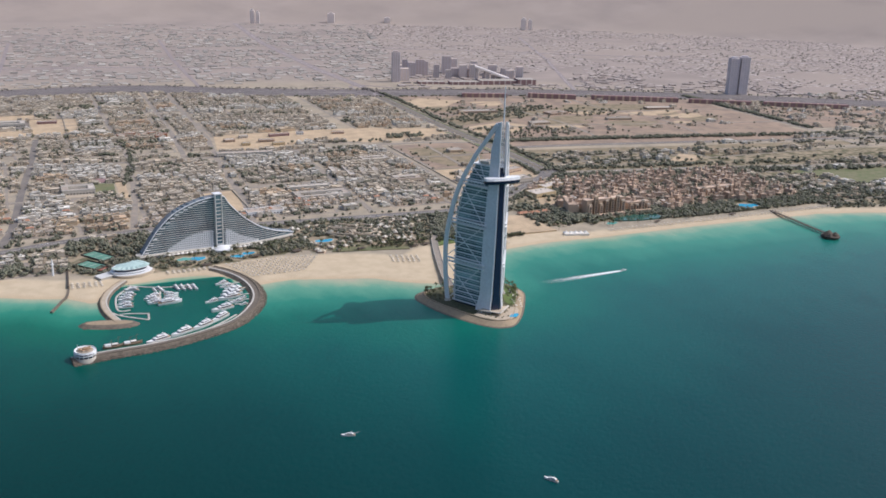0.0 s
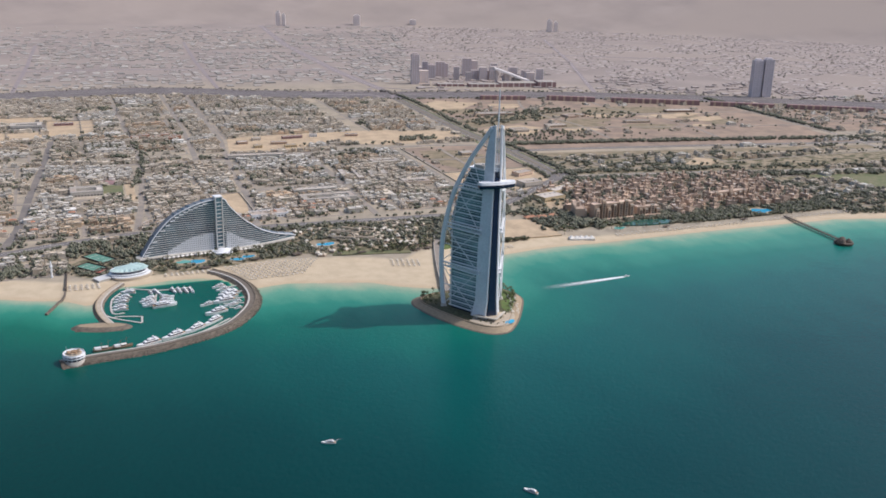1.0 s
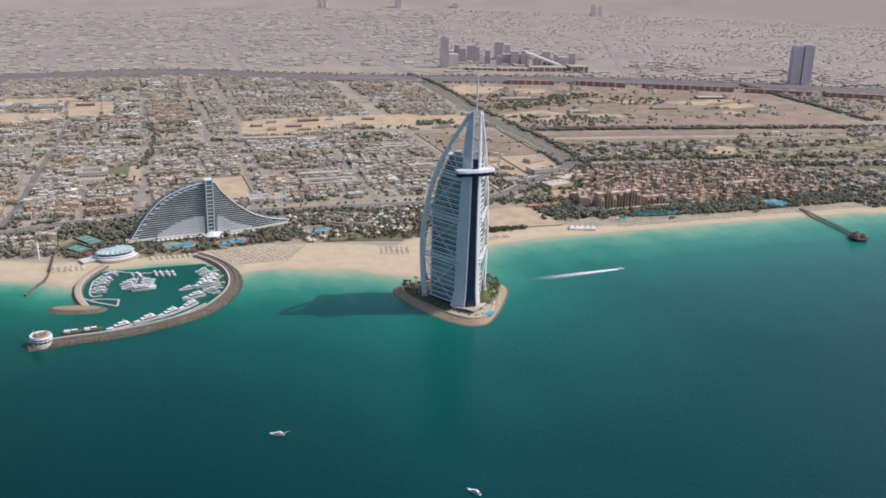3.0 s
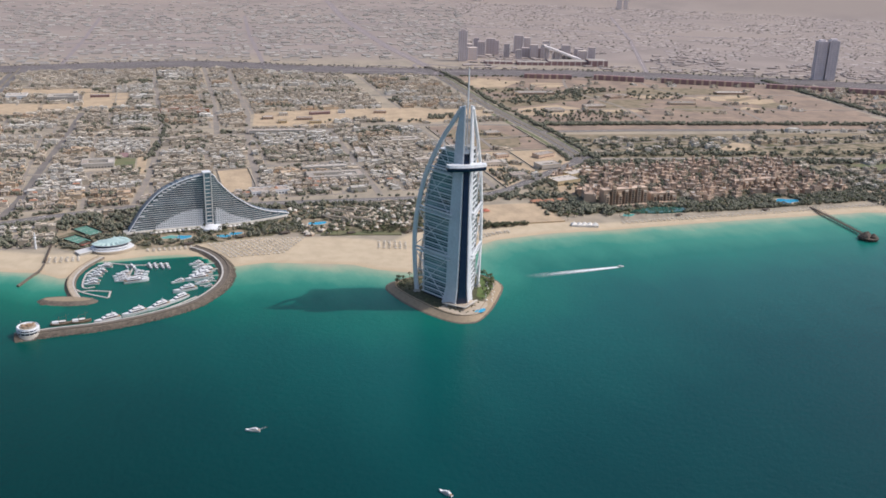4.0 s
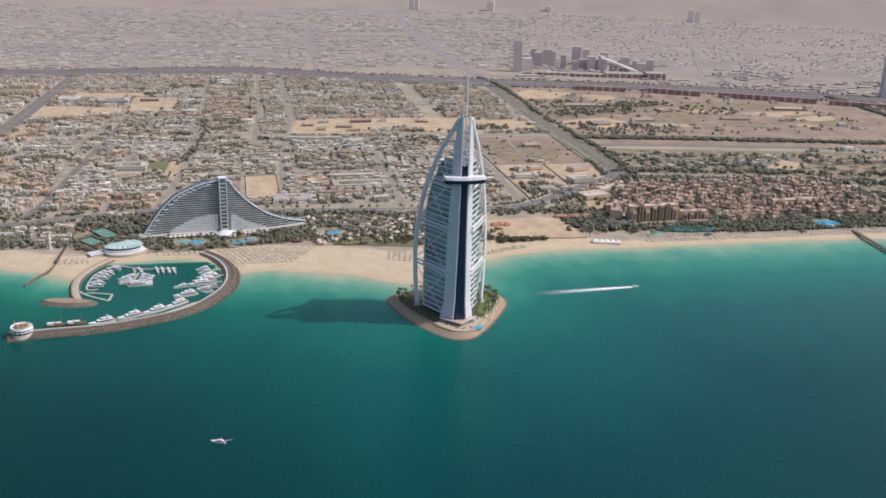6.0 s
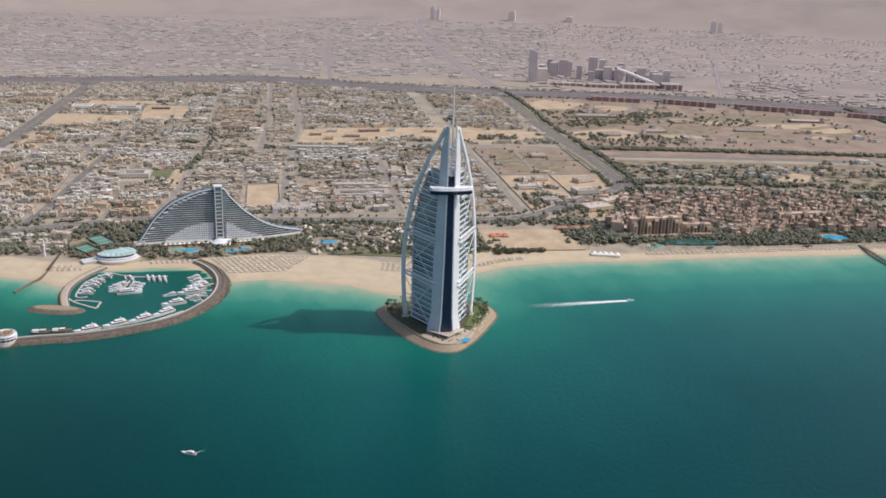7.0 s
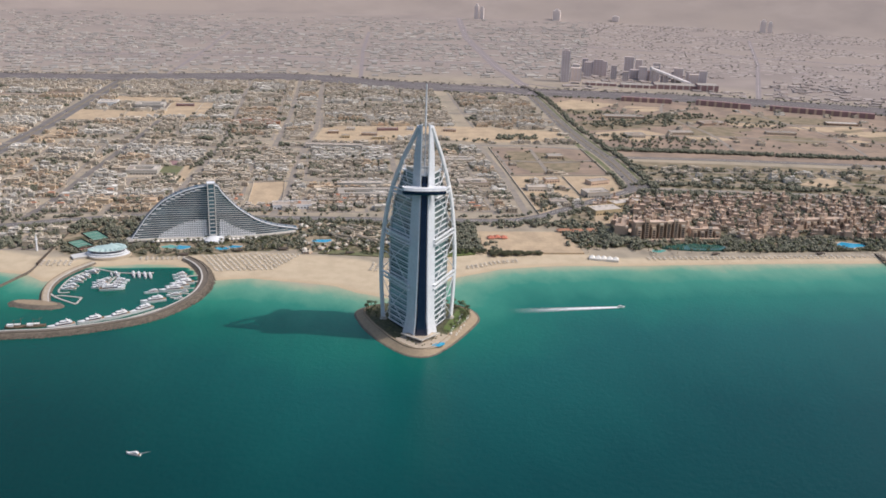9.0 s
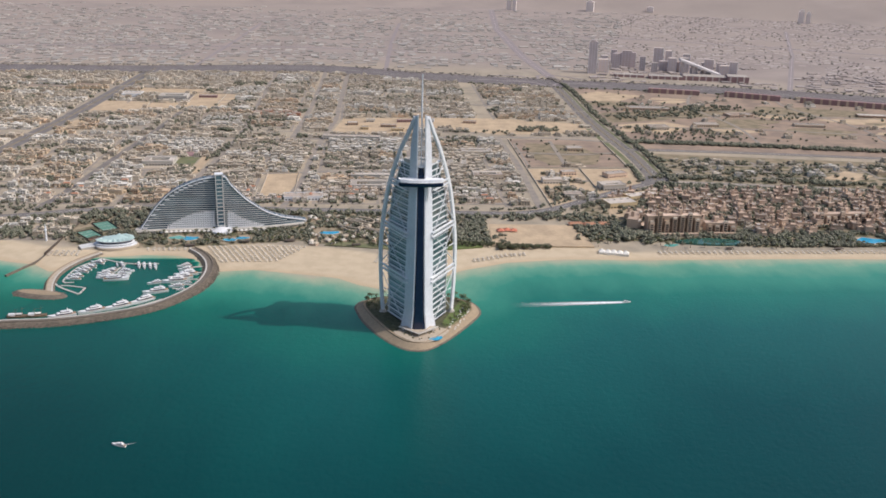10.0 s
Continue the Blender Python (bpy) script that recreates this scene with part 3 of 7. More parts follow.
def spine_edge(z):
    return float(np.interp(z, [0, 12, 32, 110, 195, 277], [9.5, 8.5, 7.0, 5.5, 4.8, 4.3]))


SET = -3.2
TRUSS_POST = Geo().box(0, 0, -1.6, 0.8, 0.8, 4.0).mesh("truss_post", STEEL)


def wing_end(side, z):
    """How far the storeys of a wing reach at a height."""
    return min(bow_s(z) - 5.0, 70.0) - (2.0 if side > 0 else 0.0)


def build_tower():
    ob = thing("hotel_tower", "tall white sail-shaped hotel tower with blue glass on an island", "tower", TOWER_AT)
    levels = [9 + 7.35 * i for i in range(29)]
    for side in (-1, 1):
        # the white pillar beside the dark spine
        g = Geo()
        rings = []
        for z in (5.5, 9, 14, 20, 30, 60, 110, 160, 195, 240, 262, 277):
            e = spine_edge(z)
            s1 = float(np.interp(z, [0, 12, 28, 110, 195, 240, 277], [24.5, 22.5, 19, 19.5, 15, 13, 5.0]))
            rings.append([(side * e, -0.9, z), (*wing(side, s1, 1.6, e), z), (*wing(side, s1, -2.6, e), z), (side * e, 3.2, z)])
        g.loft(rings)
        part("pillar", g, PILLAR, ob, "pale pillar flanking the spine")
        lip = Geo()
        lip.loft([[(side * (spine_edge(z) - 0.7), -2.0, z), (side * (spine_edge(z) + 0.8), -2.0, z), (side * (spine_edge(z) + 0.8), 1.5, z), (side * (spine_edge(z) - 0.7), 1.5, z)] for z in (8, 32, 110, 195, 278.5)])
        part("pillar_edge", lip, WHITE, ob)
        # storeys: glass and white floor bands
        for i, z in enumerate(levels):
            if z > 210:
                break
            end = wing_end(side, z + 5)
            top = min(z + 7.35, 215)
            g = Geo().prism([wing(side, 15, SET), wing(side, end, SET), wing(side, end, -16), wing(side, 15, -9)], z, top)
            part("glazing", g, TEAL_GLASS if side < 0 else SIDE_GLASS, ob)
            reach = end + 1.2
            b = Geo().prism([wing(side, 16, SET + 1.5), wing(side, reach, SET + 1.5), wing(side, reach, -12.0), wing(side, 16, -5.0)], z - (0.5 if side > 0 else 0.7), z + (0.5 if side > 0 else 0.75))
            part("floor_band", b, WHITE, ob)
            if side > 0:
                continue
            rail = Geo().prism([wing(side, 17, SET + 0.6), wing(side, end + 0.4, SET + 0.6), wing(side, end + 0.4, -5.0), wing(side, 17, -5.0)], z + 3.75, z + 4.15)
            part("floor_rail", rail, PILLAR, ob)
        # roof and stepped crown
        crown = Geo().prism([wing(side, 14, SET + 0.8), wing(side, 44, SET + 0.8), wing(side, 44, -15), wing(side, 14, -9)], 214, 216)
        part("roof", crown, WHITE, ob)
        plant = Geo().prism([wing(side, 18, -2), wing(side, 34, -2), wing(side, 34, -12), wing(side, 18, -8)], 217, 221)
        part("plant_room", plant, CONCRETE, ob)
        # the bowed leg
        curve = smooth(BOW, 6)
        pts = [(*wing(side, s, 1.0, 5.0 - 0.7 * max(0, (z - 200) / 77)), z) for s, z in curve]
        # flat ribbon section: broad along the wing, thin across it
        out = Vector((side * 0.866, -0.5, 0))
        rings = []
        for i, p in enumerate(pts):
            d = (Vector(pts[min(i + 1, len(pts) - 1)]) - Vector(pts[max(i - 1, 0)])).normalized()
            wide = d.cross(out).normalized()
            hw, ht = 3.5 - 0.9 * max(0, (p[2] - 120) / 160), 1.7
            c = Vector(p)
            rings.append([c + wide * a + out * b for a, b in ((-hw, -ht * 0.6), (-hw, ht * 0.6), (-hw * 0.7, ht), (hw * 0.7, ht), (hw, ht * 0.6), (hw, -ht * 0.6), (hw * 0.7, -ht), (-hw * 0.7, -ht))])
        part("bow", Geo().loft(rings), STEEL, ob, "curved white steel bow")
        foot = Geo()
        fx, fy = wing(side, 77.5, 1)
        foot.cyl(fx, fy, 5.6, 9.5, 5.2, 3.4, 10)
        part("bow_foot", foot, CONCRETE, ob)
        # horizontal trusses
        for z in (70, 129, 188):
            end = bow_s(z) - 1
            for k, (dz, hh) in enumerate(((2.2, 1.7), (-3.2, 1.7))):
                g = Geo().prism([wing(side, 14, 5.2), wing(side, end, 3.0), wing(side, end, 0.8), wing(side, 14, 2.2)], z + dz, z + dz + hh)
                part("truss_chord", g, STEEL, ob)
            for s in np.arange(20, end, 5.5):
                piece("truss_post", TRUSS_POST, ob, place(*wing(side, s, 3.2), z))
        # diagonal trusses in each bay
        bays = [(10, 68), (74, 127), (133, 186)]
        for z0, z1 in bays:
            for s0, s1, a0, a1 in ((21, bow_s(z1) - 2, z0, z1), (bow_s(z0) - 2, 21, z0, z1)):
                pts = [(*wing(side, s0 + (s1 - s0) * t, 2.9), a0 + (a1 - a0) * t) for t in (0, 0.5, 1)]
                part("brace", Geo().tube(pts, 0.55, 6), STEEL, ob)
        for z0, z1 in ((192, 232), (192, 214)):
            pts = [(*wing(side, 19, 2.4), z0), (*wing(side, bow_s(z1) - 1, 2.0), z1)]
            part("brace", Geo().tube(pts, 0.5, 6), STEEL, ob)
        # ties from glass edge to bow
        for z in (40, 100, 160, 206):
            pts = [(*wing(side, wing_end(side, z + 4) - 1, 0.6), z), (*wing(side, bow_s(z), 0.8), z)]
            part("tie_beam", Geo().tube(pts, 0.55, 6), STEEL, ob)
    # dark spine between the pillars
    rings = []
    for z in (5.5, 12, 32, 110, 195, 208):
        e = spine_edge(z) - 0.4
        rings.append([(-e, 0.4, z), (-e * 0.7, -2.6, z), (e * 0.7, -2.6, z), (e, 0.4, z), (e, 9, z), (-e, 9, z)])
    part("spine", Geo().loft(rings), NAVY, ob, "dark navy glazed spine")
    part("spine_crown", Geo().cyl(0, 3, 208, 216, 3.6, 3.0, 12), NAVY, ob)
    part("crown_ring", Geo().cyl(0, 3, 216, 217.4, 4.0, 4.0, 12), WHITE, ob)
    part("mast", Geo().tube([(0, 1.5, 217), (0, 1.5, 262), (0, 1.5, 286), (0, 1.5, 305), (0, 1.5, 325.5)], [0.9, 0.85, 1.05, 0.95, 0.7], 8), WHITE, ob, "slender white mast")
    part("mast_base", Geo().cyl(0, 1.5, 217, 221, 1.9, 0.9, 10), WHITE, ob)
    for side in (-1, 1):
        ladder = Geo().tube([(side * 2.3, 1.6, 217), (side * 2.2, 1.6, 268)], 0.3, 5)
        for z in np.arange(220, 268, 4.0):
            ladder.box(side * 3.0, 1.6, z, 1.6, 0.3, 0.3)
        part("mast_ladder", ladder, STEEL, ob, "thin white ladder rail")
    # cross bar below the top
    xs = [-26.5, -24, -14, 0, 14, 24, 26.5]
    deep = [3.0, 5.0, 7.5, 8.5, 7.5, 5.0, 3.0]
    part("bar_roof", Geo().loft([[(x, -1 - d, 199.5), (x, -1 + d * 0.7, 199.5), (x, -1 + d * 0.6, 203.4 + 0.8 * (x < -25)), (x, -1 - d * 0.85, 202.9 + 0.8 * (x < -25))] for x, d in zip(xs, deep)]), WHITE, ob, "white roof of the cross bar")
    part("bar_window", Geo().loft([[(x * 0.985, -1 - d * 0.93, 196.6), (x * 0.985, -1 + d * 0.65, 196.6), (x * 0.985, -1 + d * 0.65, 199.5), (x * 0.985, -1 - d * 0.96, 199.5)] for x, d in zip(xs, deep)]), NAVY, ob, "dark window strip")
    part("bar_floor", Geo().loft([[(x * 0.96, -1 - d * 0.8, 194.4), (x * 0.96, -1 + d * 0.55, 194.4), (x, -1 + d * 0.65, 196.6), (x, -1 - d * 0.95, 196.6)] for x, d in zip(xs, deep)]), NAVY, ob, "dark underside")
    # fabric sail closing the landward side
    rings = []
    for z in (9, 50, 90, 130, 170, 205, 215):
        (xa, ya), (xb, yb) = wing(-1, wing_end(-1, z) - 1, -2), wing(1, wing_end(1, z) - 1, -2)
        bulge = float(np.interp(z, [9, 60, 130, 180, 215], [8, 16, 22, 26, 24]))
        line = [(xa + (xb - xa) * t, ya + (yb - ya) * t + bulge * 4 * t * (1 - t), z) for t in np.linspace(0, 1, 9)]
        rings.append(line + [(x, y - 1.5, z) for x, y, z in reversed(line)])
    part("fabric_sail", Geo().loft(rings), FABRIC, ob, "white woven fabric wall")
    inner = Geo().prism([wing(-1, 15, -9), (0, 9), wing(1, 15, -9), wing(1, 40, -14), wing(-1, 40, -14)], 212, 214)
    part("atrium_roof", inner, CONCRETE, ob)
    # helipad held out behind the roof
    pad = part("helipad", Geo().cyl(6, 60, 210, 211.6, 12.5, 13.0, 28), CONCRETE, ob, "round pale helipad")
    part("helipad_rim", Geo().cyl(6, 60, 209.2, 210.6, 13.4, 13.4, 28), WHITE, pad)
    for dx in (-7, 7):
        part("helipad_strut", Geo().tube([(6 + dx * 0.6, 28, 196), (6 + dx, 56, 209.4)], 0.9, 6), STEEL, ob)
        part("helipad_beam", Geo().tube([(6 + dx * 0.6, 30, 209), (6 + dx, 66, 209)], 0.9, 6), STEEL, ob)
    # base: prow canopy and podium
    rim = [(-25, 5), (0, -18.5), (25, 5), (23, 6.5), (0, -15.8), (-23, 6.5)]
    part("canopy", Geo().prism(rim, 10.3, 11.4), CONCRETE, ob, "white V-shaped entrance canopy")
    part("canopy_deck", Geo().prism([(-23, 6.4), (0, -15.7), (23, 6.4), (8, 9.5), (-8, 9.5)], 9.6, 10.6), PAVING, ob)
    for x, y in ((-19, 4), (-9, -5), (9, -5), (19, 4), (0, -12)):
        part("canopy_post", Geo().cyl(x, y, 5.8, 10.5, 0.5, 0.5, 6), STEEL, ob)
    for side in (-1, 1):
        pod = Geo().prism([wing(side, 16, -2.2), wing(side, 66, -2.2), wing(side, 66, -17), wing(side, 16, -10)], 5.8, 9.6)
        part("podium", pod, NAVY, ob, "dark glazed lobby")
    return ob


tower = build_tower()

# white cabanas in the island garden
r = random.Random(19)
cab = None
for k in range(22):
    t, row = (k // 2) / 10, k % 2
    m = place(640 + 24 * t + 7 * row + r.uniform(-2.5, 2.5), 1116 + 64 * t - 3 * row + r.uniform(-2, 2), 6.1, 0, 0, 62 + r.uniform(-20, 20)) @ Matrix.Diagonal((0.72, 0.72, 0.8, 1))
    if cab is None:
        cab = thing("cabana", "small white-roofed cabana in the island garden", "cabana", m, group="island cabanas")
        part("roof", Geo().hexa([(-1.9, -1.9, 2.6), (1.9, -1.9, 2.6), (1.9, 1.9, 2.6), (-1.9, 1.9, 2.6)], [(-0.3, -0.3, 3.8), (0.3, -0.3, 3.8), (0.3, 0.3, 3.8), (-0.3, 0.3, 3.8)]), CANVAS, cab)
        for dx in (-1.6, 1.6):
            for dy in (-1.6, 1.6):
                part("post", Geo().box(dx, dy, -0.1, 0.25, 0.25, 2.75), STEEL, cab)
    else:
        copy_thing(cab, m)

# ---- palms ----
def frond_crown(seed, fronds, length):
    rng = random.Random(seed)
    g = Geo()
    for k in range(fronds):
        a = 6.28319 * k / fronds + rng.uniform(-0.2, 0.2)
        lift = rng.uniform(-0.2, 0.9)
        c, s = math.cos(a), math.sin(a)
        v = []
        for i, t in enumerate((0, 0.35, 0.7, 1.0)):
            r = length * t
            z = lift * r * 0.8 - 0.75 * r * t
            w = (0.25, 0.75, 0.6, 0.08)[i] * length / 4
            v += [(r * c - w * s, r * s + w * c, z - 0.2 * w), (r * c, r * s, z + 0.12), (r * c + w * s, r * s - w * c, z - 0.2 * w)]
        f = []
        for i in range(3):
            b = 3 * i
            f += [(b, b + 1, b + 4, b + 3), (b + 1, b + 2, b + 5, b + 4)]
        g.add(v, f)
    return g


def make_palm(seed, h):
    ob = thing("palm_tree", "date palm with a bare trunk and drooping fronds", "palm", group="palms")
    rng = random.Random(seed)
    lean = rng.uniform(-0.5, 0.5)
    part("trunk", Geo().tube([(0, 0, -0.3), (lean * 0.4, 0, h * 0.5), (lean, 0, h)], [0.34, 0.26, 0.24], 6), BARK, ob)
    crown = part("crown", frond_crown(seed, 14, 3.6), PALM, ob)
    crown.matrix_basis = place(lean, 0, h)
    return ob


PALMS = [make_palm(s, h) for s, h in ((1, 8.5), (2, 10.5), (3, 7.0))]
PALM_SPOTS = []
rng = random.Random(11)
for x, y in offset(smooth(ISLAND, 3, True), 17, True):
    if y > 1180 or (rng.random() < 0.35 and x > 640):
        PALM_SPOTS.append((x, y, 5.9))
for x0, y0, x1, y1, k in ((650, 1140, 674, 1205, 6), (546, 1170, 560, 1214, 4)):
    for _ in range(k):
        PALM_SPOTS.append((rng.uniform(x0, x1), rng.uniform(y0, y1), 5.9))
for k in range(70):
    x = rng.uniform(180, 700)
    y = rng.uniform(1466, 1520) if x < 440 else rng.uniform(1436, 1510)
    PALM_SPOTS.append((x, y, gz(x, y)))
for k in range(60):
    x = rng.uniform(900, 1560)
    y = rng.uniform(1432, 1475)
    PALM_SPOTS.append((x, y, gz(x, y)))
for i, (x, y, z) in enumerate(PALM_SPOTS):
    src = PALMS[i % 3]
    m = place(x, y, z, 0, 0, rng.uniform(0, 360))
    if i < 3:
        src.matrix_basis = m
    else:
        copy_thing(src, m)

# ---- causeway to the island ----
LINE_BRIDGE = smooth([(588, 1228), (598, 1274), (627, 1366), (664, 1468), (706, 1565), (722, 1612)], 6)
bridge = thing("causeway", "curved pale concrete causeway bridge to the island", "bridge")
part("deck", Geo().strip(offset(LINE_BRIDGE, 5), offset(LINE_BRIDGE, -5), 5.2, 6.2), STREET, bridge)
for d in (5, -5.6):
    part("parapet", Geo().strip(offset(LINE_BRIDGE, d + 0.6), offset(LINE_BRIDGE, d), 5.4, 7.3), CONCRETE, bridge)
for x, y in LINE_BRIDGE[2:14:2]:
    part("pier", Geo().box(x, y, -4, 7, 1.6, 9.3, -20), CONCRETE, bridge)

# ---- wave-shaped beach hotel ----
HOTEL_AT = place(177, 1519, 0, 0, 0, 9.86)
HOTEL_TOP = smooth([(-6, 8), (2, 19), (20, 44), (44, 67), (66, 79), (90, 88), (112, 92.5), (131, 93), (140, 80), (160, 58), (178, 43.5), (197, 31), (224, 20), (252, 13), (262, 10)], 6)


def hotel_spans(z):
    """Where the hotel's outline is wider than nothing at the height z."""
    left = next(s for s, h in HOTEL_TOP if h >= z)
    right = next(s for s, h in reversed(HOTEL_TOP) if h >= z)
    return left, right


def hotel_y(s):
    return -9 * math.sin(math.pi * min(max(s / 256, 0), 1)) + 5 * math.sin(2 * math.pi * s / 256)


def hotel_ring(a, b, front, back, n=14):
    ss = [a + (b - a) * i / n for i in range(n + 1)]
    return [(s, hotel_y(s) + front) for s in ss] + [(s, hotel_y(s) + back) for s in reversed(ss)]


def build_wave_hotel():
    ob = thing("wave_hotel", "wave-shaped hotel with blue glass and white floor bands", "hotel", HOTEL_AT)
    z = 8.5
    while z < 90.5:
        a, b = hotel_spans(z + 1.8)
        if b - a > 6:
            part("glazing", Geo().prism(hotel_ring(a, b, 0, 15), z, z + 3.6), BLUE_GLASS, ob)
            part("floor_band", Geo().prism(hotel_ring(a - 0.6, b + 0.6, -0.8, 1.0), z - 0.3, z + 0.4), HOTEL_BAND, ob)
        z += 3.6
    rim = [(s, hotel_y(s) - 0.6, h + 0.6) for s, h in HOTEL_TOP]
    part("rim", Geo().tube(rim, 0.85, 6), WHITE, ob, "white curved roof rim")
    back = [(s, hotel_y(s) + 14.5, h + 0.6) for s, h in HOTEL_TOP]
    part("rim", Geo().tube(back, 0.5, 6), SLATE, ob)
    roof = Geo()
    roof.loft([[(s, hotel_y(s) - 0.5, h - 1.2), (s, hotel_y(s) + 15, h - 1.2), (s, hotel_y(s) + 15, h + 0.3), (s, hotel_y(s) - 0.5, h + 0.3)] for s, h in HOTEL_TOP])
    part("roof", roof, SLATE, ob, "slate-grey sloping roof")
    for s, h in HOTEL_TOP[2:34:2]:
        part("rim_rung", Geo().box(s + 3.2, hotel_y(s) - 1.2, h - 3.4, 7.5, 1.6, 1.0), WHITE, ob)
    # lighter lower front with upright fins
    zone = smooth([(34, 12), (50, 21), (77, 33), (100, 37), (122, 38), (138, 36), (152, 27), (167, 20), (192, 11)], 5)
    zs, zh = [p[0] for p in zone], [p[1] for p in zone]
    s = 38.0
    while s < 190:
        if not 113 < s < 132:
            h = float(np.interp(s, zs, zh))
            part("fin", Geo().box(s, hotel_y(s) - 1.5, 8, 1.5, 1.4, h - 8), WHITE, ob)
        s += 3.6
    for k in range(8):
        zz = 9.2 + 3.6 * k
        inside_s = [q for q in np.arange(36, 192, 2.0) if np.interp(q, zs, zh) > zz + 2]
        if inside_s:
            for a, b in ((min(inside_s), min(113, max(inside_s))), (132, max(inside_s))):
                if b - a > 4:
                    part("spandrel", Geo().prism(hotel_ring(a, b, -1.8, -0.2, 8), zz - 0.6, zz + 1.1), WHITE, ob)
    # lift shaft
    part("lift_shaft", Geo().box(122, hotel_y(122) + 2, 6, 9, 12, 92), BLUE_GLASS, ob, "dark glazed lift shaft")
    for dx in (-5.4, 5.4):
        part("shaft_rib", Geo().box(122 + dx, hotel_y(122) - 1.5, 6, 1.3, 7, 92.5), HOTEL_BAND, ob)
    for k in range(13):
        part("shaft_balcony", Geo().box(122, hotel_y(122) - 3.6, 12 + 6.4 * k, 8.5, 2.0, 1.2), HOTEL_BAND, ob)
    part("shaft_cap", Geo().box(122, hotel_y(122) + 2, 97.5, 13, 14, 1.6), WHITE, ob)
    # podium, porch and scalloped awnings
    part("podium", Geo().prism(hotel_ring(-8, 256, -7, 18), 3.5, 7.2), CONCRETE, ob)
    part("podium_roof", Geo().prism(hotel_ring(-11, 258, -9, -1), 7.2, 8.3), CONCRETE, ob)
    part("porch", Geo().cyl(122, hotel_y(122) - 12, 3.5, 8.5, 17, 17, 20), WHITE, ob)
    part("porch_roof", Geo().cyl(122, hotel_y(122) - 12, 8.5, 12, 14, 5, 20), WHITE, ob)
    part("end_drum", Geo().cyl(-4, 4, 3.5, 9, 10, 10, 18), CONCRETE, ob)
    for k in range(26):
        s = 20 + 7.4 * k
        if abs(s - 122) > 17:
            part("awning", Geo().cyl(s, hotel_y(s) - 11, 6.2, 8.6, 3.6, 0.4, 8), CANVAS, ob)
            part("awning_post", Geo().cyl(s, hotel_y(s) - 11, 3.2, 6.2, 0.3, 0.3, 5), STEEL, ob)
    return ob


wave_hotel = build_wave_hotel()

# ---- marina ----
def sweep(line, profile):
    """A bank along a line in the plan; profile: rows of distance to the left and height."""
    g = Geo()
    sides = [offset(line, d) for d, _ in profile]
    rings = [[(*sides[k][i], profile[k][1]) for k in range(len(profile))] for i in range(len(line))]
    return g.loft(rings)


CREST = smooth([(41, 1150), (60, 1152), (90, 1156), (145, 1161), (198, 1177), (252, 1205), (287, 1250), (304, 1292), (308, 1338), (301, 1380), (286, 1414), (268, 1438)], 6)
breakwater = thing("breakwater", "curving rubble breakwater with a pale path on its crest", "breakwater")
part("bank", sweep(CREST, [(16, -4), (7.5, 2.6), (5, 4.2), (-6, 4.4), (-20, -4)]), ROCK, breakwater)
part("path", sweep(CREST, [(5.6, 3.0), (5.6, 4.7), (3.2, 4.7), (3.2, 3.0)]), DOCK, breakwater, "pale concrete path")
part("crest_road", sweep(CREST, [(3.0, 3.4), (3.0, 4.55), (-3.6, 4.6), (-3.6, 3.4)]), CREST_STONE, breakwater, "brown gravel crest")
part("wave_wall", sweep(CREST, [(-3.8, 3.6), (-3.8, 5.6), (-4.8, 5.6), (-4.8, 3.6)]), CREST_STONE, breakwater)
rng = random.Random(5)
octa = ([(0.55, 0, 0), (0, 0.5, 0.1), (-0.5, 0, 0), (0, -0.55, -0.05), (0.05, 0, 0.5), (0, 0, -0.5)], [(0, 1, 4), (1, 2, 4), (2, 3, 4), (3, 0, 4), (1, 0, 5), (2, 1, 5), (3, 2, 5), (0, 3, 5)])


def rubble(line, near, far, zs, count, parent, seed):
    r = random.Random(seed)
    out = []
    for _ in range(count):
        i = r.randrange(len(line) - 1)
        t = r.random()
        d = r.uniform(near, far)
        a, b = offset(line[i:i + 2], d)
        z = np.interp(abs(d), *zs)
        k = r.uniform(0.9, 2.1)
        out.append((a[0] + (b[0] - a[0]) * t, a[1] + (b[1] - a[1]) * t, float(z), r.uniform(0, 6), k, k * r.uniform(0.7, 1.2), k * 0.8))
    mass("armour_rubble", octa, out, ROCK, "rough brown armour boulders", "boulder", parent)


rubble(CREST, -17, -6, ([6, 20], [4.2, -2.6]), 3200, breakwater, 6)
rubble(CREST, 7, 13, ([5, 16], [4.2, -3]), 700, breakwater, 7)

WEST = smooth([(132, 1424), (113, 1394), (102, 1368), (96, 1343), (95, 1316), (99, 1288), (106, 1262), (108, 1254)], 6)
west_bank = thing("breakwater", "shorter western rubble breakwater with a walkway", "breakwater")
part("bank", sweep(WEST, [(9, -3), (5, 3.0), (-5, 3.0), (-11, -3)]), ROCK, west_bank)
part("path", sweep(WEST, [(4.8, 2.6), (4.8, 3.5), (3.0, 3.5), (3.0, 2.6)]), DOCK, west_bank)
part("crest_road", sweep(WEST, [(2.8, 2.6), (2.8, 3.35), (-3.0, 3.35), (-3.0, 2.6)]), PAVING, west_bank, "beige paved walkway")
part("path", sweep(WEST, [(-3.2, 2.6), (-3.2, 3.9), (-4.6, 3.9), (-4.6, 2.6)]), REVET, west_bank)
rubble(WEST, -10, -4, ([4, 11], [3, -2]), 420, west_bank, 8)
STUB = smooth([(64, 1265), (80, 1261), (100, 1256), (124, 1250)], 6)


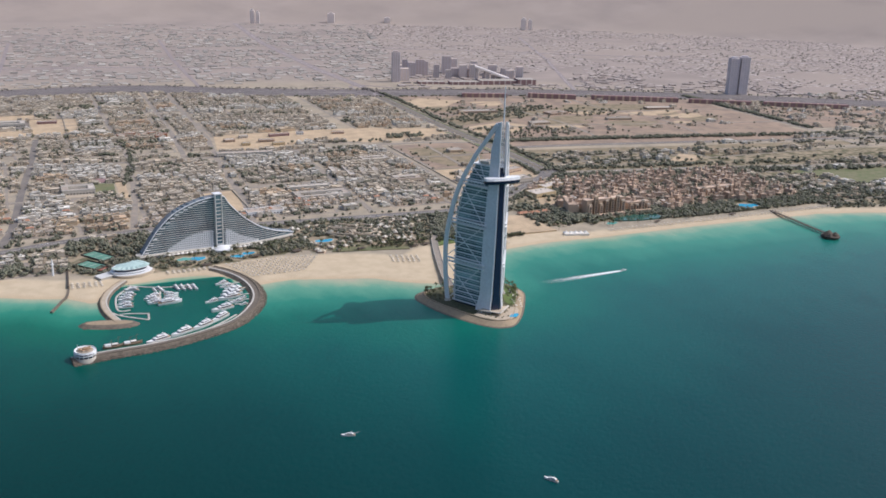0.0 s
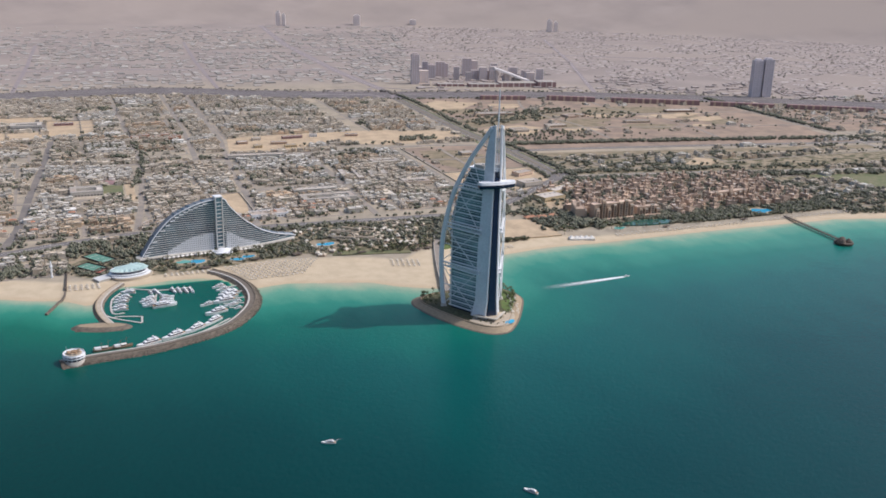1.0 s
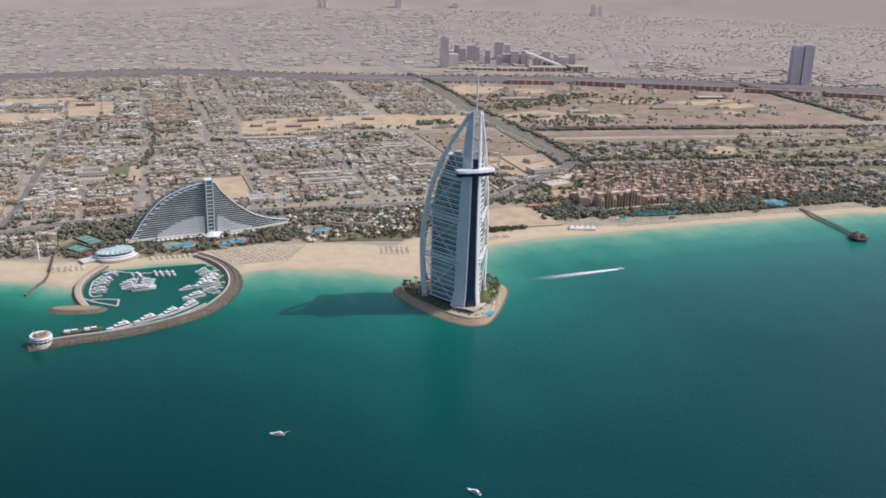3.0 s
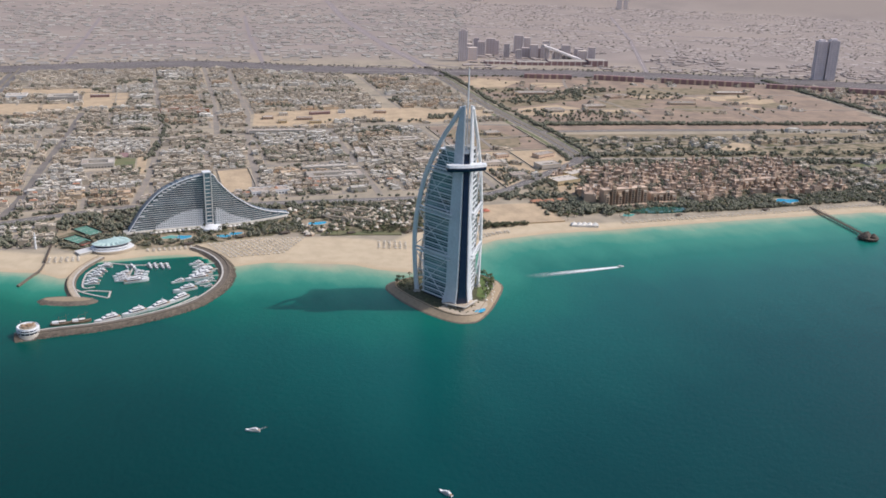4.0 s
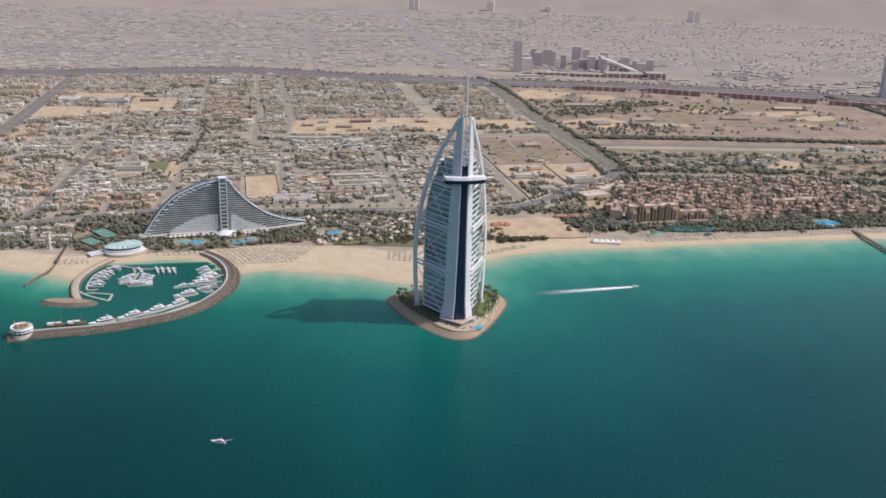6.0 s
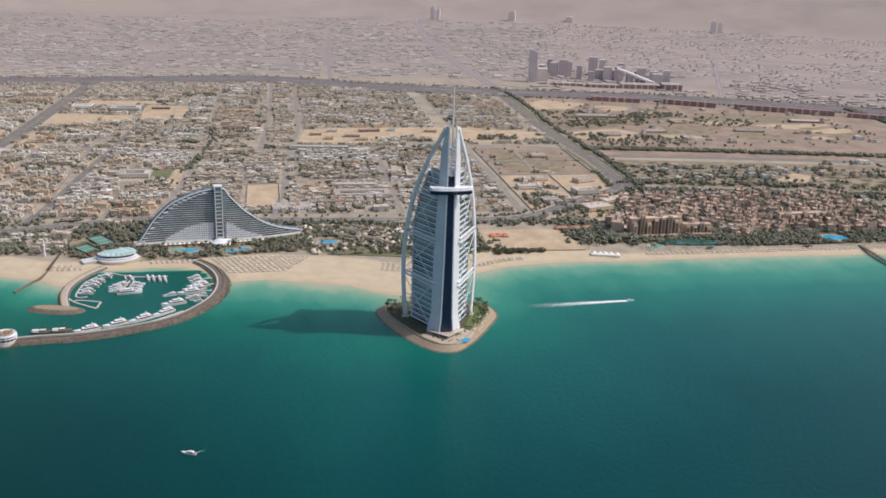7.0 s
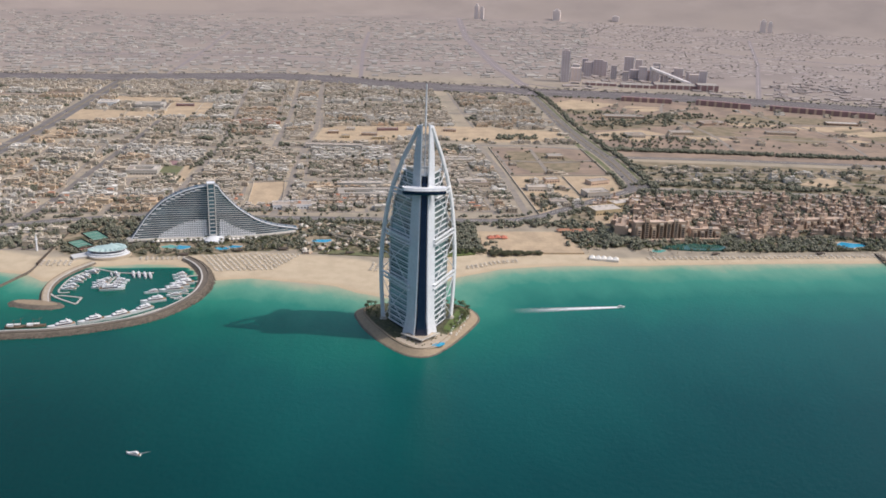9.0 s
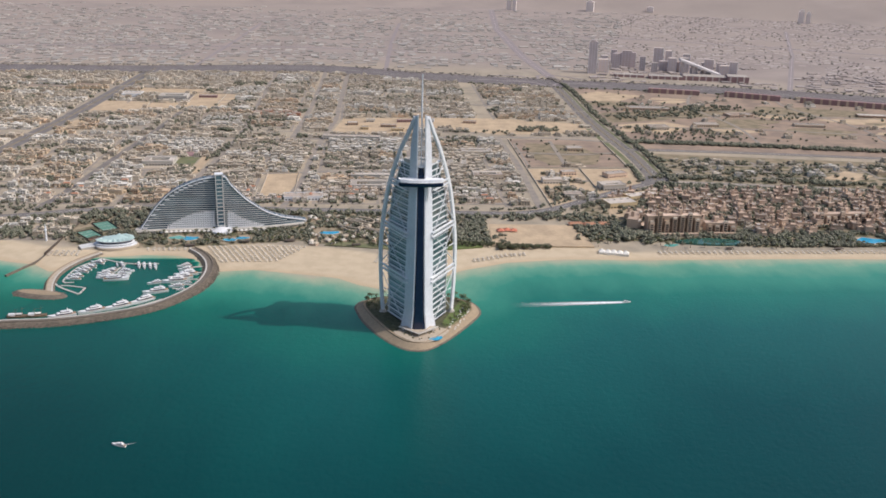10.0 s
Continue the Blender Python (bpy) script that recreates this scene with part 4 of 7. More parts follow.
def oval(cx, cy, rx, ry, turn, n=28):
    c, s = math.cos(radians(turn)), math.sin(radians(turn))
    return [(cx + rx * math.cos(a) * c - ry * math.sin(a) * s, cy + rx * math.cos(a) * s + ry * math.sin(a) * c) for a in [6.28319 * i / n for i in range(n)]]


part("spur_bank", Geo().loft([[(*p, z) for p in oval(95, 1257, rx, ry, -14)] for rx, ry, z in ((46, 21, -3), (39, 15, 0.6), (35, 11.5, 2.8), (33, 10, 3.2))]), ROCK, west_bank, "rounded rubble spur")
part("spur_top", Geo().prism(oval(95, 1257, 31, 8, -14), 3.0, 3.55), REVET, west_bank)
rubble(STUB, -14, -9, ([6, 15], [2.6, -1]), 260, west_bank, 9)
rubble(STUB, 9, 13, ([6, 15], [2.6, -1]), 160, west_bank, 10)

GROYNE = smooth([(66, 1640), (58, 1500), (52, 1398), (40, 1362), (26, 1327)], 5)
groyne = thing("groyne", "thin dark groyne and fence running across the beach", "groyne")
part("bank", sweep(GROYNE[8:], [(2.2, -2), (1.5, 2.6), (-1.5, 2.6), (-2.2, -2)]), ROCK, groyne)
part("fence", Geo().strip(offset(GROYNE[:10], 0.9), offset(GROYNE[:10], -0.9), 1.0, 6.4), TIMBER, groyne)


def build_pavilion():
    ob = thing("pavilion", "round white two-tier pavilion at the breakwater's end", "pavilion", place(57, 1152, 4.3) @ Matrix.Diagonal((0.88, 0.88, 0.88, 1)))
    part("plinth", Geo().cyl(0, 0, -9, 0.8, 17, 15, 28), CONCRETE, ob)
    part("lower_wall", Geo().cyl(0, 0, 0.8, 4.2, 12.5, 12.5, 28), NAVY, ob, "dark glazed lower storey")
    part("gallery", Geo().cyl(0, 0, 4.2, 5.4, 15, 15.4, 28), WHITE, ob)
    part("upper_wall", Geo().cyl(0, 0, 5.4, 8.2, 12.8, 12.8, 28), NAVY, ob)
    part("roof_ring", Geo().cyl(0, 0, 8.2, 9.6, 15.2, 14.6, 28), WHITE, ob, "white roof ring")
    part("roof", Geo().cyl(0, 0, 9.6, 10.0, 11.5, 11.0, 28), PAVING, ob, "brown roof terrace")
    for k in range(14):
        a = 6.28319 * k / 14
        part("column", Geo().cyl(13.8 * math.cos(a), 13.8 * math.sin(a), 0.8, 8.2, 0.4, 0.4, 6), WHITE, ob)
    part("roof_rail", Geo().loft([[((14.4 - 0.5 * q) * math.cos(a), (14.4 - 0.5 * q) * math.sin(a), z) for q, z in ((0, 9.5), (0, 10.7), (1, 10.7), (1, 9.5))] for a in [6.28319 * i / 28 for i in range(29)]]), WHITE, ob, "white roof parapet")
    part("roof_room", Geo().cyl(1, 2, 10.0, 12.2, 4.2, 4.2, 12), TEAK, ob, "brown timber roof kiosk")
    for k, (x, y) in enumerate(((-7, 2), (3, -7), (7, 5), (-3, -6), (-6, -3), (7, -2))):
        part("roof_parasol", Geo().cyl(x, y, 12, 13, 2.6, 0.3, 8), TEAK, ob)
        part("parasol_pole", Geo().cyl(x, y, 10, 12, 0.15, 0.15, 5), STEEL, ob)
    part("flagpole", Geo().cyl(-9, 3, 9.6, 19, 0.25, 0.15, 5), STEEL, ob)
    return ob


build_pavilion()


def make_yacht(name, length, label):
    """A motor yacht whose bow points along x."""
    L, W = length, length * 0.23
    ob = thing(name, label, "yacht", group="yachts in the marina")
    st = [(-0.5, 0.85, 0.9), (-0.25, 1.0, 0.95), (0.1, 1.0, 1.05), (0.32, 0.72, 1.2), (0.45, 0.32, 1.35), (0.5, 0.05, 1.42)]
    h = L * 0.10
    part("hull", Geo().loft([[(x * L, -w * W * 0.36, -0.6), (x * L, w * W * 0.36, -0.6), (x * L + 0.02 * L * (x > 0.3), w * W / 2, h * k), (x * L + 0.02 * L * (x > 0.3), -w * W / 2, h * k)] for x, w, k in st]), GELCOAT, ob)
    part("deck", Geo().prism([(-0.49 * L, -0.38 * W), (0.1 * L, -0.44 * W), (0.3 * L, -0.3 * W), (0.3 * L, 0.3 * W), (0.1 * L, 0.44 * W), (-0.49 * L, 0.38 * W)], h * 0.95, h * 1.06), TEAK, ob)

    def cabin(x0, x1, w, z0, z1, rake, nm, mat):
        part(nm, Geo().hexa([(x0, -w, z0), (x1, -w * 0.8, z0), (x1, w * 0.8, z0), (x0, w, z0)], [(x0, -w * 0.95, z1), (x1 - rake, -w * 0.7, z1), (x1 - rake, w * 0.7, z1), (x0, w * 0.95, z1)]), mat, ob)

    cabin(-0.34 * L, 0.24 * L, W * 0.40, h, h + 0.055 * L, 0.05 * L, "window_band", NAVY)
    cabin(-0.38 * L, 0.20 * L, W * 0.42, h + 0.055 * L, h + 0.085 * L, 0.03 * L, "cabin_roof", GELCOAT)
    cabin(-0.24 * L, 0.08 * L, W * 0.32, h + 0.085 * L, h + 0.12 * L, 0.04 * L, "bridge_window", NAVY)
    cabin(-0.32 * L, 0.05 * L, W * 0.34, h + 0.12 * L, h + 0.14 * L, 0.02 * L, "flybridge", GELCOAT)
    part("radar_arch", Geo().box(-0.2 * L, 0, h + 0.14 * L, 0.04 * L, W * 0.5, 0.05 * L), GELCOAT, ob)
    part("antenna", Geo().cyl(-0.2 * L, 0, h + 0.19 * L, h + 0.28 * L, 0.12, 0.06, 5), STEEL, ob)
    return ob


YACHT_A = make_yacht("yacht", 34, "large white motor yacht moored in the marina")
YACHT_B = make_yacht("yacht", 21, "white motor yacht moored in the marina")
YACHT_C = make_yacht("motor_boat", 13, "small white motor boat moored at a jetty")
MOORED = [
    (YACHT_A, 148, 1179, 205), (YACHT_A, 181, 1194, 208), (YACHT_A, 211, 1209, 214), (YACHT_A, 238, 1229, 222), (YACHT_A, 248, 1262, 200), (YACHT_B, 240, 1297, 200),
    (YACHT_B, 272, 1284, 195), (YACHT_A, 266, 1303, 195), (YACHT_A, 272, 1316, 197), (YACHT_A, 277, 1329, 198), (YACHT_B, 276, 1342, 200), (YACHT_B, 272, 1353, 198), (YACHT_B, 268, 1367, 200),
    (YACHT_C, 280, 1272, 200), (YACHT_C, 284, 1298, 200), (YACHT_A, 183, 1311, 8), (YACHT_B, 164, 1318, 185), (YACHT_B, 163, 1327, 188), (YACHT_B, 161, 1337, 186), (YACHT_B, 165, 1346, 184),
    (YACHT_B, 188, 1323, 10), (YACHT_B, 188, 1334, 8), (YACHT_B, 190, 1345, 6), (YACHT_C, 186, 1354, 6), (YACHT_C, 168, 1355, 186), (YACHT_B, 178, 1369, 300), (YACHT_C, 170, 1371, 290),
    (YACHT_B, 202, 1368, 285), (YACHT_B, 210, 1366, 285), (YACHT_B, 219, 1364, 286), (YACHT_B, 227, 1362, 286),
    (YACHT_C, 143, 1391, 160), (YACHT_B, 139, 1382, 162), (YACHT_C, 134, 1373, 164), (YACHT_B, 132, 1363, 168), (YACHT_B, 128, 1353, 172), (YACHT_B, 126, 1343, 174), (YACHT_C, 122, 1334, 176), (YACHT_B, 124, 1325, 178), (YACHT_B, 123, 1314, 180)]
used = set()
for src, x, y, a in MOORED:
    m = place(x, y, 0, 0, 0, a)
    if src.name in used:
        copy_thing(src, m)
    else:
        src.matrix_basis = m
        used.add(src.name)

docks = [[(136, 1404), (181, 1380), (229, 1378)], [(181, 1380), (174, 1345), (172, 1308)], [(140, 1400), (119, 1369), (113, 1347), (111, 1314), (115, 1301), (128, 1302)], [(103, 1298), (116, 1281), (146, 1257)], [(112, 1288), (122, 1289), (149, 1280)], [(149, 1280), (147, 1258)],
         [(300, 1366), (268, 1360)], [(300, 1340), (266, 1335)], [(298, 1312), (262, 1310)], [(292, 1290), (262, 1294)], [(286, 1272), (268, 1276)], [(262, 1236), (225, 1204), (190, 1186), (140, 1170)]]
for line in docks:
    g = Geo()
    line = smooth(line, 5)
    ob = thing("jetty", "floating jetty of pale boards in the marina", "jetty", group="jetties")
    part("walkway", g.strip(offset(line, 1.3), offset(line, -1.3), 0.2, 0.9), DOCK, ob)
    for x, y in line[::3]:
        part("pile", Geo().cyl(x + 1.4, y, -4, 2.6, 0.3, 0.3, 6), TIMBER, ob)


def build_dhow(x, y, a, L):
    ob = thing("dhow", "old wooden dhow with masts tied up inside the breakwater", "boat", place(x, y, 0, 0, 0, a))
    part("hull", Geo().loft([[(s * L, -w, -0.6), (s * L, w, -0.6), (s * L, w * 1.25, k), (s * L, -w * 1.25, k)] for s, w, k in ((-0.5, 2.2, 3.6), (-0.3, 3.0, 2.6), (0.1, 3.0, 2.2), (0.38, 1.6, 2.8), (0.52, 0.2, 4.0))]), DHOW_WOOD, ob)
    part("deckhouse", Geo().box(-0.28 * L, 0, 2.4, 0.3 * L, 4.6, 2.6), GELCOAT, ob)
    part("awning", Geo().box(0.05 * L, 0, 4.6, 0.3 * L, 4.6, 0.3), CANVAS, ob)
    for dx, dy in ((-0.08, 2), (-0.08, -2), (0.18, 2), (0.18, -2)):
        part("awning_post", Geo().cyl(dx * L, dy, 2.2, 4.6, 0.12, 0.12, 5), DHOW_WOOD, ob)
    for dx, h in ((-0.1, 12), (0.22, 14)):
        part("mast", Geo().cyl(dx * L, 0, 2, h, 0.22, 0.12, 6), DHOW_WOOD, ob)
        part("yard", Geo().tube([(dx * L - 3, 0, h - 4), (dx * L + 4, 0, h - 1)], 0.12, 5), DHOW_WOOD, ob)


build_dhow(93, 1179, 4, 26)
build_dhow(116, 1181, 8, 24)


def build_clubhouse():
    ob = thing("clubhouse", "round terraced clubhouse with a scalloped pale teal roof", "building", place(146, 1457, 2.6, 0, 0, 8) @ Matrix.Diagonal((0.86, 1.02, 1.25, 1)))
    part("base", Geo().prism(oval(0, 0, 37, 19, 0, 32), -2.5, 1.0), CONCRETE, ob)
    part("lower_window", Geo().prism(oval(0, 0.5, 33, 16, 0, 32), 1.0, 4.0), NAVY, ob, "dark lower window strip")
    part("terrace", Geo().prism(oval(0, 0, 35, 17.5, 0, 32), 4.0, 5.0), WHITE, ob, "pale curved terrace")
    part("upper_window", Geo().prism(oval(1, 1, 29, 14, 0, 32), 5.0, 7.6), NAVY, ob)
    part("eaves", Geo().prism(oval(1, 1, 32, 16.5, 0, 32), 7.6, 8.5), WHITE, ob)
    n = 11
    for k in range(n):
        a0, a1 = math.pi * (0.98 + 1.04 * k / n), math.pi * (0.98 + 1.04 * (k + 1) / n)
        am = (a0 + a1) / 2
        rise = 9.2 + 2.2 * math.sin(math.pi * k / n)
        low = [(1 + 33 * math.cos(a0), 1 + 17 * math.sin(a0), 8.4), (1 + 35 * math.cos(am), 1 + 18.5 * math.sin(am), 9.4), (1 + 33 * math.cos(a1), 1 + 17 * math.sin(a1), 8.4), (6, 9, 8.4)]
        high = [(1 + 24 * math.cos(a0), 1 + 12 * math.sin(a0), 9.6), (1 + 26 * math.cos(am), 1 + 13 * math.sin(am), 11.2), (1 + 24 * math.cos(a1), 1 + 12 * math.sin(a1), 9.6), (8, 11, rise + 2)]
        part("roof_shell", Geo().hexa(low, high), SCALLOP, ob, "pale teal roof shell")
    part("back_roof", Geo().loft([[(-26, 6, 8.4), (34, 6, 8.4), (30, 17, 8.4), (-20, 17, 8.4)], [(-10, 9, 9.6), (20, 9, 11.5), (18, 14, 11.5), (-8, 14, 9.6)]]), SCALLOP, ob)
    part("front_terrace", Geo().prism(oval(6, -6, 36, 19, 6, 32), -2.5, 2.2), PAVING, ob, "beige curved sun terrace")
    part("terrace_rail", Geo().prism(oval(3, -3, 36, 18.5, 4, 32), 2.2, 3.0), WHITE, ob)
    part("west_wing", Geo().box(-44, -3, -1.5, 30, 17, 3.6, 20), CONCRETE, ob)
    part("west_roof", Geo().box(-44, -3, 2.1, 32, 19, 0.6, 20), HOTEL_BAND, ob, "blue-grey flat roof")


build_clubhouse()
COURTS = []
for x, y, a, sx_, sy_, mat, label in ((108, 1549, -56, 54, 27, COURT, "dark green tennis courts with white lines"), (94, 1507, -51, 46, 26, COURT, "dark green hard court"), (106, 1485, 55, 23, 15, COURT_RED, "small red hard court")):
    c, q = math.cos(radians(a)), math.sin(radians(a))
    COURTS.append([(x + dx * c - dy * q, y + dx * q + dy * c) for dx, dy in ((-sx_ / 2 - 3, -sy_ / 2 - 3), (sx_ / 2 + 3, -sy_ / 2 - 3), (sx_ / 2 + 3, sy_ / 2 + 3), (-sx_ / 2 - 3, sy_ / 2 + 3))])
    ob = thing("tennis_court", label, "tennis court", place(x, y, gz(x, y), 0, 0, a), kind="structure")
    part("surface", Geo().box(0, 0, -0.5, sx_, sy_, 1.0), mat, ob)
    for dx in (-0.3, 0, 0.3):
        part("court_line", Geo().box(dx * sx_, 0, 0.5, 0.5, sy_ * 0.8, 0.06), LINE, ob)
    for dx, dy, w, d in ((0, sy_ / 2, sx_, 0.4), (0, -sy_ / 2, sx_, 0.4), (sx_ / 2, 0, 0.4, sy_), (-sx_ / 2, 0, 0.4, sy_)):
        part("court_fence", Geo().box(dx, dy, 0, w, d, 2.6), TIMBER, ob)

# ---- pools and beach furniture ----
POOLS = [(234, 1493, 11, 8, SHALLOW), (256, 1490, 15, 9, POOL), (318, 1482, 13, 7, POOL), (338, 1490, 13, 6, POOL), (476, 1514, 20, 7, POOL), (1377, 1472, 22, 15, POOL), (1030, 1452, 13, 7, SHALLOW)]
for x, y, rx_, ry_, mat in POOLS:
    ring = [(rx_ * (1 + 0.22 * math.sin(2.1 * a + x)) * math.cos(a), ry_ * (1 + 0.25 * math.sin(3 * a + y)) * math.sin(a)) for a in [6.28319 * i / 28 for i in range(28)]]
    z = gz(x, y)
    ob = thing("swimming_pool", "free-form blue swimming pool with a pale paved edge", "pool", place(x, y, z), group="pools", kind="structure")
    part("edge", Geo().prism([(a * 1.18, b * 1.2) for a, b in ring], -1.5, 0.3), PAVING, ob)
    part("pool_water", Geo().prism(ring, -1.0, 0.42), mat, ob)
lagoon = smooth([(1040, 1462), (1054, 1473), (1096, 1482), (1145, 1472), (1150, 1456), (1130, 1448), (1083, 1450)], 5, True)
solid("lagoon", Geo().prism(lagoon, 2, 5.4), LAGOON, "still green lagoon among the resort buildings", "lagoon", "structure")


def make_umbrella():
    ob = thing("beach_umbrella", "thatched beach umbrella with a lounger on the sand", "umbrella", group="beach umbrellas")
    part("canopy", Geo().cyl(0, 0, 2.1, 3.0, 2.2, 0.15, 8), THATCH, ob)
    part("pole", Geo().cyl(0, 0, -0.2, 2.2, 0.07, 0.07, 5), TEAK, ob)
    dx = 1.3
    part("lounger", Geo().hexa([(dx - 0.4, -1.6, 0.15), (dx + 0.4, -1.6, 0.15), (dx + 0.4, 1.0, 0.15), (dx - 0.4, 1.0, 0.15)], [(dx - 0.4, -1.6, 0.45), (dx + 0.4, -1.6, 0.45), (dx + 0.4, 1.2, 0.8), (dx - 0.4, 1.2, 0.8)]), LOUNGER, ob)
    return ob


umbrella = make_umbrella()
SPOTS = []
rng = random.Random(21)
for r in range(9):
    for c in range(19):
        x = 292 + 8.2 * c + 3.5 * r
        y = 1446 - 8.2 * r - 0.9 * c + min(12, 1.2 * c)
        if shore_distance(x, y) > 24 and x < 448 - 5.5 * r:
            SPOTS.append((x, y))
SPOTS += [(556 + 8 * c - 2 * r, 1398 - 9 * r - 2.6 * c) for r in range(4) for c in range(6)]
SPOTS += [(700 + 7.5 * c, 1379 + 0.13 * 7.5 * c + 7 * r + max(0, shore(700 + 7.5 * c) + 22 - 1379 - 0.98 * c)) for r in range(2) for c in range(12)]
SPOTS += [(1000 + 9 * c, 1412 + 7 * r) for r in range(2) for c in range(63)]
SPOTS += [(200 + 8 * c, 1436 + 6 * r) for r in range(2) for c in range(9)] + [(60 + 8 * c, 1412 + 8 * r) for r in range(3) for c in range(6)]
for i, (x, y) in enumerate(SPOTS):
    x, y = x + rng.uniform(-0.8, 0.8), y + rng.uniform(-0.8, 0.8)
    m = place(x, y, gz(x, y), 0, 0, rng.uniform(-15, 15))
    if i == 0:
        umbrella.matrix_basis = m
    else:
        copy_thing(umbrella, m)

for x, y, n in ((907, 1418, 2), (925, 1414, 3)):
    for k in range(n):
        ob = thing("event_tent", "white peaked event tent behind the beach", "tent", place(x + 9 * k, y - 3 * k, gz(x, y), 0, 0, -15), group="tents")
        part("tent_roof", Geo().hexa([(-5, -6, 3), (5, -6, 3), (5, 6, 3), (-5, 6, 3)], [(-0.5, -0.5, 7), (0.5, -0.5, 7), (0.5, 0.5, 7), (-0.5, 0.5, 7)]), CANVAS, ob)
        part("tent_wall", Geo().box(0, 0, -0.6, 9.6, 11.6, 3.6), CANVAS, ob)

# ---- timber pier with its restaurant ----
pier = thing("pier", "long dark timber pier ending in a roofed platform", "pier")
PIER = [(1397, 1425), (1390, 1345), (1383, 1268)]
part("deck", Geo().strip(offset(PIER, 3), offset(PIER, -3), 3.6, 4.4), TIMBER, pier)
for d in (3, -3.2):
    part("handrail", Geo().strip(offset(PIER, d + 0.2), offset(PIER, d), 5.3, 5.6), TIMBER, pier)
for k in range(16):
    t = k / 15
    for d in (-2.6, 2.6):
        part("pile", Geo().cyl(1397 - 14 * t + d, 1415 - 147 * t, -6, 3.7, 0.6, 0.6, 6), TIMBER, pier)
    part("lamp_post", Geo().cyl(1397 - 14 * t + 3, 1415 - 147 * t, 4.3, 8.0, 0.15, 0.15, 5), TIMBER, pier)
part("platform", Geo().cyl(1378, 1246, 2.8, 4.6, 17, 17, 16), TIMBER, pier)
for k in range(18):
    a = 6.28319 * k / 18
    part("pile", Geo().cyl(1378 + 14.5 * math.cos(a), 1246 + 14.5 * math.sin(a), -6, 3, 0.8, 0.8, 6), TIMBER, pier)
for dx, dy, r, h in ((-5, 2, 8.5, 5), (7, -4, 6.5, 3.5), (4, 8, 6, 4), (-9, -7, 4.5, 3)):
    part("room", Geo().cyl(1378 + dx, 1246 + dy, 4.6, 4.6 + h * 0.6, r * 0.85, r * 0.85, 10), CLAY, pier)
    part("pier_roof", Geo().cyl(1378 + dx, 1246 + dy, 4.6 + h * 0.6, 6 + h * 1.5, r * 1.1, r * 0.2, 10), TIMBER, pier, "dark pitched roof")


# ---- boats under way ----
def wake(line, w0, w1, label, back):
    """Foam that thins out along a line from the boat."""
    k = len(line)
    g = Geo()
    for i in range(k):
        w = w0 + (w1 - w0) * i / (k - 1)
        a, b = offset(line, w)[i], offset(line, -w)[i]
        g.v += [(*a, 0.12), (*line[i], 0.2), (*b, 0.12)]
    for i in range(k - 1):
        g.f += [(3 * i, 3 * i + 1, 3 * i + 4, 3 * i + 3), (3 * i + 1, 3 * i + 2, 3 * i + 5, 3 * i + 4)]
    ob = solid("boat_wake", g, FOAM, label, "wake", "stuff")
    at = ob.data.attributes.new("foam", "FLOAT", "POINT")
    vals = []
    for i in range(k):
        d = (1 - i / (k - 1)) ** 1.4 * back
        vals += [d * 0.3, d * 1.6, d * 0.5]
    at.data.foreach_set("value", vals)
    return ob


wake([(891 - 7.6 * i, 1216 - 0.42 * i) for i in range(22)], 3.0, 10.5, "long white foaming wake behind a speedboat", 1.5)
wake([(302 + 2.2 * i, 857 + 0.9 * i) for i in range(6)], 0.7, 1.5, "short white wake behind a motor boat", 0.6)
speedboat = make_yacht("speedboat", 11, "small white speedboat crossing the bay")
speedboat.matrix_basis = place(894, 1215.5, 0, 0, 0, 4)
cruiser = make_yacht("motor_boat", 15, "white motor boat drifting on open water")
cruiser.matrix_basis = place(297, 856, 0, 0, 0, 160)
cruiser2 = copy_thing(cruiser, place(455, 700, 0, 0, 0, 125))
for ob in (speedboat, cruiser, cruiser2):
    ob["group"] = "boats at sea"


# ---- roads ----
BEACH_ROAD = smooth([(-900, 1560), (-300, 1580), (-77, 1605), (40, 1640), (180, 1668), (330, 1655), (520, 1640), (700, 1628), (787, 1624), (850, 1638), (923, 1690), (1003, 1757), (1074, 1812), (1126, 1850)], 6)
CROSS_ROAD = smooth([(1122, 1850), (1129, 1960), (1132, 2100), (1126, 2276), (1122, 2465), (1126, 2642), (1135, 2895), (1136, 3060), (1112, 3190)], 6)
HIGHWAY = smooth([(-2600, 3240), (-1500, 3300), (-620, 3300), (-265, 3305), (328, 3372), (675, 3240), (1052, 3120), (1366, 3060), (1694, 2985), (2207, 2790), (2852, 2440), (3700, 1980)], 6)
EAST_ROAD = smooth([(1126, 1850), (1377, 1812), (1598, 1773), (2013, 1690), (2700, 1560)], 5)
BELT_ROAD = smooth([(1135, 2137), (1383, 2112), (1722, 2060), (2373, 1950), (3000, 1840)], 5)
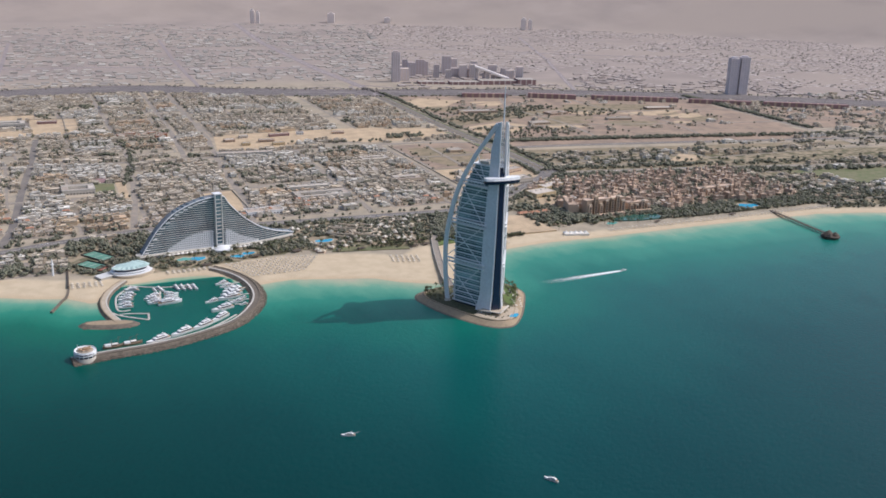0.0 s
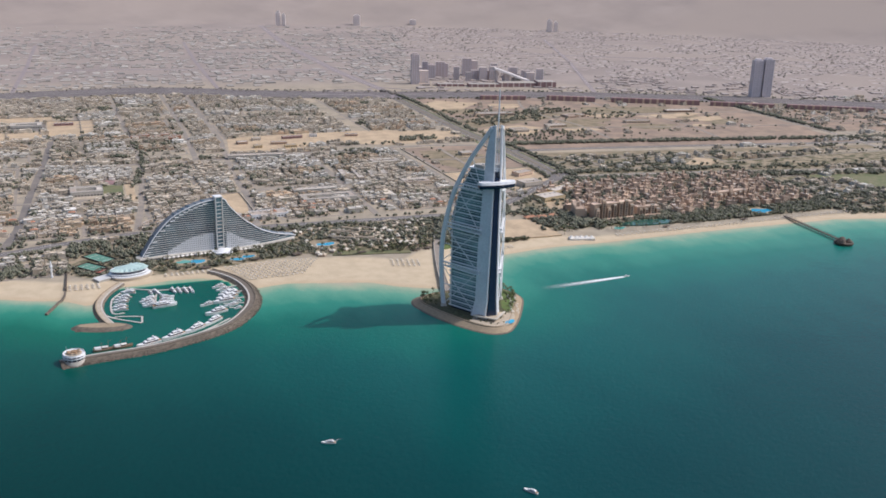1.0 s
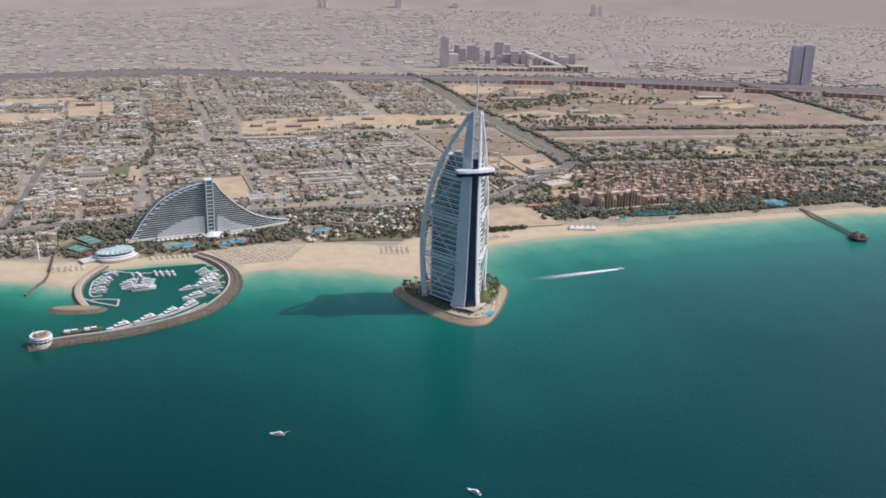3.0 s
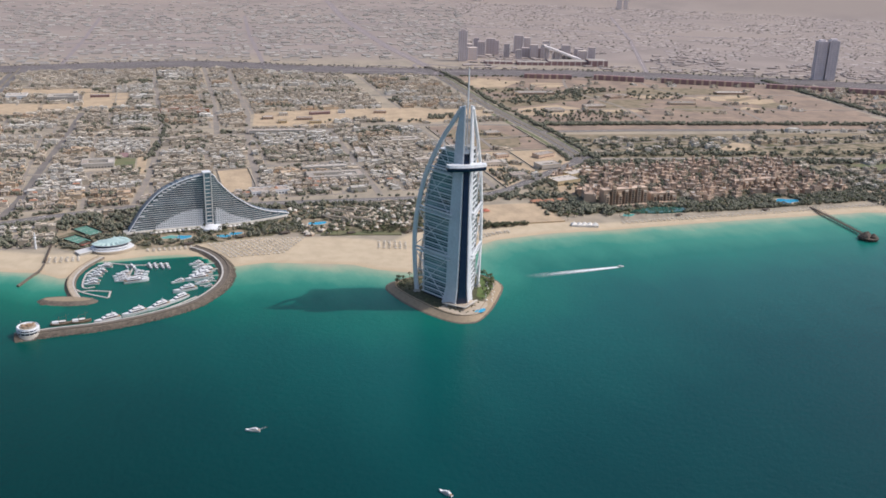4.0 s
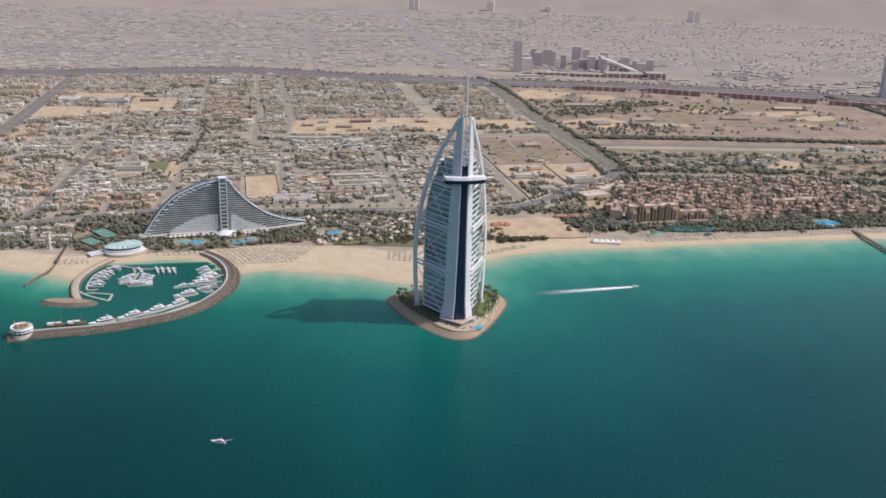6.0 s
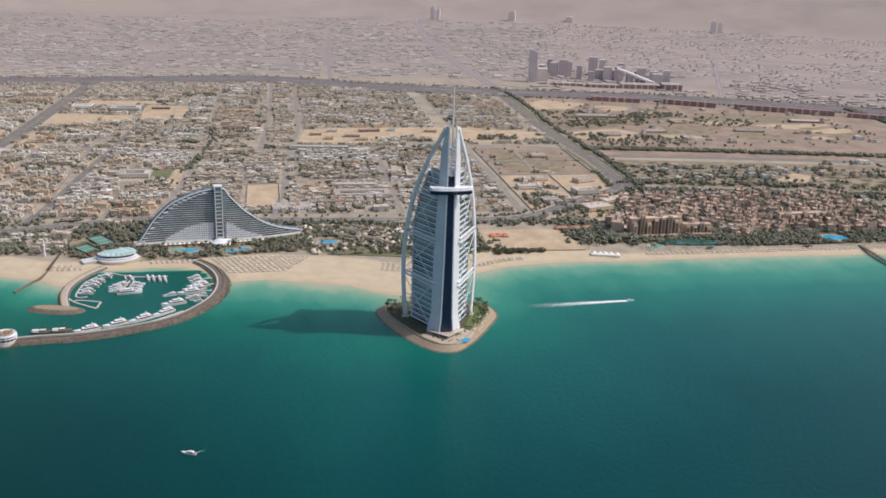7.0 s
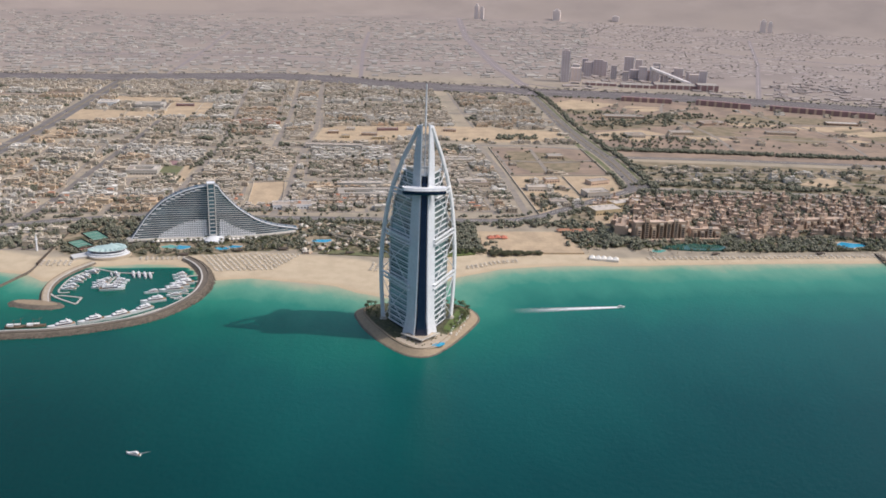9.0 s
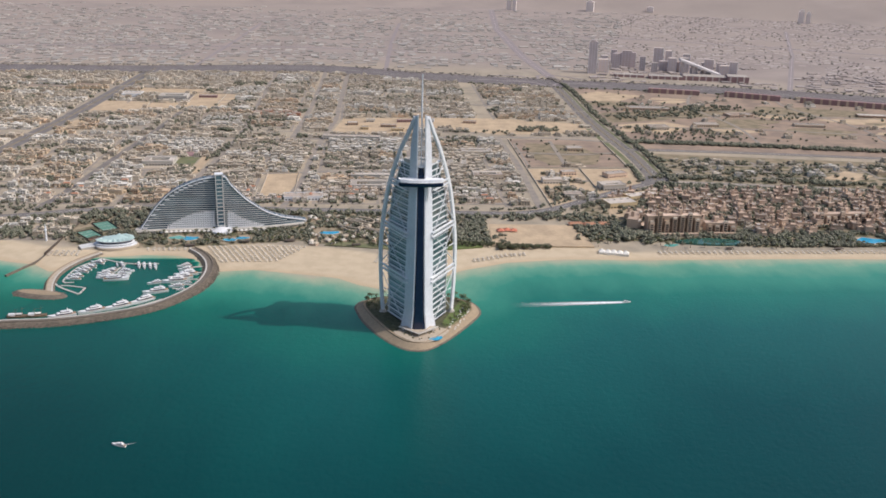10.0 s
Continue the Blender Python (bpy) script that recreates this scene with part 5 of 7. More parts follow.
ROADS = [
    ("road", BEACH_ROAD, 22, ASPHALT), ("road", CROSS_ROAD, 31, CITY_ROAD), ("highway", HIGHWAY, 165, ROADSIDE), ("road", EAST_ROAD, 18, STREET), ("road", BELT_ROAD, 24, CITY_ROAD),
    ("road", [(-275, 1900), (-245, 2144), (-216, 2466), (-194, 2983), (-179, 3330)], 40, ASPHALT), ("road", [(-36, 1640), (-17, 1752), (-8, 1850), (1, 1983), (14, 2120), (28, 2261), (48, 2550)], 14, CITY_ROAD),
    ("road", [(180, 1690), (204, 1876), (216, 1989), (237, 2259), (238, 2487), (235, 2879), (228, 3290)], 12, STREET), ("road", [(386, 1650), (412, 1879), (419, 2104), (456, 2459), (462, 2800), (470, 3270)], 13, STREET),
    ("road", [(362, 2240), (380, 2560), (392, 3000), (395, 3280)], 13, STREET), ("road", [(300, 1897), (450, 1916), (620, 1925)], 12, STREET),
    ("road", [(620, 1660), (628, 2000), (632, 2250)], 12, STREET), ("road", [(850, 1650), (858, 1994), (850, 2260)], 13, STREET), ("road", [(-900, 2290), (-230, 2260), (200, 2228), (362, 2225), (628, 2255), (850, 2262), (966, 2258), (1125, 2215)], 15, STREET),
    ("road", [(2215, 2800), (2205, 2480), (2188, 2135), (2150, 1900)], 16, STREET), ("road", [(-1200, 2940), (200, 2960), (640, 2760), (1140, 2600)], 14, STREET), ("road", [(-1000, 1980), (100, 1925)], 12, STREET),
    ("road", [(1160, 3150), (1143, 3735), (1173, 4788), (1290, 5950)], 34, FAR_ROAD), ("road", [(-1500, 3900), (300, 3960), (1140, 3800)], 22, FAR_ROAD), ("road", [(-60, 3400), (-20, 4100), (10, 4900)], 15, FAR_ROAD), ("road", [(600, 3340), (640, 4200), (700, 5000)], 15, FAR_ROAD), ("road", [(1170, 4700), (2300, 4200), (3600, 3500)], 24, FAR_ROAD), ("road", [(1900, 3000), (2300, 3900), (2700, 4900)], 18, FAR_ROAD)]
for k, (name, line, w, mat) in enumerate(ROADS):
    ob = thing(name, "dusty grey dual carriageway through the city" if w > 30 else "dusty grey city road", "road", kind="structure")
    part("carriageway", Geo().strip(offset(line, w / 2), offset(line, -w / 2), 4.4, 5.2 + 0.012 * k), mat, ob)
    if w > 30 and mat not in (FAR_ROAD, ROADSIDE):
        part("median", Geo().strip(offset(line, min(2.2, w * 0.06)), offset(line, -min(2.2, w * 0.06)), 5.0, 5.6 + 0.01 * k), SCRUB, ob)
    elif w > 15:
        part("centre_line", Geo().strip(offset(line, 0.25), offset(line, -0.25), 5.15, 5.22 + 0.012 * k), LINE, ob)
for d0, d1, a, b in ((32, 20, 0, 22), (-17, -24, 0, 48)):
    solid("road_verge", Geo().strip(offset(CROSS_ROAD[a:b], d0), offset(CROSS_ROAD[a:b], d1), 4.4, 5.2), VERGE, "green irrigated verge along the main road", "verge", "structure")
# carriageways, service roads and slip roads of the highway
for d, w in ((-44, 22), (-16, 26), (16, 26), (46, 18), (68, 9), (-70, 9)):
    solid("carriageway", Geo().strip(offset(HIGHWAY, d + w / 2), offset(HIGHWAY, d - w / 2), 5.0, 5.62), ASPHALT_FAR, "grey asphalt carriageway of the highway", "road", "structure")
for line in ([(1136, 3040), (1150, 3090), (1200, 3105), (1290, 3085)], [(1110, 3050), (1080, 3110), (1010, 3140), (900, 3165)], [(1112, 3190), (1120, 3260), (1180, 3270), (1260, 3190)], [(1090, 3200), (1040, 3260), (960, 3240), (1010, 3170)]):
    line = smooth(line, 6)
    solid("slip_road", Geo().strip(offset(line, 6), offset(line, -6), 5.1, 5.7), FAR_ROAD, "pale curving slip road at the interchange", "road", "structure")
for d in (13.5, -12.0):
    solid("road_verge", Geo().strip(offset(BEACH_ROAD[44:], d + 1.5), offset(BEACH_ROAD[44:], d), 4.4, 5.45), PAVING, "pale paved edge of the coast road", "verge", "structure")
solid("road_junction", Geo().cyl(1126, 1848, 4.4, 5.56, 40, 40, 24), ASPHALT, "wide paved road junction by the resort", "road", "structure")

TRACKS = [[(1165, 2400), (1500, 2380), (1900, 2300), (2190, 2260)], [(1170, 2620), (1480, 2640), (1760, 2560), (2195, 2500)], [(1480, 2200), (1500, 2420), (1470, 2700), (1560, 2950)], [(1800, 2160), (1830, 2400), (1760, 2700), (1800, 2900)], [(880, 2100), (1000, 2080), (1090, 2100)], [(960, 1960), (970, 2220)],
          [(2230, 2300), (2600, 2230), (3100, 2110)], [(2230, 2520), (2560, 2420), (2900, 2300)], [(2560, 2150), (2600, 2550)], [(870, 1850), (985, 1850)]]
for k, line in enumerate(TRACKS):
    line = smooth(line, 5)
    solid("track", Geo().strip(offset(line, 4.5), offset(line, -4.5), 4.4, 5.52 + 0.008 * k), STREET, "dusty unpaved track over open sand", "track", "structure")

# ---- open lots ----
LOTS = [
    (SAND_LOT, [(340, 1722), (400, 1722), (403, 1773), (402, 1905), (336, 1905), (338, 1773)], "bare sandy lot behind the hotel"), (SAND_LOT, [(-125, 2841), (57, 2836), (58, 2910), (-133, 2925)], "bare strip of sand"), (SAND_LOT, [(42, 2601), (123, 2593), (126, 2831), (41, 2838)], "bare walled sandy lot"), (SAND_LOT, [(128, 2607), (163, 2618), (165, 2834), (130, 2830)], "bare walled sandy lot"), (SAND_LOT, [(-188, 2517), (-51, 2556), (-61, 2691), (-193, 2703)], "bare sandy lot by the main road"), (SAND_LOT, [(-50, 2569), (37, 2602), (36, 2682), (-55, 2682)], "bare sandy lot"), (SCRUB, [(-97, 2715), (-66, 2712), (-73, 2773), (-102, 2776)], "dark scrubby plot"), (CITY_ROAD, [(-58, 2700), (38, 2706), (36, 2816), (-60, 2820)], "grey paved yard"), (SAND_LOT, [(-190, 2295), (-190, 2430), (-170, 2468), (-160, 2264)], "bare sandy plot by the main road"), (PAVING, [(72, 1942), (142, 1945), (146, 2040), (78, 2030)], "paved school yard"),
    (SAND_LOT, [(450, 2300), (630, 2283), (696, 2372), (860, 2290), (966, 2302), (1090, 2320), (1090, 2440), (967, 2466), (920, 2489), (752, 2505), (690, 2500), (543, 2490), (475, 2477)], "strip of open sand"), (SAND_FAR, [(872, 1960), (1090, 1960), (1095, 2230), (872, 2240)], "brown open ground inside walls"), (SCRUB, [(907, 2200), (1024, 2177), (1060, 2080), (1031, 1990), (931, 1981), (896, 2059)], "scrubby open ground"), (SAND_FAR, [(1165, 2150), (2150, 2000), (2150, 2178), (1165, 2238)], "brown sandy strip beside the belt road"),
    (SAND_LOT, [(930, 1705), (1100, 1850), (1098, 1950), (985, 1950), (985, 1790)], "pale sandy lot beside the junction"), (SAND_LOT, [(872, 1660), (915, 1700), (980, 1760), (980, 1950), (872, 1950)], "bare sandy plot"),
    (SAND_FAR, [(1165, 2240), (2170, 2180), (2200, 2760), (1700, 2960), (1180, 3080)], "broad open sandy land"), (SAND_FAR, [(2225, 2140), (3300, 1950), (3600, 2000), (2230, 2760)], "broad open sandy land"), (SAND_LOT, [(1182, 2892), (1255, 2950), (1374, 2874), (1253, 2749), (1172, 2792)], "orange sand field"), (SCRUB, [(1179, 2587), (1301, 2618), (1482, 2716), (1472, 2543), (1292, 2480), (1177, 2452)], "scrubby farm land"), (SAND_LOT, [(1186, 2430), (1324, 2470), (1378, 2408), (1287, 2313), (1178, 2343)], "sandy field among trees"), (SAND_LOT, [(1487, 1880), (1562, 1940), (1606, 1901), (1538, 1850)], "orange sandy patch"), (SCRUB, [(1560, 2640), (1800, 2700), (1980, 2640), (1900, 2560), (1650, 2560)], "scrubby farm land"),
    (SAND_LOT, [(1436, 2318), (1516, 2370), (1477, 2426), (1416, 2387)], "bare graded sand field"), (SAND_FAR, [(1900, 2230), (2170, 2190), (2180, 2420), (1920, 2440)], "bare graded sand field"), 
    (SCRUB, [(1165, 2100), (2150, 1950), (2150, 1905), (1165, 2050)], "scrubby roadside strip of sand"), (SAND_LOT, [(735, 1445), (900, 1440), (890, 1552), (745, 1560)], "open sand behind the beach"),
    (SAND_LOT, [(182, 1905), (198, 1905), (204, 2040), (184, 2040)], "sandy yard before the pitch"), (DRY_LAWN, [(137, 1957), (178, 1952), (181, 2037), (141, 2043)], "worn green football pitch"), (MAROON, [(141, 2050), (183, 2046), (183, 2092), (143, 2096)], "dull reddish sports court"), (VERGE, [(1690, 1700), (1760, 1600), (1790, 1540), (2000, 1560), (2020, 1650)], "green golf fairway"),
    (DRY_LAWN, [(470, 1450), (560, 1432), (600, 1424), (604, 1440), (540, 1456), (480, 1470)], "strip of lawn behind the beach"), (LAWN, [(650, 1425), (720, 1440), (725, 1470), (655, 1455)], "green lawn by the causeway"),
    (SAND_LOT, [(960, 1590), (1050, 1625), (1045, 1740), (985, 1690)], "sandy works yard"), (SAND_FAR, [(-1000, 2920), (-250, 2930), (-240, 3060), (-1000, 3060)], "open sandy land")]
r = random.Random(81)
for k in range(26):
    cx, cy, a = r.uniform(1230, 2120), r.uniform(2270, 2880), r.uniform(30, 95)
    b = a * r.uniform(0.35, 0.7)
    if cy < np.interp(cx, [1200, 1700, 2200], [3000, 2850, 2650]):
        LOTS.append((SAND_LOT if k % 3 == 0 else SCRUB, [(cx + a * (1 + 0.25 * math.sin(3 * q + k)) * math.cos(q), cy + b * (1 + 0.3 * math.sin(2 * q + cx)) * math.sin(q)) for q in [6.28319 * i / 18 for i in range(18)]], "irregular sandy patch" if k % 3 == 0 else "irregular patch of dry scrub"))
for i, (mat, ring, label) in enumerate(LOTS):
    solid("lawn" if mat in (LAWN, DRY_LAWN, VERGE) else "open_ground", Geo().prism(ring, 3.0, 5.1 + 0.006 * i + (0.05 if mat in (LAWN, DRY_LAWN, MAROON) else 0)), mat, label, "ground", "structure")


def near_line(x, y, line, d):
    p = np.array(line, float)
    a, b = p[:-1], p[1:]
    ab = b - a
    t = np.clip(((x - a[:, 0]) * ab[:, 0] + (y - a[:, 1]) * ab[:, 1]) / (ab ** 2).sum(1), 0, 1)
    return bool((np.hypot(x - a[:, 0] - t * ab[:, 0], y - a[:, 1] - t * ab[:, 1]) < d).any())


SEG = np.array([(*a, *b, w / 2) for _, line, w, _ in ROADS for a, b in zip(line[:-1], line[1:])], float)
SEG_D = SEG[:, 2:4] - SEG[:, 0:2]
SEG_L = (SEG_D ** 2).sum(1)
CLEAR = [(min(p[0] for p in ring), max(p[0] for p in ring), min(p[1] for p in ring), max(p[1] for p in ring), ring) for mat, ring, _ in LOTS if mat is not SAND_FAR]


def on_road(x, y, margin=9.0):
    dx, dy = x - SEG[:, 0], y - SEG[:, 1]
    t = np.clip((dx * SEG_D[:, 0] + dy * SEG_D[:, 1]) / SEG_L, 0, 1)
    return bool((np.hypot(dx - t * SEG_D[:, 0], dy - t * SEG_D[:, 1]) < SEG[:, 4] + margin).any())


def within(ring, x, y):
    hit = False
    for (ax, ay), (bx, by) in zip(ring, ring[1:] + ring[:1]):
        if (ay > y) != (by > y) and x < (bx - ax) * (y - ay) / (by - ay) + ax:
            hit = not hit
    return hit


def on_lot(x, y):
    return any(x0 < x < x1 and y0 < y < y1 and within(ring, x, y) for x0, x1, y0, y1, ring in CLEAR)


def in_view_wedge(x, y):
    """The plan's part that lies inland of the flight, with a margin."""
    return -270 - (y - 1944) * 0.40 < x < 1700 + (y - 1349) * 1.2


# ---- villas ----
def make_villa(seed):
    r = random.Random(seed)
    ob = thing("villa", "flat-roofed rendered villa with parapet and walled yard", "house", group="villas")
    w, d, h = r.uniform(10.5, 13.5), r.uniform(10, 13), r.uniform(6.8, 8.8)
    wall = Geo().box(0, 0, -0.5, w, d, h + 0.5)
    lx = r.choice((-1, 1)) * w * 0.42
    wall.box(lx, d * 0.42, -0.5, w * 0.5, d * 0.5, h * 0.55 + 0.5)
    part("wall", wall, VILLA, ob)
    par = Geo()
    for px, py, a, b in ((0, d / 2, w + 0.3, 0.5), (0, -d / 2, w + 0.3, 0.5), (w / 2, 0, 0.5, d + 0.3), (-w / 2, 0, 0.5, d + 0.3)):
        par.box(px, py, h - 0.2, a, b, 1.2)
    part("parapet", par, VILLA, ob)
    part("roof", Geo().box(0, 0, h, w - 0.4, d - 0.4, 0.25), VILLA_ROOF, ob)
    part("stair_tower", Geo().box(-lx * 0.5, d * 0.12, h, w * 0.32, d * 0.34, 2.9), VILLA, ob)
    if seed % 6 == 0:
        part("pitched_roof", Geo().hexa([(-w * 0.55, -d * 0.55, h + 0.9), (w * 0.55, -d * 0.55, h + 0.9), (w * 0.55, d * 0.1, h + 0.9), (-w * 0.55, d * 0.1, h + 0.9)], [(-w * 0.3, -d * 0.25, h + 3), (w * 0.3, -d * 0.25, h + 3), (w * 0.3, -d * 0.2, h + 3), (-w * 0.3, -d * 0.2, h + 3)]), TERRACOTTA, ob)
    for k in (-0.3, 0.3):
        for z in (1.0, 4.3):
            part("window", Geo().box(k * w, -d / 2, z, 2.0, 0.3, 1.7), DARK, ob)
    part("window", Geo().box(w / 2, 0, 3.9, 0.3, 2.2, 1.8), DARK, ob)
    part("porch", Geo().box(0, -d / 2 - 1.4, -0.3, 4.2, 2.8, 3.6), VILLA, ob)
    yard = Geo()
    Y, X = 11.5, 9.0
    for px, py, a, b in ((0, Y, 2 * X, 0.35), (-X * 0.6, -Y, 0.8 * X, 0.35), (X * 0.6, -Y, 0.8 * X, 0.35), (X, 0, 0.35, 2 * Y), (-X, 0, 0.35, 2 * Y)):
        yard.box(px, py, -0.4, a, b, 2.4)
    part("yard_wall", yard, VILLA, ob)
    return ob


VILLAS = [make_villa(40 + i) for i in range(6)]
ORANGE = ((50, 175, 1640, 1790), (-190, -110, 1950, 2080), (230, 330, 2330, 2420))
PALE = ((-8, 75, 1790, 1935), (-260, -60, 1690, 1800), (100, 210, 2100, 2200), (420, 620, 2080, 2230))


def in_any(rects, x, y):
    return any(a < x < b and c < y < d for a, b, c, d in rects)


VILLA_PLACES, WALLS, WINDOWS, TREES, STREETS = [], [], [], [], []
HOUSES = {"plain": [], "white": [], "tan": []}


def house_at(r, x, y, z, a, big=1.0, tone="plain"):
    """Boxes of one house of the joined crowd: blocks, parapet and windows."""
    w, d, h = r.uniform(10.5, 18) * big, r.uniform(8.5, 13) * big, r.choice((4.0, 4.4, 6.8, 7.2, 7.6, 8.6))
    c, s = math.cos(a), math.sin(a)

    def put(store, dx, dy, dz, sx_, sy_, sz_):
        store.append((x + dx * c - dy * s, y + dx * s + dy * c, z + dz, a, sx_, sy_, sz_))

    put(HOUSES[tone], 0, 0, -0.5, w, d, h + 0.5)
    side = r.choice((-1, 1))
    put(HOUSES[tone], side * w * 0.4, r.choice((-1, 1)) * d * 0.4, -0.5, w * 0.55, d * 0.55, h * r.uniform(0.5, 0.62) + 0.5)
    put(HOUSES[tone], -side * w * 0.2, d * 0.12, h - 0.3, w * 0.36, d * 0.36, 3.0)
    for dx, dy, sx_, sy_ in ((0, d / 2, w, 0.5), (0, -d / 2, w, 0.5), (w / 2, 0, 0.5, d), (-w / 2, 0, 0.5, d)):
        put(WALLS, dx, dy, h - 0.4, sx_ + 0.2, sy_ + 0.2, 1.3)
    for k in range(3 if y < 2500 else 0):
        for q in ((1.0, 4.4) if h > 6 else (1.2,)):
            put(WINDOWS, (-0.32 + 0.32 * k) * w, -d / 2, q, 1.8, 0.4, 1.7)


def tree_at(r, x, y, k=1.0):
    TREES.append((x, y, r.uniform(0.75, 1.5) * k, r.uniform(0, 6.3)))


def town(x0, x1, y0, y1, seed, fill=0.9, green=1.6, walls=0.8, big=1.0, block=(112, 53), lot=17.5):
    """Blocks of houses on small lots, two rows to a block, with lanes between."""
    r = random.Random(seed)
    bw, bd = block
    nx, ny = int((x1 - x0) / bw), int((y1 - y0) / bd)
    for j in range(ny):
        by = y0 + j * bd
        shift = 0.0
        for i in range(nx):
            bx = x0 + i * bw + shift
            if not in_view_wedge(bx + bw / 2, by + bd / 2):
                continue
            if not on_road(bx + bw / 2, by, 4) and not on_lot(bx + bw / 2, by):
                STREETS.append((bx + bw / 2, by, 4.95 if by > 1700 else gz(bx + bw / 2, by) + 0.02, 0, bw, 6.0, 0.2))
            if not on_road(bx, by + bd / 2, 4) and not on_lot(bx, by + bd / 2):
                STREETS.append((bx, by + bd / 2, 4.97 if by > 1700 else gz(bx, by) + 0.04, 0, 6.0, bd, 0.2))
            dense = fill if r.random() > 0.13 else 0.2
            tone = r.choices(("plain", "white", "tan"), (0.68, 0.24, 0.08))[0]
            size = big * r.choice((0.85, 0.95, 1.0, 1.1))
            if r.random() < 0.24 and green > 1:
                gx_, gy_ = bx + r.uniform(15, bw - 15), by + r.uniform(10, bd - 10)
                for _ in range(r.randrange(10, 22)):
                    px, py = gx_ + r.gauss(0, 13), gy_ + r.gauss(0, 8)
                    if not on_road(px, py, 2) and not on_lot(px, py):
                        tree_at(r, px, py, 1.1)
            leafy = green * r.choice((0.4, 0.8, 1.0, 1.7))
            for row in (0, 1):
                x = bx + 8
                while x < bx + bw - lot * 0.6:
                    w = lot * r.uniform(0.8, 1.25)
                    cx, cy = x + w / 2, by + bd * (0.29 if row == 0 else 0.76)
                    x += w
                    if on_road(cx, cy, 5) or on_lot(cx, cy):
                        continue
                    base = gz(cx, cy) if cy < 1700 else 4.95
                    lot_tone = "tan" if in_any(ORANGE, cx, cy) else "white" if in_any(PALE, cx, cy) else tone
                    a = r.choice((0, 0, 0, 3.14159, 3.14159, 1.5708)) + r.uniform(-0.04, 0.04)
                    if r.random() < dense:
                        if lot_tone == "plain" and cy < 1990 and cx < 860 and len(VILLA_PLACES) < 100 and r.random() < 0.85:
                            VILLA_PLACES.append((cx + r.uniform(-2, 2), cy + r.uniform(-2, 2), base, math.degrees(a)))
                        else:
                            house_at(r, cx + r.uniform(-1.5, 1.5), cy + r.uniform(-2, 2), base, a, size * (1.75 if r.random() < 0.10 else 1.0), lot_tone)
                            if r.random() < walls:
                                for dx, dy, sx_, sy_ in ((0, 11.5, w - 1, 0.4), (0, -11.5, w - 1, 0.4), (w / 2 - 0.6, 0, 0.4, 23)):
                                    WALLS.append((cx + dx, cy + dy, base - 0.4, 0, sx_, sy_, 2.3))
                    for _ in range(int(r.expovariate(1 / leafy) + 0.3)):
                        tree_at(r, cx + r.uniform(-w / 2, w / 2), cy + r.choice((-1, 1)) * r.uniform(7, 12), 0.85)


town(-720, 790, 1682, 2285, 61, green=2.2, lot=16.5, block=(116, 50), fill=0.95)
town(790, 860, 1664, 2285, 73, green=2.4, lot=16.5, block=(58, 50), fill=0.9)
town(-1300, 850, 2310, 3270, 62, green=1.8, fill=0.92, lot=17.5, block=(118, 52), big=1.05)
town(870, 1110, 2270, 3100, 63, green=1.2, fill=0.85)
town(1160, 2700, 1880, 2045, 64, green=2.6, fill=0.36)
town(1180, 2160, 2250, 2960, 65, green=0.3, fill=0.13, block=(150, 80), walls=0.9)
town(2230, 3500, 2000, 2700, 66, green=0.7, fill=0.3)
town(-290, 64, 1486, 1592, 67, green=2.6, lot=17, block=(58, 50), fill=0.97)
town(70, 420, 1625, 1690, 70, green=2.0, lot=17, block=(112, 50), fill=0.6)
town(1560, 2400, 1440, 1760, 68, green=3.2, fill=0.4)
town(880, 1090, 1720, 2200, 69, green=0.5, fill=0.2)
r = random.Random(98)
for _ in range(20):
    x, y = r.uniform(884, 972), r.uniform(1690, 1935)
    house_at(r, x, y, 5.2, r.choice((0, 1.5708)), 0.9, r.choice(("plain", "white", "plain")))
    for _ in range(3):
        tree_at(r, x + r.uniform(-16, 16), y + r.uniform(-14, 14), 0.9)

r = random.Random(97)
for _ in range(230):
    x, y = r.uniform(1000, 1560), r.uniform(1500, 1770)
    if not (within(lagoon, x, y) or on_road(x, y, 10) or on_lot(x, y) or math.hypot(x - 1377, y - 1472) < 45 or (x < 1180 and y < 1590)):
        house_at(r, x, y, 4.9, r.uniform(-0.5, 0.5), 0.6, r.choice(("tan", "tan", "plain")))

for i, (x, y, z, a) in enumerate(VILLA_PLACES):
    m = place(x, y, z, 0, 0, a)
    if i < len(VILLAS):
        VILLAS[i].matrix_basis = m
    else:
        copy_thing(VILLAS[i % len(VILLAS)], m)
for tone, mat, label in (("plain", HOUSE_MASS, "crowd of beige flat-roofed city houses"), ("white", HOUSE_WHITE, "crowd of white flat-roofed city houses"), ("tan", HOUSE_TAN, "crowd of tan flat-roofed city houses")):
    mass("far_houses", UNIT_BOX, HOUSES[tone], mat, label, "houses")
mass("far_house_walls", UNIT_BOX, WALLS, WALL_MASS, "parapets and garden walls of city houses", "walls")
mass("far_house_windows", UNIT_BOX, WINDOWS, DARK, "dark windows of city houses", "windows")
mass("side_streets", UNIT_BOX, STREETS, STREET, "dusty side streets between the houses", "streets")

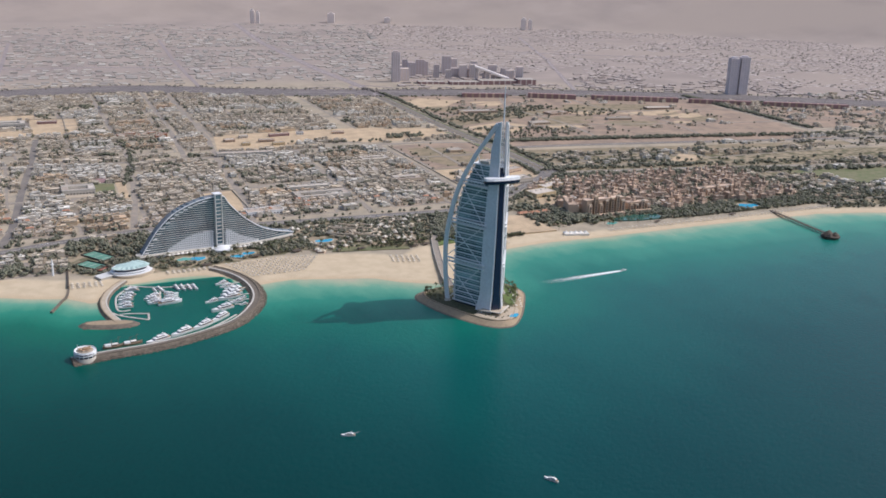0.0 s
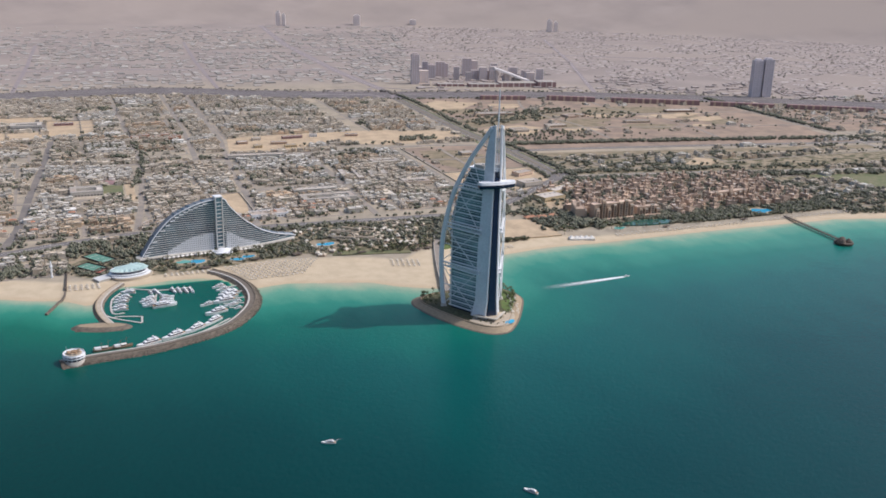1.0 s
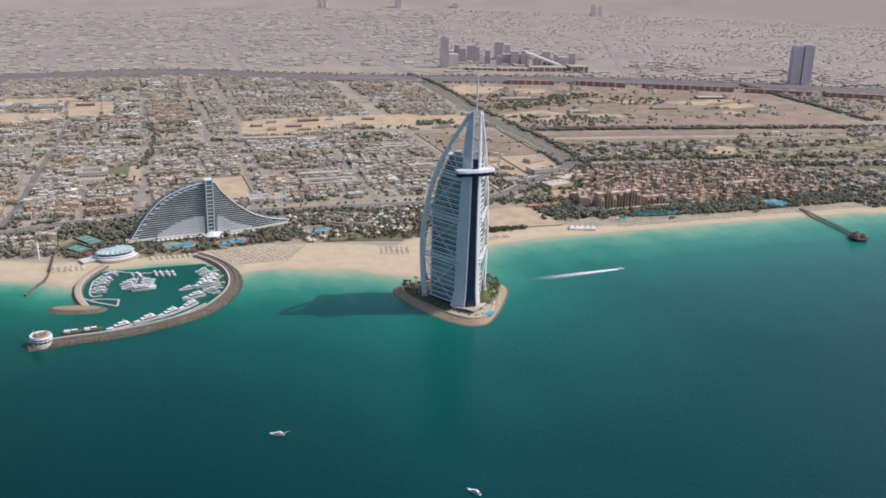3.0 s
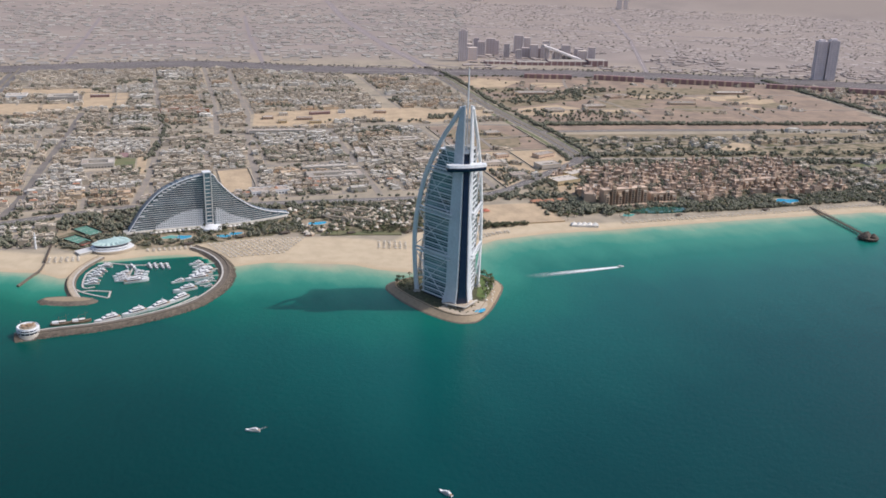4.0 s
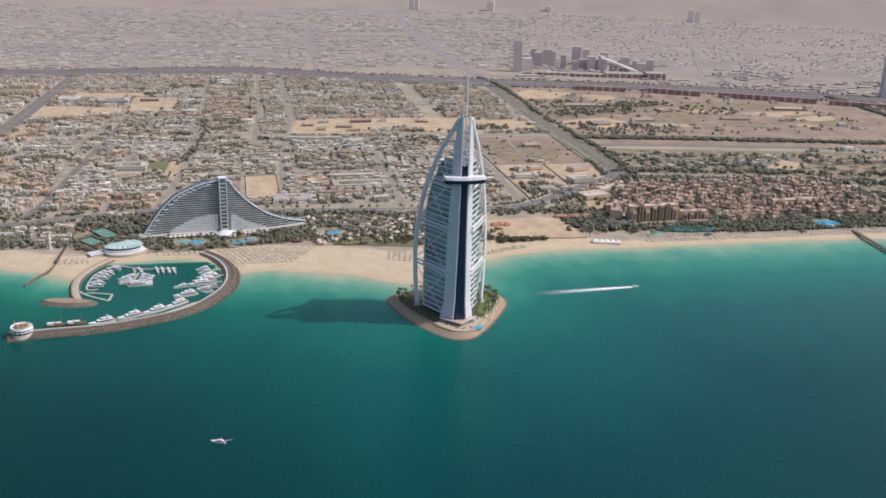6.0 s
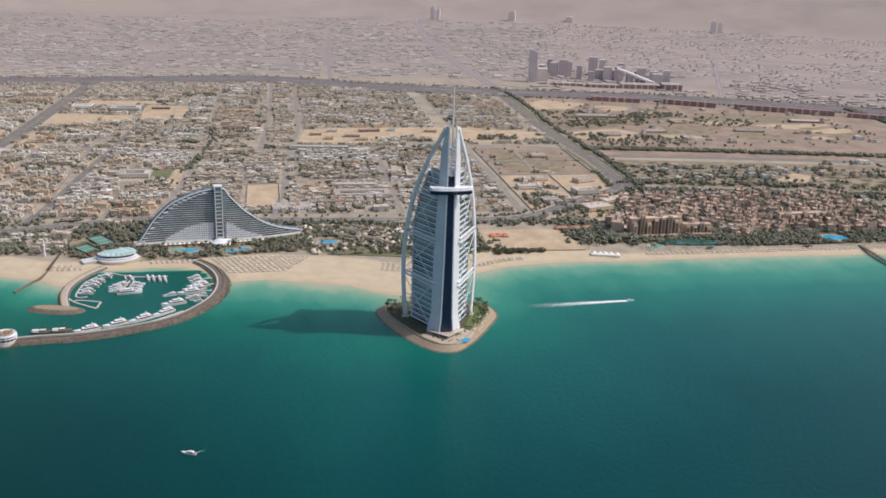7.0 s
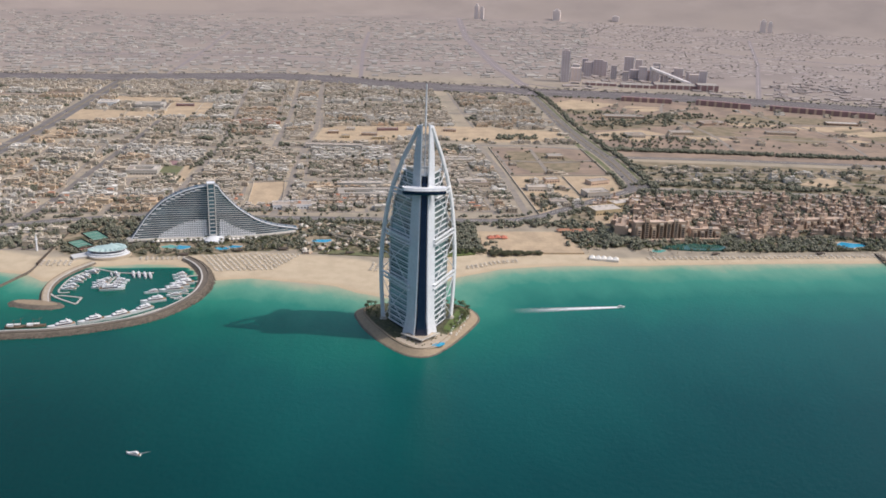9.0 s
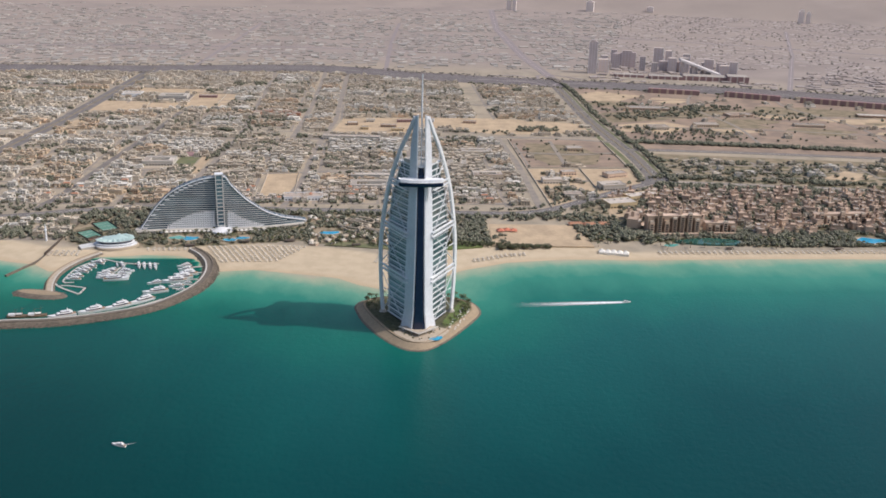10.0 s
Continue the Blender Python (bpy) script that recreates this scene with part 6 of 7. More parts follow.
# ---- institutional buildings ----
def make_block(x, y, a, w, d, h, label, mat=VILLA, court=False):
    ob = thing("low_building", label, "building", place(x, y, 4.95, 0, 0, a), group="larger city buildings")
    if court:
        for dx, dy, sx_, sy_ in ((0, d / 2 - 6, w, 12), (0, -d / 2 + 6, w, 12), (w / 2 - 6, 0, 12, d - 24), (-w / 2 + 6, 0, 12, d - 24)):
            part("wing", Geo().box(dx, dy, -0.5, sx_, sy_, h + 0.5), mat, ob)
            part("roof", Geo().box(dx, dy, h, sx_ - 1, sy_ - 1, 0.3), VILLA_ROOF, ob)
    else:
        part("wall", Geo().box(0, 0, -0.5, w, d, h + 0.5), mat, ob)
        part("roof", Geo().box(0, 0, h, w - 1, d - 1, 0.3), VILLA_ROOF, ob)
        for k in range(int(w / 14)):
            part("roof_unit", Geo().box(-w / 2 + 8 + 14 * k, d * 0.2, h + 0.3, 4, 3, 1.6), CONCRETE, ob)
    for px, py, sa, sb in ((0, d / 2, w + 0.4, 0.6), (0, -d / 2, w + 0.4, 0.6), (w / 2, 0, 0.6, d + 0.4), (-w / 2, 0, 0.6, d + 0.4)):
        part("parapet", Geo().box(px, py, h - 0.2, sa, sb, 1.4), mat, ob)
    for k in range(int(w / 6)):
        part("window", Geo().box(-w / 2 + 4 + 6 * k, -d / 2, 1.5, 3.2, 0.4, 2.2), DARK, ob)


make_block(1000, 1676, 14, 56, 36, 9, "sand-yellow building with a broad flat roof", YELLOW_RENDER)
make_block(1015, 1795, 10, 48, 34, 10, "beige institutional building on a sandy lot", VILLA, True)
make_block(560, 1800, 0, 110, 46, 9, "long grey-roofed market building with rows of bays", CONCRETE, True)
make_block(560, 1870, 0, 110, 18, 8, "long grey-roofed market building", CONCRETE)
make_block(501, 2226, -5, 132, 20, 9, "long low commercial building", CONCRETE)
for x, y in ((250, 2522), (276, 2540), (302, 2515), (326, 2538), (352, 2512), (340, 2490)):
    make_block(x, y, 0, 21, 16, 8, "reddish-walled housing block in town", TERRACOTTA)
make_block(108, 1985, 0, 62, 50, 9, "grey school building beside the pitch", CONCRETE, True)
make_block(780, 1880, 0, 60, 40, 8, "pale walled institutional building", VILLA, True)
make_block(780, 2090, 0, 70, 36, 8, "pale walled institutional building", VILLA, True)
make_block(925, 1735, 0, 34, 22, 7, "small beige building on a bare plot")
make_block(905, 1840, 0, 40, 26, 8, "small pale building on a bare plot")
make_block(950, 1905, 8, 30, 20, 7, "small beige building on a bare plot", CLAY)
make_block(1045, 1890, 20, 46, 24, 8, "beige building beside the junction", CLAY, False)
make_block(1010, 2130, 0, 36, 26, 6, "walled compound on scrubby ground", VILLA, True)
make_block(1056, 1730, 22, 66, 26, 7, "sand-yellow works building in a sandy yard", YELLOW_RENDER)
make_block(1330, 2650, -5, 120, 40, 6, "long dark-roofed shed on open sand", CLAY)
make_block(1560, 2560, 10, 70, 40, 6, "tan building on open sand", CLAY, True)
make_block(1700, 2420, -8, 80, 24, 6, "low pale building on open sand")
make_block(1420, 2420, 0, 60, 30, 6, "low pale building on open sand")
make_block(1280, 2380, 0, 50, 34, 7, "low walled compound on open sand", VILLA, True)
make_block(1950, 2560, -10, 90, 30, 6, "low tan building on open sand", CLAY)
make_block(420, 1718, 4, 70, 30, 7, "white-roofed low building behind the hotel", WHITE)
make_block(-130, 2785, 0, 52, 46, 9, "white warehouse by the main road", WHITE)
make_block(-10, 2765, 0, 78, 50, 8, "grey courtyard building on a paved yard", CONCRETE, True)
make_block(84, 2772, 0, 50, 13, 6, "low dark shed on a bare lot", MAROON)
for x, y, a, w, d, mat in ((500, 2400, 5, 26, 18, CLAY), (545, 2440, 0, 22, 16, VILLA), (590, 2375, -4, 40, 14, CLAY), (640, 2440, 6, 54, 12, MAROON), (610, 2330, 0, 30, 14, YELLOW_RENDER), (700, 2450, -8, 18, 16, WHITE), (530, 2345, 0, 20, 16, YELLOW_RENDER), (800, 2430, -10, 34, 12, CLAY)):
    make_block(x, y, a, w, d, 6, "low building on the open strip of sand", mat)
for x in (648, 680, 712, 741):
    make_block(x, 1985, -6, 13, 92, 6, "long pale terrace of row houses", VILLA)

LOT_WALLS = [[(872, 1660), (872, 1950)], [(985, 1950), (985, 1790)], [(872, 1955), (1090, 1955)], [(872, 1958), (872, 2238)], [(1092, 1958), (1095, 2228)], [(40, 2600), (124, 2592), (128, 2832), (40, 2838), (40, 2600)], [(126, 2605), (165, 2616), (167, 2836), (129, 2832)], [(-188, 2516), (-51, 2555), (-61, 2692)], [(-52, 2568), (38, 2600)], [(-133, 2926), (58, 2911), (57, 2836)], [(338, 1724), (398, 1724), (401, 1773), (400, 1903), (338, 1903), (338, 1724)], [(985, 2090), (1090, 2085)], [(1165, 2560), (1420, 2520), (1425, 2700)]]
for line in LOT_WALLS:
    solid("boundary_wall", Geo().strip(offset(line, 0.5), offset(line, -0.5), 4.6, 7.4), WALL_MASS, "dusty block wall round a bare plot", "wall", "structure")
minaret = thing("minaret", "slim white minaret among coastal villas", "minaret", place(36, 1478, 4.0))
part("shaft", Geo().cyl(0, 0, -1, 22, 1.6, 1.2, 10), WHITE, minaret)
part("balcony", Geo().cyl(0, 0, 17, 18.2, 2.4, 2.4, 10), WHITE, minaret)
part("cap", Geo().cyl(0, 0, 22, 27, 1.3, 0.15, 10), WHITE, minaret)
for x, y, w in ((345, 1467, 14), (415, 1470, 16), (612, 1434, 12), (636, 1438, 12), (520, 1447, 14), (262, 1452, 16), (1300, 1428, 14), (1120, 1432, 12)):
    ob = thing("beach_shelter", "brown timber shelter with a flat roof behind the beach", "shelter", place(x, y, gz(x, y), 0, 0, 8), group="beach shelters")
    part("roof", Geo().box(0, 0, 3.0, w, w * 0.55, 0.5), TIMBER, ob)
    for dx in (-0.42, 0.42):
        for dy in (-0.22, 0.22):
            part("post", Geo().box(dx * w, dy * w, -0.5, 0.4, 0.4, 3.6), TIMBER, ob)
    part("counter", Geo().box(0, w * 0.1, -0.4, w * 0.6, w * 0.2, 1.6), CLAY, ob)

# ---- clay-coloured resort ----
def make_resort(seed):
    r = random.Random(seed)
    ob = thing("resort_building", "clay-coloured resort house with terraces and wind tower", "building", group="resort houses")
    w, d, h = r.uniform(14, 22), r.uniform(10, 15), r.uniform(8, 13)
    part("wall", Geo().box(0, 0, -0.5, w, d, h + 0.5), CLAY, ob)
    part("side_wing", Geo().box(w * 0.45, d * 0.4, -0.5, w * 0.5, d * 0.7, h * 0.65 + 0.5), CLAY, ob)
    part("terrace_block", Geo().box(-w * 0.3, -d * 0.5, -0.5, w * 0.4, d * 0.5, h * 0.5 + 0.5), CLAY, ob)
    part("roof", Geo().box(0, 0, h, w - 1.2, d - 1.2, 0.3), VILLA_ROOF if seed % 2 else CLAY, ob)
    rim = Geo()
    for px, py, a, b in ((0, d / 2, w, 0.7), (0, -d / 2, w, 0.7), (w / 2, 0, 0.7, d), (-w / 2, 0, 0.7, d)):
        rim.box(px, py, h - 0.2, a + 0.3, b + 0.3, 1.5)
    part("parapet", rim, CLAY, ob)
    tx = r.uniform(-0.3, 0.3) * w
    tw = part("wind_tower", Geo().box(tx, d * 0.2, h - 0.5, 4.2, 4.2, 9.5), CLAY, ob)
    part("tower_slot", Geo().box(tx, d * 0.2, h + 4.8, 2.6, 4.5, 3.0), DARK, tw)
    for k in (0.3, 2.7):
        for z in (4.8,):
            if z < h - 2:
                part("window", Geo().box((-0.36 + 0.24 * k) * w, -d / 2, z, 2.0, 0.5, 2.1), DARK, ob)
    return ob


RESORT = [make_resort(80 + i) for i in range(4)]
r = random.Random(90)
spots = []
for _ in range(1400):
    x, y = r.uniform(990, 1540), r.uniform(1500, 1765)
    if y > 1700 - 0.0 * x and x > 1400 and r.random() < 0.5:
        continue
    if within(lagoon, x, y) or on_road(x, y, 14) or on_lot(x, y) or math.hypot(x - 1377, y - 1472) < 40 or (x < 1190 and y < 1545):
        continue
    if all(math.hypot(x - a, y - b) > 24 for a, b in spots):
        spots.append((x, y))
for i, (x, y) in enumerate(spots):
    m = place(x, y, 4.9, 0, 0, r.choice((0, 90, 180, 270)) + r.uniform(-25, 25))
    if i < 4:
        RESORT[i].matrix_basis = m
    else:
        copy_thing(RESORT[i % 4], m)


def build_palace(x, y, a, bays, h, label):
    ob = thing("resort_hotel", label, "hotel", place(x, y, 4.6, 0, 0, a))
    L = 13.0 * bays
    part("wall", Geo().box(0, 6, -0.5, L, 18, h + 0.5), CLAY, ob)
    part("roof", Geo().box(0, 6, h, L - 1, 16.5, 0.3), CLAY, ob)
    part("parapet", Geo().box(0, -3, h - 0.3, L, 0.8, 1.8), CLAY, ob)
    for k in range(bays):
        bx = -L / 2 + 6.5 + 13 * k
        hh = h * (0.72, 1.12, 0.9, 1.2, 0.8, 1.02, 0.7)[(k * 3 + bays) % 7]
        part("bay", Geo().box(bx, -4.5, -0.5, 7.5, 5, hh + 0.5), CLAY, ob)
        part("bay_cap", Geo().box(bx, -4.5, hh, 6, 4, 2.2), VILLA, ob)
        # flat dark panel on the wall stands in for the shade between bays
        if k < bays - 1:
            part("recess", Geo().box(bx + 6.5, -3.1, 1.5, 4.0, 0.8, h - 4), RECESS_SHADE, ob, "dark panel painted as the shade of balcony recesses")
        for z in np.arange(2, hh - 3, 3.6):
            part("balcony", Geo().box(bx, -7.05, z, 4.6, 0.5, 2.2), DARK, ob)
        if k % 3 == 1:
            part("wind_tower", Geo().box(bx, 8, h, 5.5, 5.5, 9), CLAY, ob)
    part("arcade", Geo().box(0, -10, -0.8, L * 0.9, 6, 4.6), CLAY, ob)


build_palace(1049, 1508, 2, 7, 31, "large clay-coloured beach palace hotel with bays and towers")
build_palace(1132, 1512, -4, 4, 17, "clay-coloured wing of the beach palace hotel")
build_palace(996, 1540, 70, 4, 22, "clay-coloured side wing of the beach palace hotel")
build_palace(1372, 1560, 4, 8, 19, "long clay-coloured resort hotel among trees")

# ---- water park between hotel and causeway ----
r = random.Random(33)
for k in range(120):
    x, y = r.uniform(440, 700), r.uniform(1452, 1605)
    if near_line(x, y, LINE_BRIDGE, 22) or math.hypot(x - 476, y - 1514) < 26:
        continue
    ob = thing("park_hut", "small beige thatched hut in the water park", "hut", place(x, y, gz(x, y), 0, 0, r.uniform(0, 90)), group="park huts")
    w = r.uniform(4, 9)
    part("wall", Geo().box(0, 0, -0.5, w, w * 0.8, 3.6), CLAY, ob)
    part("roof", Geo().hexa([(-w * 0.62, -w * 0.52, 3.1), (w * 0.62, -w * 0.52, 3.1), (w * 0.62, w * 0.52, 3.1), (-w * 0.62, w * 0.52, 3.1)], [(-w * 0.2, -0.2, 5.6), (w * 0.2, -0.2, 5.6), (w * 0.2, 0.2, 5.6), (-w * 0.2, 0.2, 5.6)]), (THATCH, PAVING, THATCH)[k % 3], ob)
for k in range(7):
    cx, cy = r.uniform(490, 660), r.uniform(1500, 1590)
    line = smooth([(cx + 22 * math.sin(1.3 * i + k), cy + 16 * math.cos(1.9 * i + k), 14 - 1.4 * i) for i in range(7)], 5)
    ob = thing("water_slide", "winding pale water slide on posts", "slide", group="water slides")
    part("chute", Geo().tube(line, 1.3, 6), PAVING, ob)
    for p in line[::6]:
        part("post", Geo().cyl(p[0], p[1], 3, p[2], 0.3, 0.3, 5), CONCRETE, ob)
for x, y, w in ((893, 1556, 22), (917, 1553, 20), (940, 1556, 16)):
    ob = thing("pavilion", "low pale house with a terracotta tiled roof", "house", place(x, y, gz(x, y), 0, 0, 3), group="tiled houses")
    part("wall", Geo().box(0, 0, -0.5, w, 11, 4.2), VILLA, ob)
    part("roof", Geo().hexa([(-w * 0.56, -6.6, 3.7), (w * 0.56, -6.6, 3.7), (w * 0.56, 6.6, 3.7), (-w * 0.56, 6.6, 3.7)], [(-w * 0.35, -0.3, 6.4), (w * 0.35, -0.3, 6.4), (w * 0.35, 0.3, 6.4), (-w * 0.35, 0.3, 6.4)]), TERRACOTTA, ob, "terracotta tiled roof")
    for dx in (-0.3, 0, 0.3):
        part("window", Geo().box(dx * w, -5.5, 0.8, 2.0, 0.4, 1.8), DARK, ob)
for k, (x, y, n) in enumerate(((770, 1520, 3),)):
    ob = thing("canopy_tent", "red-orange peaked canopy behind the beach", "canopy", place(x, y, gz(x, y)), group="red canopies")
    for q in range(n):
        cx, cy = (q - (n - 1) / 2) * 11, 3.0 * (q % 2)
        part("canopy_roof", Geo().hexa([(cx - 6, cy - 7, 3), (cx + 6, cy - 7, 3), (cx + 6, cy + 7, 3), (cx - 6, cy + 7, 3)], [(cx - 0.5, cy - 0.5, 6.5), (cx + 0.5, cy - 0.5, 6.5), (cx + 0.5, cy + 0.5, 6.5), (cx - 0.5, cy + 0.5, 6.5)]), RED_CANVAS, ob)
        for dx in (-5, 5):
            for dy in (-5.5, 5.5):
                part("post", Geo().cyl(cx + dx, cy + dy, -0.5, 3.1, 0.25, 0.25, 5), STEEL, ob)

# ---- towers and malls by the highway ----
def make_tower(x, y, a, w, d, h, label, mat=TOWER_GREY, crown=True):
    ob = thing("tower_block", label, "tower", place(x, y, 4.9, 0, 0, a), group="far tower blocks")
    part("wall", Geo().box(0, 0, -0.5, w, d, h + 0.5), mat, ob)
    n = max(3, int(h / 7))
    for k in range(n):
        part("floor_band", Geo().box(0, 0, 4 + k * (h - 5) / n, w + 0.8, d + 0.8, 1.6), TOWER_BAND, ob)
    for dx in (-0.5, -0.17, 0.17, 0.5):
        part("rib", Geo().box(dx * w, -d / 2 - 0.3, 0, 2.0, 1.2, h), TOWER_BAND, ob)
    if crown:
        part("crown", Geo().box(0, 0, h, w * 0.6, d * 0.6, 5), mat, ob)


make_tower(2440, 2778, -12, 33, 26, 132, "tall grey twin tower slab by the highway")
make_tower(2477, 2766, -12, 33, 26, 136, "tall grey twin tower slab by the highway")
make_tower(1326, 3345, -8, 26, 24, 110, "slim grey-brown tower block beside the highway", FAR_TOWER)
make_tower(1372, 3372, -8, 34, 26, 46, "paler low block beside the tower", FAR_RISE, False)
r = random.Random(17)
for k in range(22):
    t = r.random()
    x, y = 1420 + 420 * t + r.uniform(-40, 40), 3500 - 180 * t + r.uniform(-120, 160)
    make_tower(x, y, -15, r.uniform(18, 34), r.uniform(16, 24), r.uniform(25, 70), "mid-rise apartment block beyond the highway", FAR_RISE, False)
for x, y, w, d, h in ((1690, 3215, 150, 60, 14), (1790, 3180, 70, 60, 20), (1560, 3230, 120, 40, 10), (1440, 3270, 100, 34, 8)):
    ob = thing("mall", "broad dusty shopping mall by the highway", "mall", place(x, y, 4.9, 0, 0, -12), group="malls")
    part("wall", Geo().box(0, 0, -0.5, w, d, h + 0.5), MAROON, ob)
    part("roof", Geo().box(0, 0, h, w - 3, d - 3, 0.8), SHED, ob)
    for k in range(int(w / 22)):
        part("pilaster", Geo().box(-w / 2 + 10 + 22 * k, -d / 2, 0, 5, 2, h + 2), FAR_RISE, ob)
slope = thing("ski_slope_hall", "sloping white-roofed hall rising above the mall", "hall")
part("tube", Geo().loft([[(x, y - 13, z - 7), (x, y + 13, z - 7), (x, y + 13, z), (x, y, z + 4), (x, y - 13, z)] for x, y, z in ((1612, 3262, 69), (1660, 3258, 53), (1715, 3252, 33), (1756, 3248, 19))]), PALE_METAL, slope, "pale metal tube")
for x, y, z in ((1625, 3262, 55), (1660, 3258, 44), (1700, 3254, 30)):
    part("support", Geo().box(x, y, 4, 9, 12, z), FAR_TOWER, slope)
for (ax, ay), (bx, by), h in (((1415, 2945), (1565, 2900), 13), ((1640, 2885), (1785, 2806), 15), ((1840, 2790), (2110, 2662), 15), ((2145, 2645), (2330, 2545), 13), ((2370, 2525), (2620, 2390), 14)):
    L, ang = math.hypot(bx - ax, by - ay), math.degrees(math.atan2(by - ay, bx - ax))
    ob = thing("long_building", "long low dark-red building beside the highway", "building", place((ax + bx) / 2, (ay + by) / 2, 4.9, 0, 0, ang), group="roadside buildings")
    part("wall", Geo().box(0, 0, -0.5, L, 20, h + 0.5), MAROON, ob)
    part("roof", Geo().box(0, 0, h, L - 2, 18, 0.8), MAROON, ob)
    for q in range(int(L / 24)):
        part("bay", Geo().box(-L / 2 + 12 + 24 * q, -10, 0, 7, 1.4, h + 1.5), CLAY, ob)

# ---- sheds and far districts beyond the highway ----
SHEDS, FAR, FAR_TREES = [], [], []
r = random.Random(71)
def on_far_road(x, y):
    return any(near_line(x, y, line, w / 2 + 12) for _, line, w, _ in ROADS[-6:])


for j in range(56):
    y = 3430 + j * 45
    x = -2200.0 + 40 * (j % 3)
    while x < 1350 + (y - 3400) * 0.3:
        w = r.uniform(16, 52)
        keep = 0.92 if y < 4700 else 0.92 - (y - 4700) / 1500
        if in_view_wedge(x, y) and r.random() < keep and noise.noise(Vector((x / 260, y / 160, 3))) > -0.33 and not near_line(x, y, HIGHWAY, 100) and not on_far_road(x + w / 2, y):
            SHEDS.append((x + w / 2, y + r.uniform(-11, 11), 4.6, r.uniform(-0.03, 0.03), w * r.uniform(0.5, 0.92), r.uniform(14, 40), r.choice((1.6, 2.2, 2.8, 3.6))))
            if r.random() < 0.3:
                FAR_TREES.append((x, y - 15, r.uniform(0.5, 0.9), r.uniform(0, 6)))
        x += w + (26 if r.random() < 0.2 else 4)
for _ in range(26000):
    x, y = r.uniform(1150, 6800), r.uniform(2100, 6250)
    rad = math.hypot(x - 250, y)
    if not in_view_wedge(x, y) or near_line(x, y, HIGHWAY, 100) or y < np.interp(x, [1150, 1300, 2200, 2850, 3700], [3260, 3180, 2860, 2510, 2050]) or rad > 6140 or x < 1350 + (y - 3400) * 0.3 or noise.noise(Vector((x / 300, y / 300, 0))) < -0.25 or on_far_road(x, y):
        continue
    FAR.append((x, y, gz(x, y) - 1, r.uniform(-0.4, 0.1), r.uniform(10, 34), r.uniform(10, 24), r.choice((2, 3, 4, 6)) if rad < 3900 else r.uniform(1.0, 2.2)))
    if r.random() < 0.45:
        FAR_TREES.append((x + 15, y - 12, r.uniform(0.5, 1.0), r.uniform(0, 6)))
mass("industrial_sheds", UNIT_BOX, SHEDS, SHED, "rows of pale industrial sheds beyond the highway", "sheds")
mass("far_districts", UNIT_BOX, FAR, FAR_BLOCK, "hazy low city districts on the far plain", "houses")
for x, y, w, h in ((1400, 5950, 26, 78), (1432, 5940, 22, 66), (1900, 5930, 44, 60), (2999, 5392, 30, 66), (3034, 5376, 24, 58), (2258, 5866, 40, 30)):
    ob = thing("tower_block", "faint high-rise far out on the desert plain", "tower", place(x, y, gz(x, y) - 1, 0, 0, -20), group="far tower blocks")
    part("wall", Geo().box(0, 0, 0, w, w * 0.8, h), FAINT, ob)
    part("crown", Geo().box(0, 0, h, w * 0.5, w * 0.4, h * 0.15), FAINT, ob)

# ---- trees ----
def belt(line, width, count, seed, k=1.0):
    r = random.Random(seed)
    for _ in range(count):
        i = r.randrange(len(line) - 1)
        t = r.random()
        (ax, ay), (bx, by) = line[i], line[i + 1]
        tree_at(r, ax + (bx - ax) * t + r.uniform(-width, width), ay + (by - ay) * t + r.uniform(-width, width), k)


def grove(ring, count, seed, k=1.0):
    r = random.Random(seed)
    xs, ys = [p[0] for p in ring], [p[1] for p in ring]
    for _ in range(count):
        x, y = r.uniform(min(xs), max(xs)), r.uniform(min(ys), max(ys))
        if within(ring, x, y) and not on_road(x, y, 2) and not within(lagoon, x, y) and not any(within(court, x, y) for court in COURTS) and all(math.hypot(x - p[0], y - p[1]) > p[2] + 5 for p in POOLS):
            tree_at(r, x, y, k)


belt([(1160, 2215), (1410, 2184), (1752, 2124), (2373, 2012), (3000, 1900)], 13, 1300, 1, 1.05)
belt([(2225, 2770), (2215, 2478), (2203, 2140)], 12, 480, 2, 1.05)
belt(offset(CROSS_ROAD, -36), 8, 380, 3, 1.1)
belt(offset(CROSS_ROAD, 30)[:8], 5, 60, 4, 0.9)
belt(offset(EAST_ROAD, -40), 17, 520, 5, 1.2)
belt(offset(EAST_ROAD, 34), 14, 320, 27, 1.1)
grove([(1180, 2560), (1300, 2600), (1480, 2720), (1620, 2720), (1620, 2640), (1472, 2600), (1292, 2500), (1177, 2480)], 330, 30, 1.15)
grove([(905, 2330), (1010, 2320), (1020, 2370), (920, 2375)], 60, 31, 1.2)
grove([(885, 1700), (960, 1760), (950, 1800), (885, 1790)], 80, 32, 1.1)
grove([(1165, 1880), (2400, 1680), (2400, 1720), (1165, 1960)], 330, 33, 1.1)
belt(offset(BEACH_ROAD, -24), 7, 330, 6, 0.8)
belt(offset(BEACH_ROAD, 21), 5, 200, 7, 0.7)
belt(offset(HIGHWAY, -90), 10, 420, 8, 0.9)
belt(offset(HIGHWAY, 58), 5, 300, 38, 0.7)
belt(offset(HIGHWAY, 86), 9, 330, 39, 0.8)
belt([(198, 1980), (242, 2215), (244, 2480)], 9, 90, 29, 1.0)
grove([(60, 1560), (175, 1530), (185, 1560), (430, 1605), (560, 1610), (560, 1635), (180, 1655), (60, 1630)], 900, 9, 1.1)
grove([(172, 1462), (290, 1456), (440, 1476), (450, 1555), (300, 1512), (180, 1515)], 620, 10, 0.75)
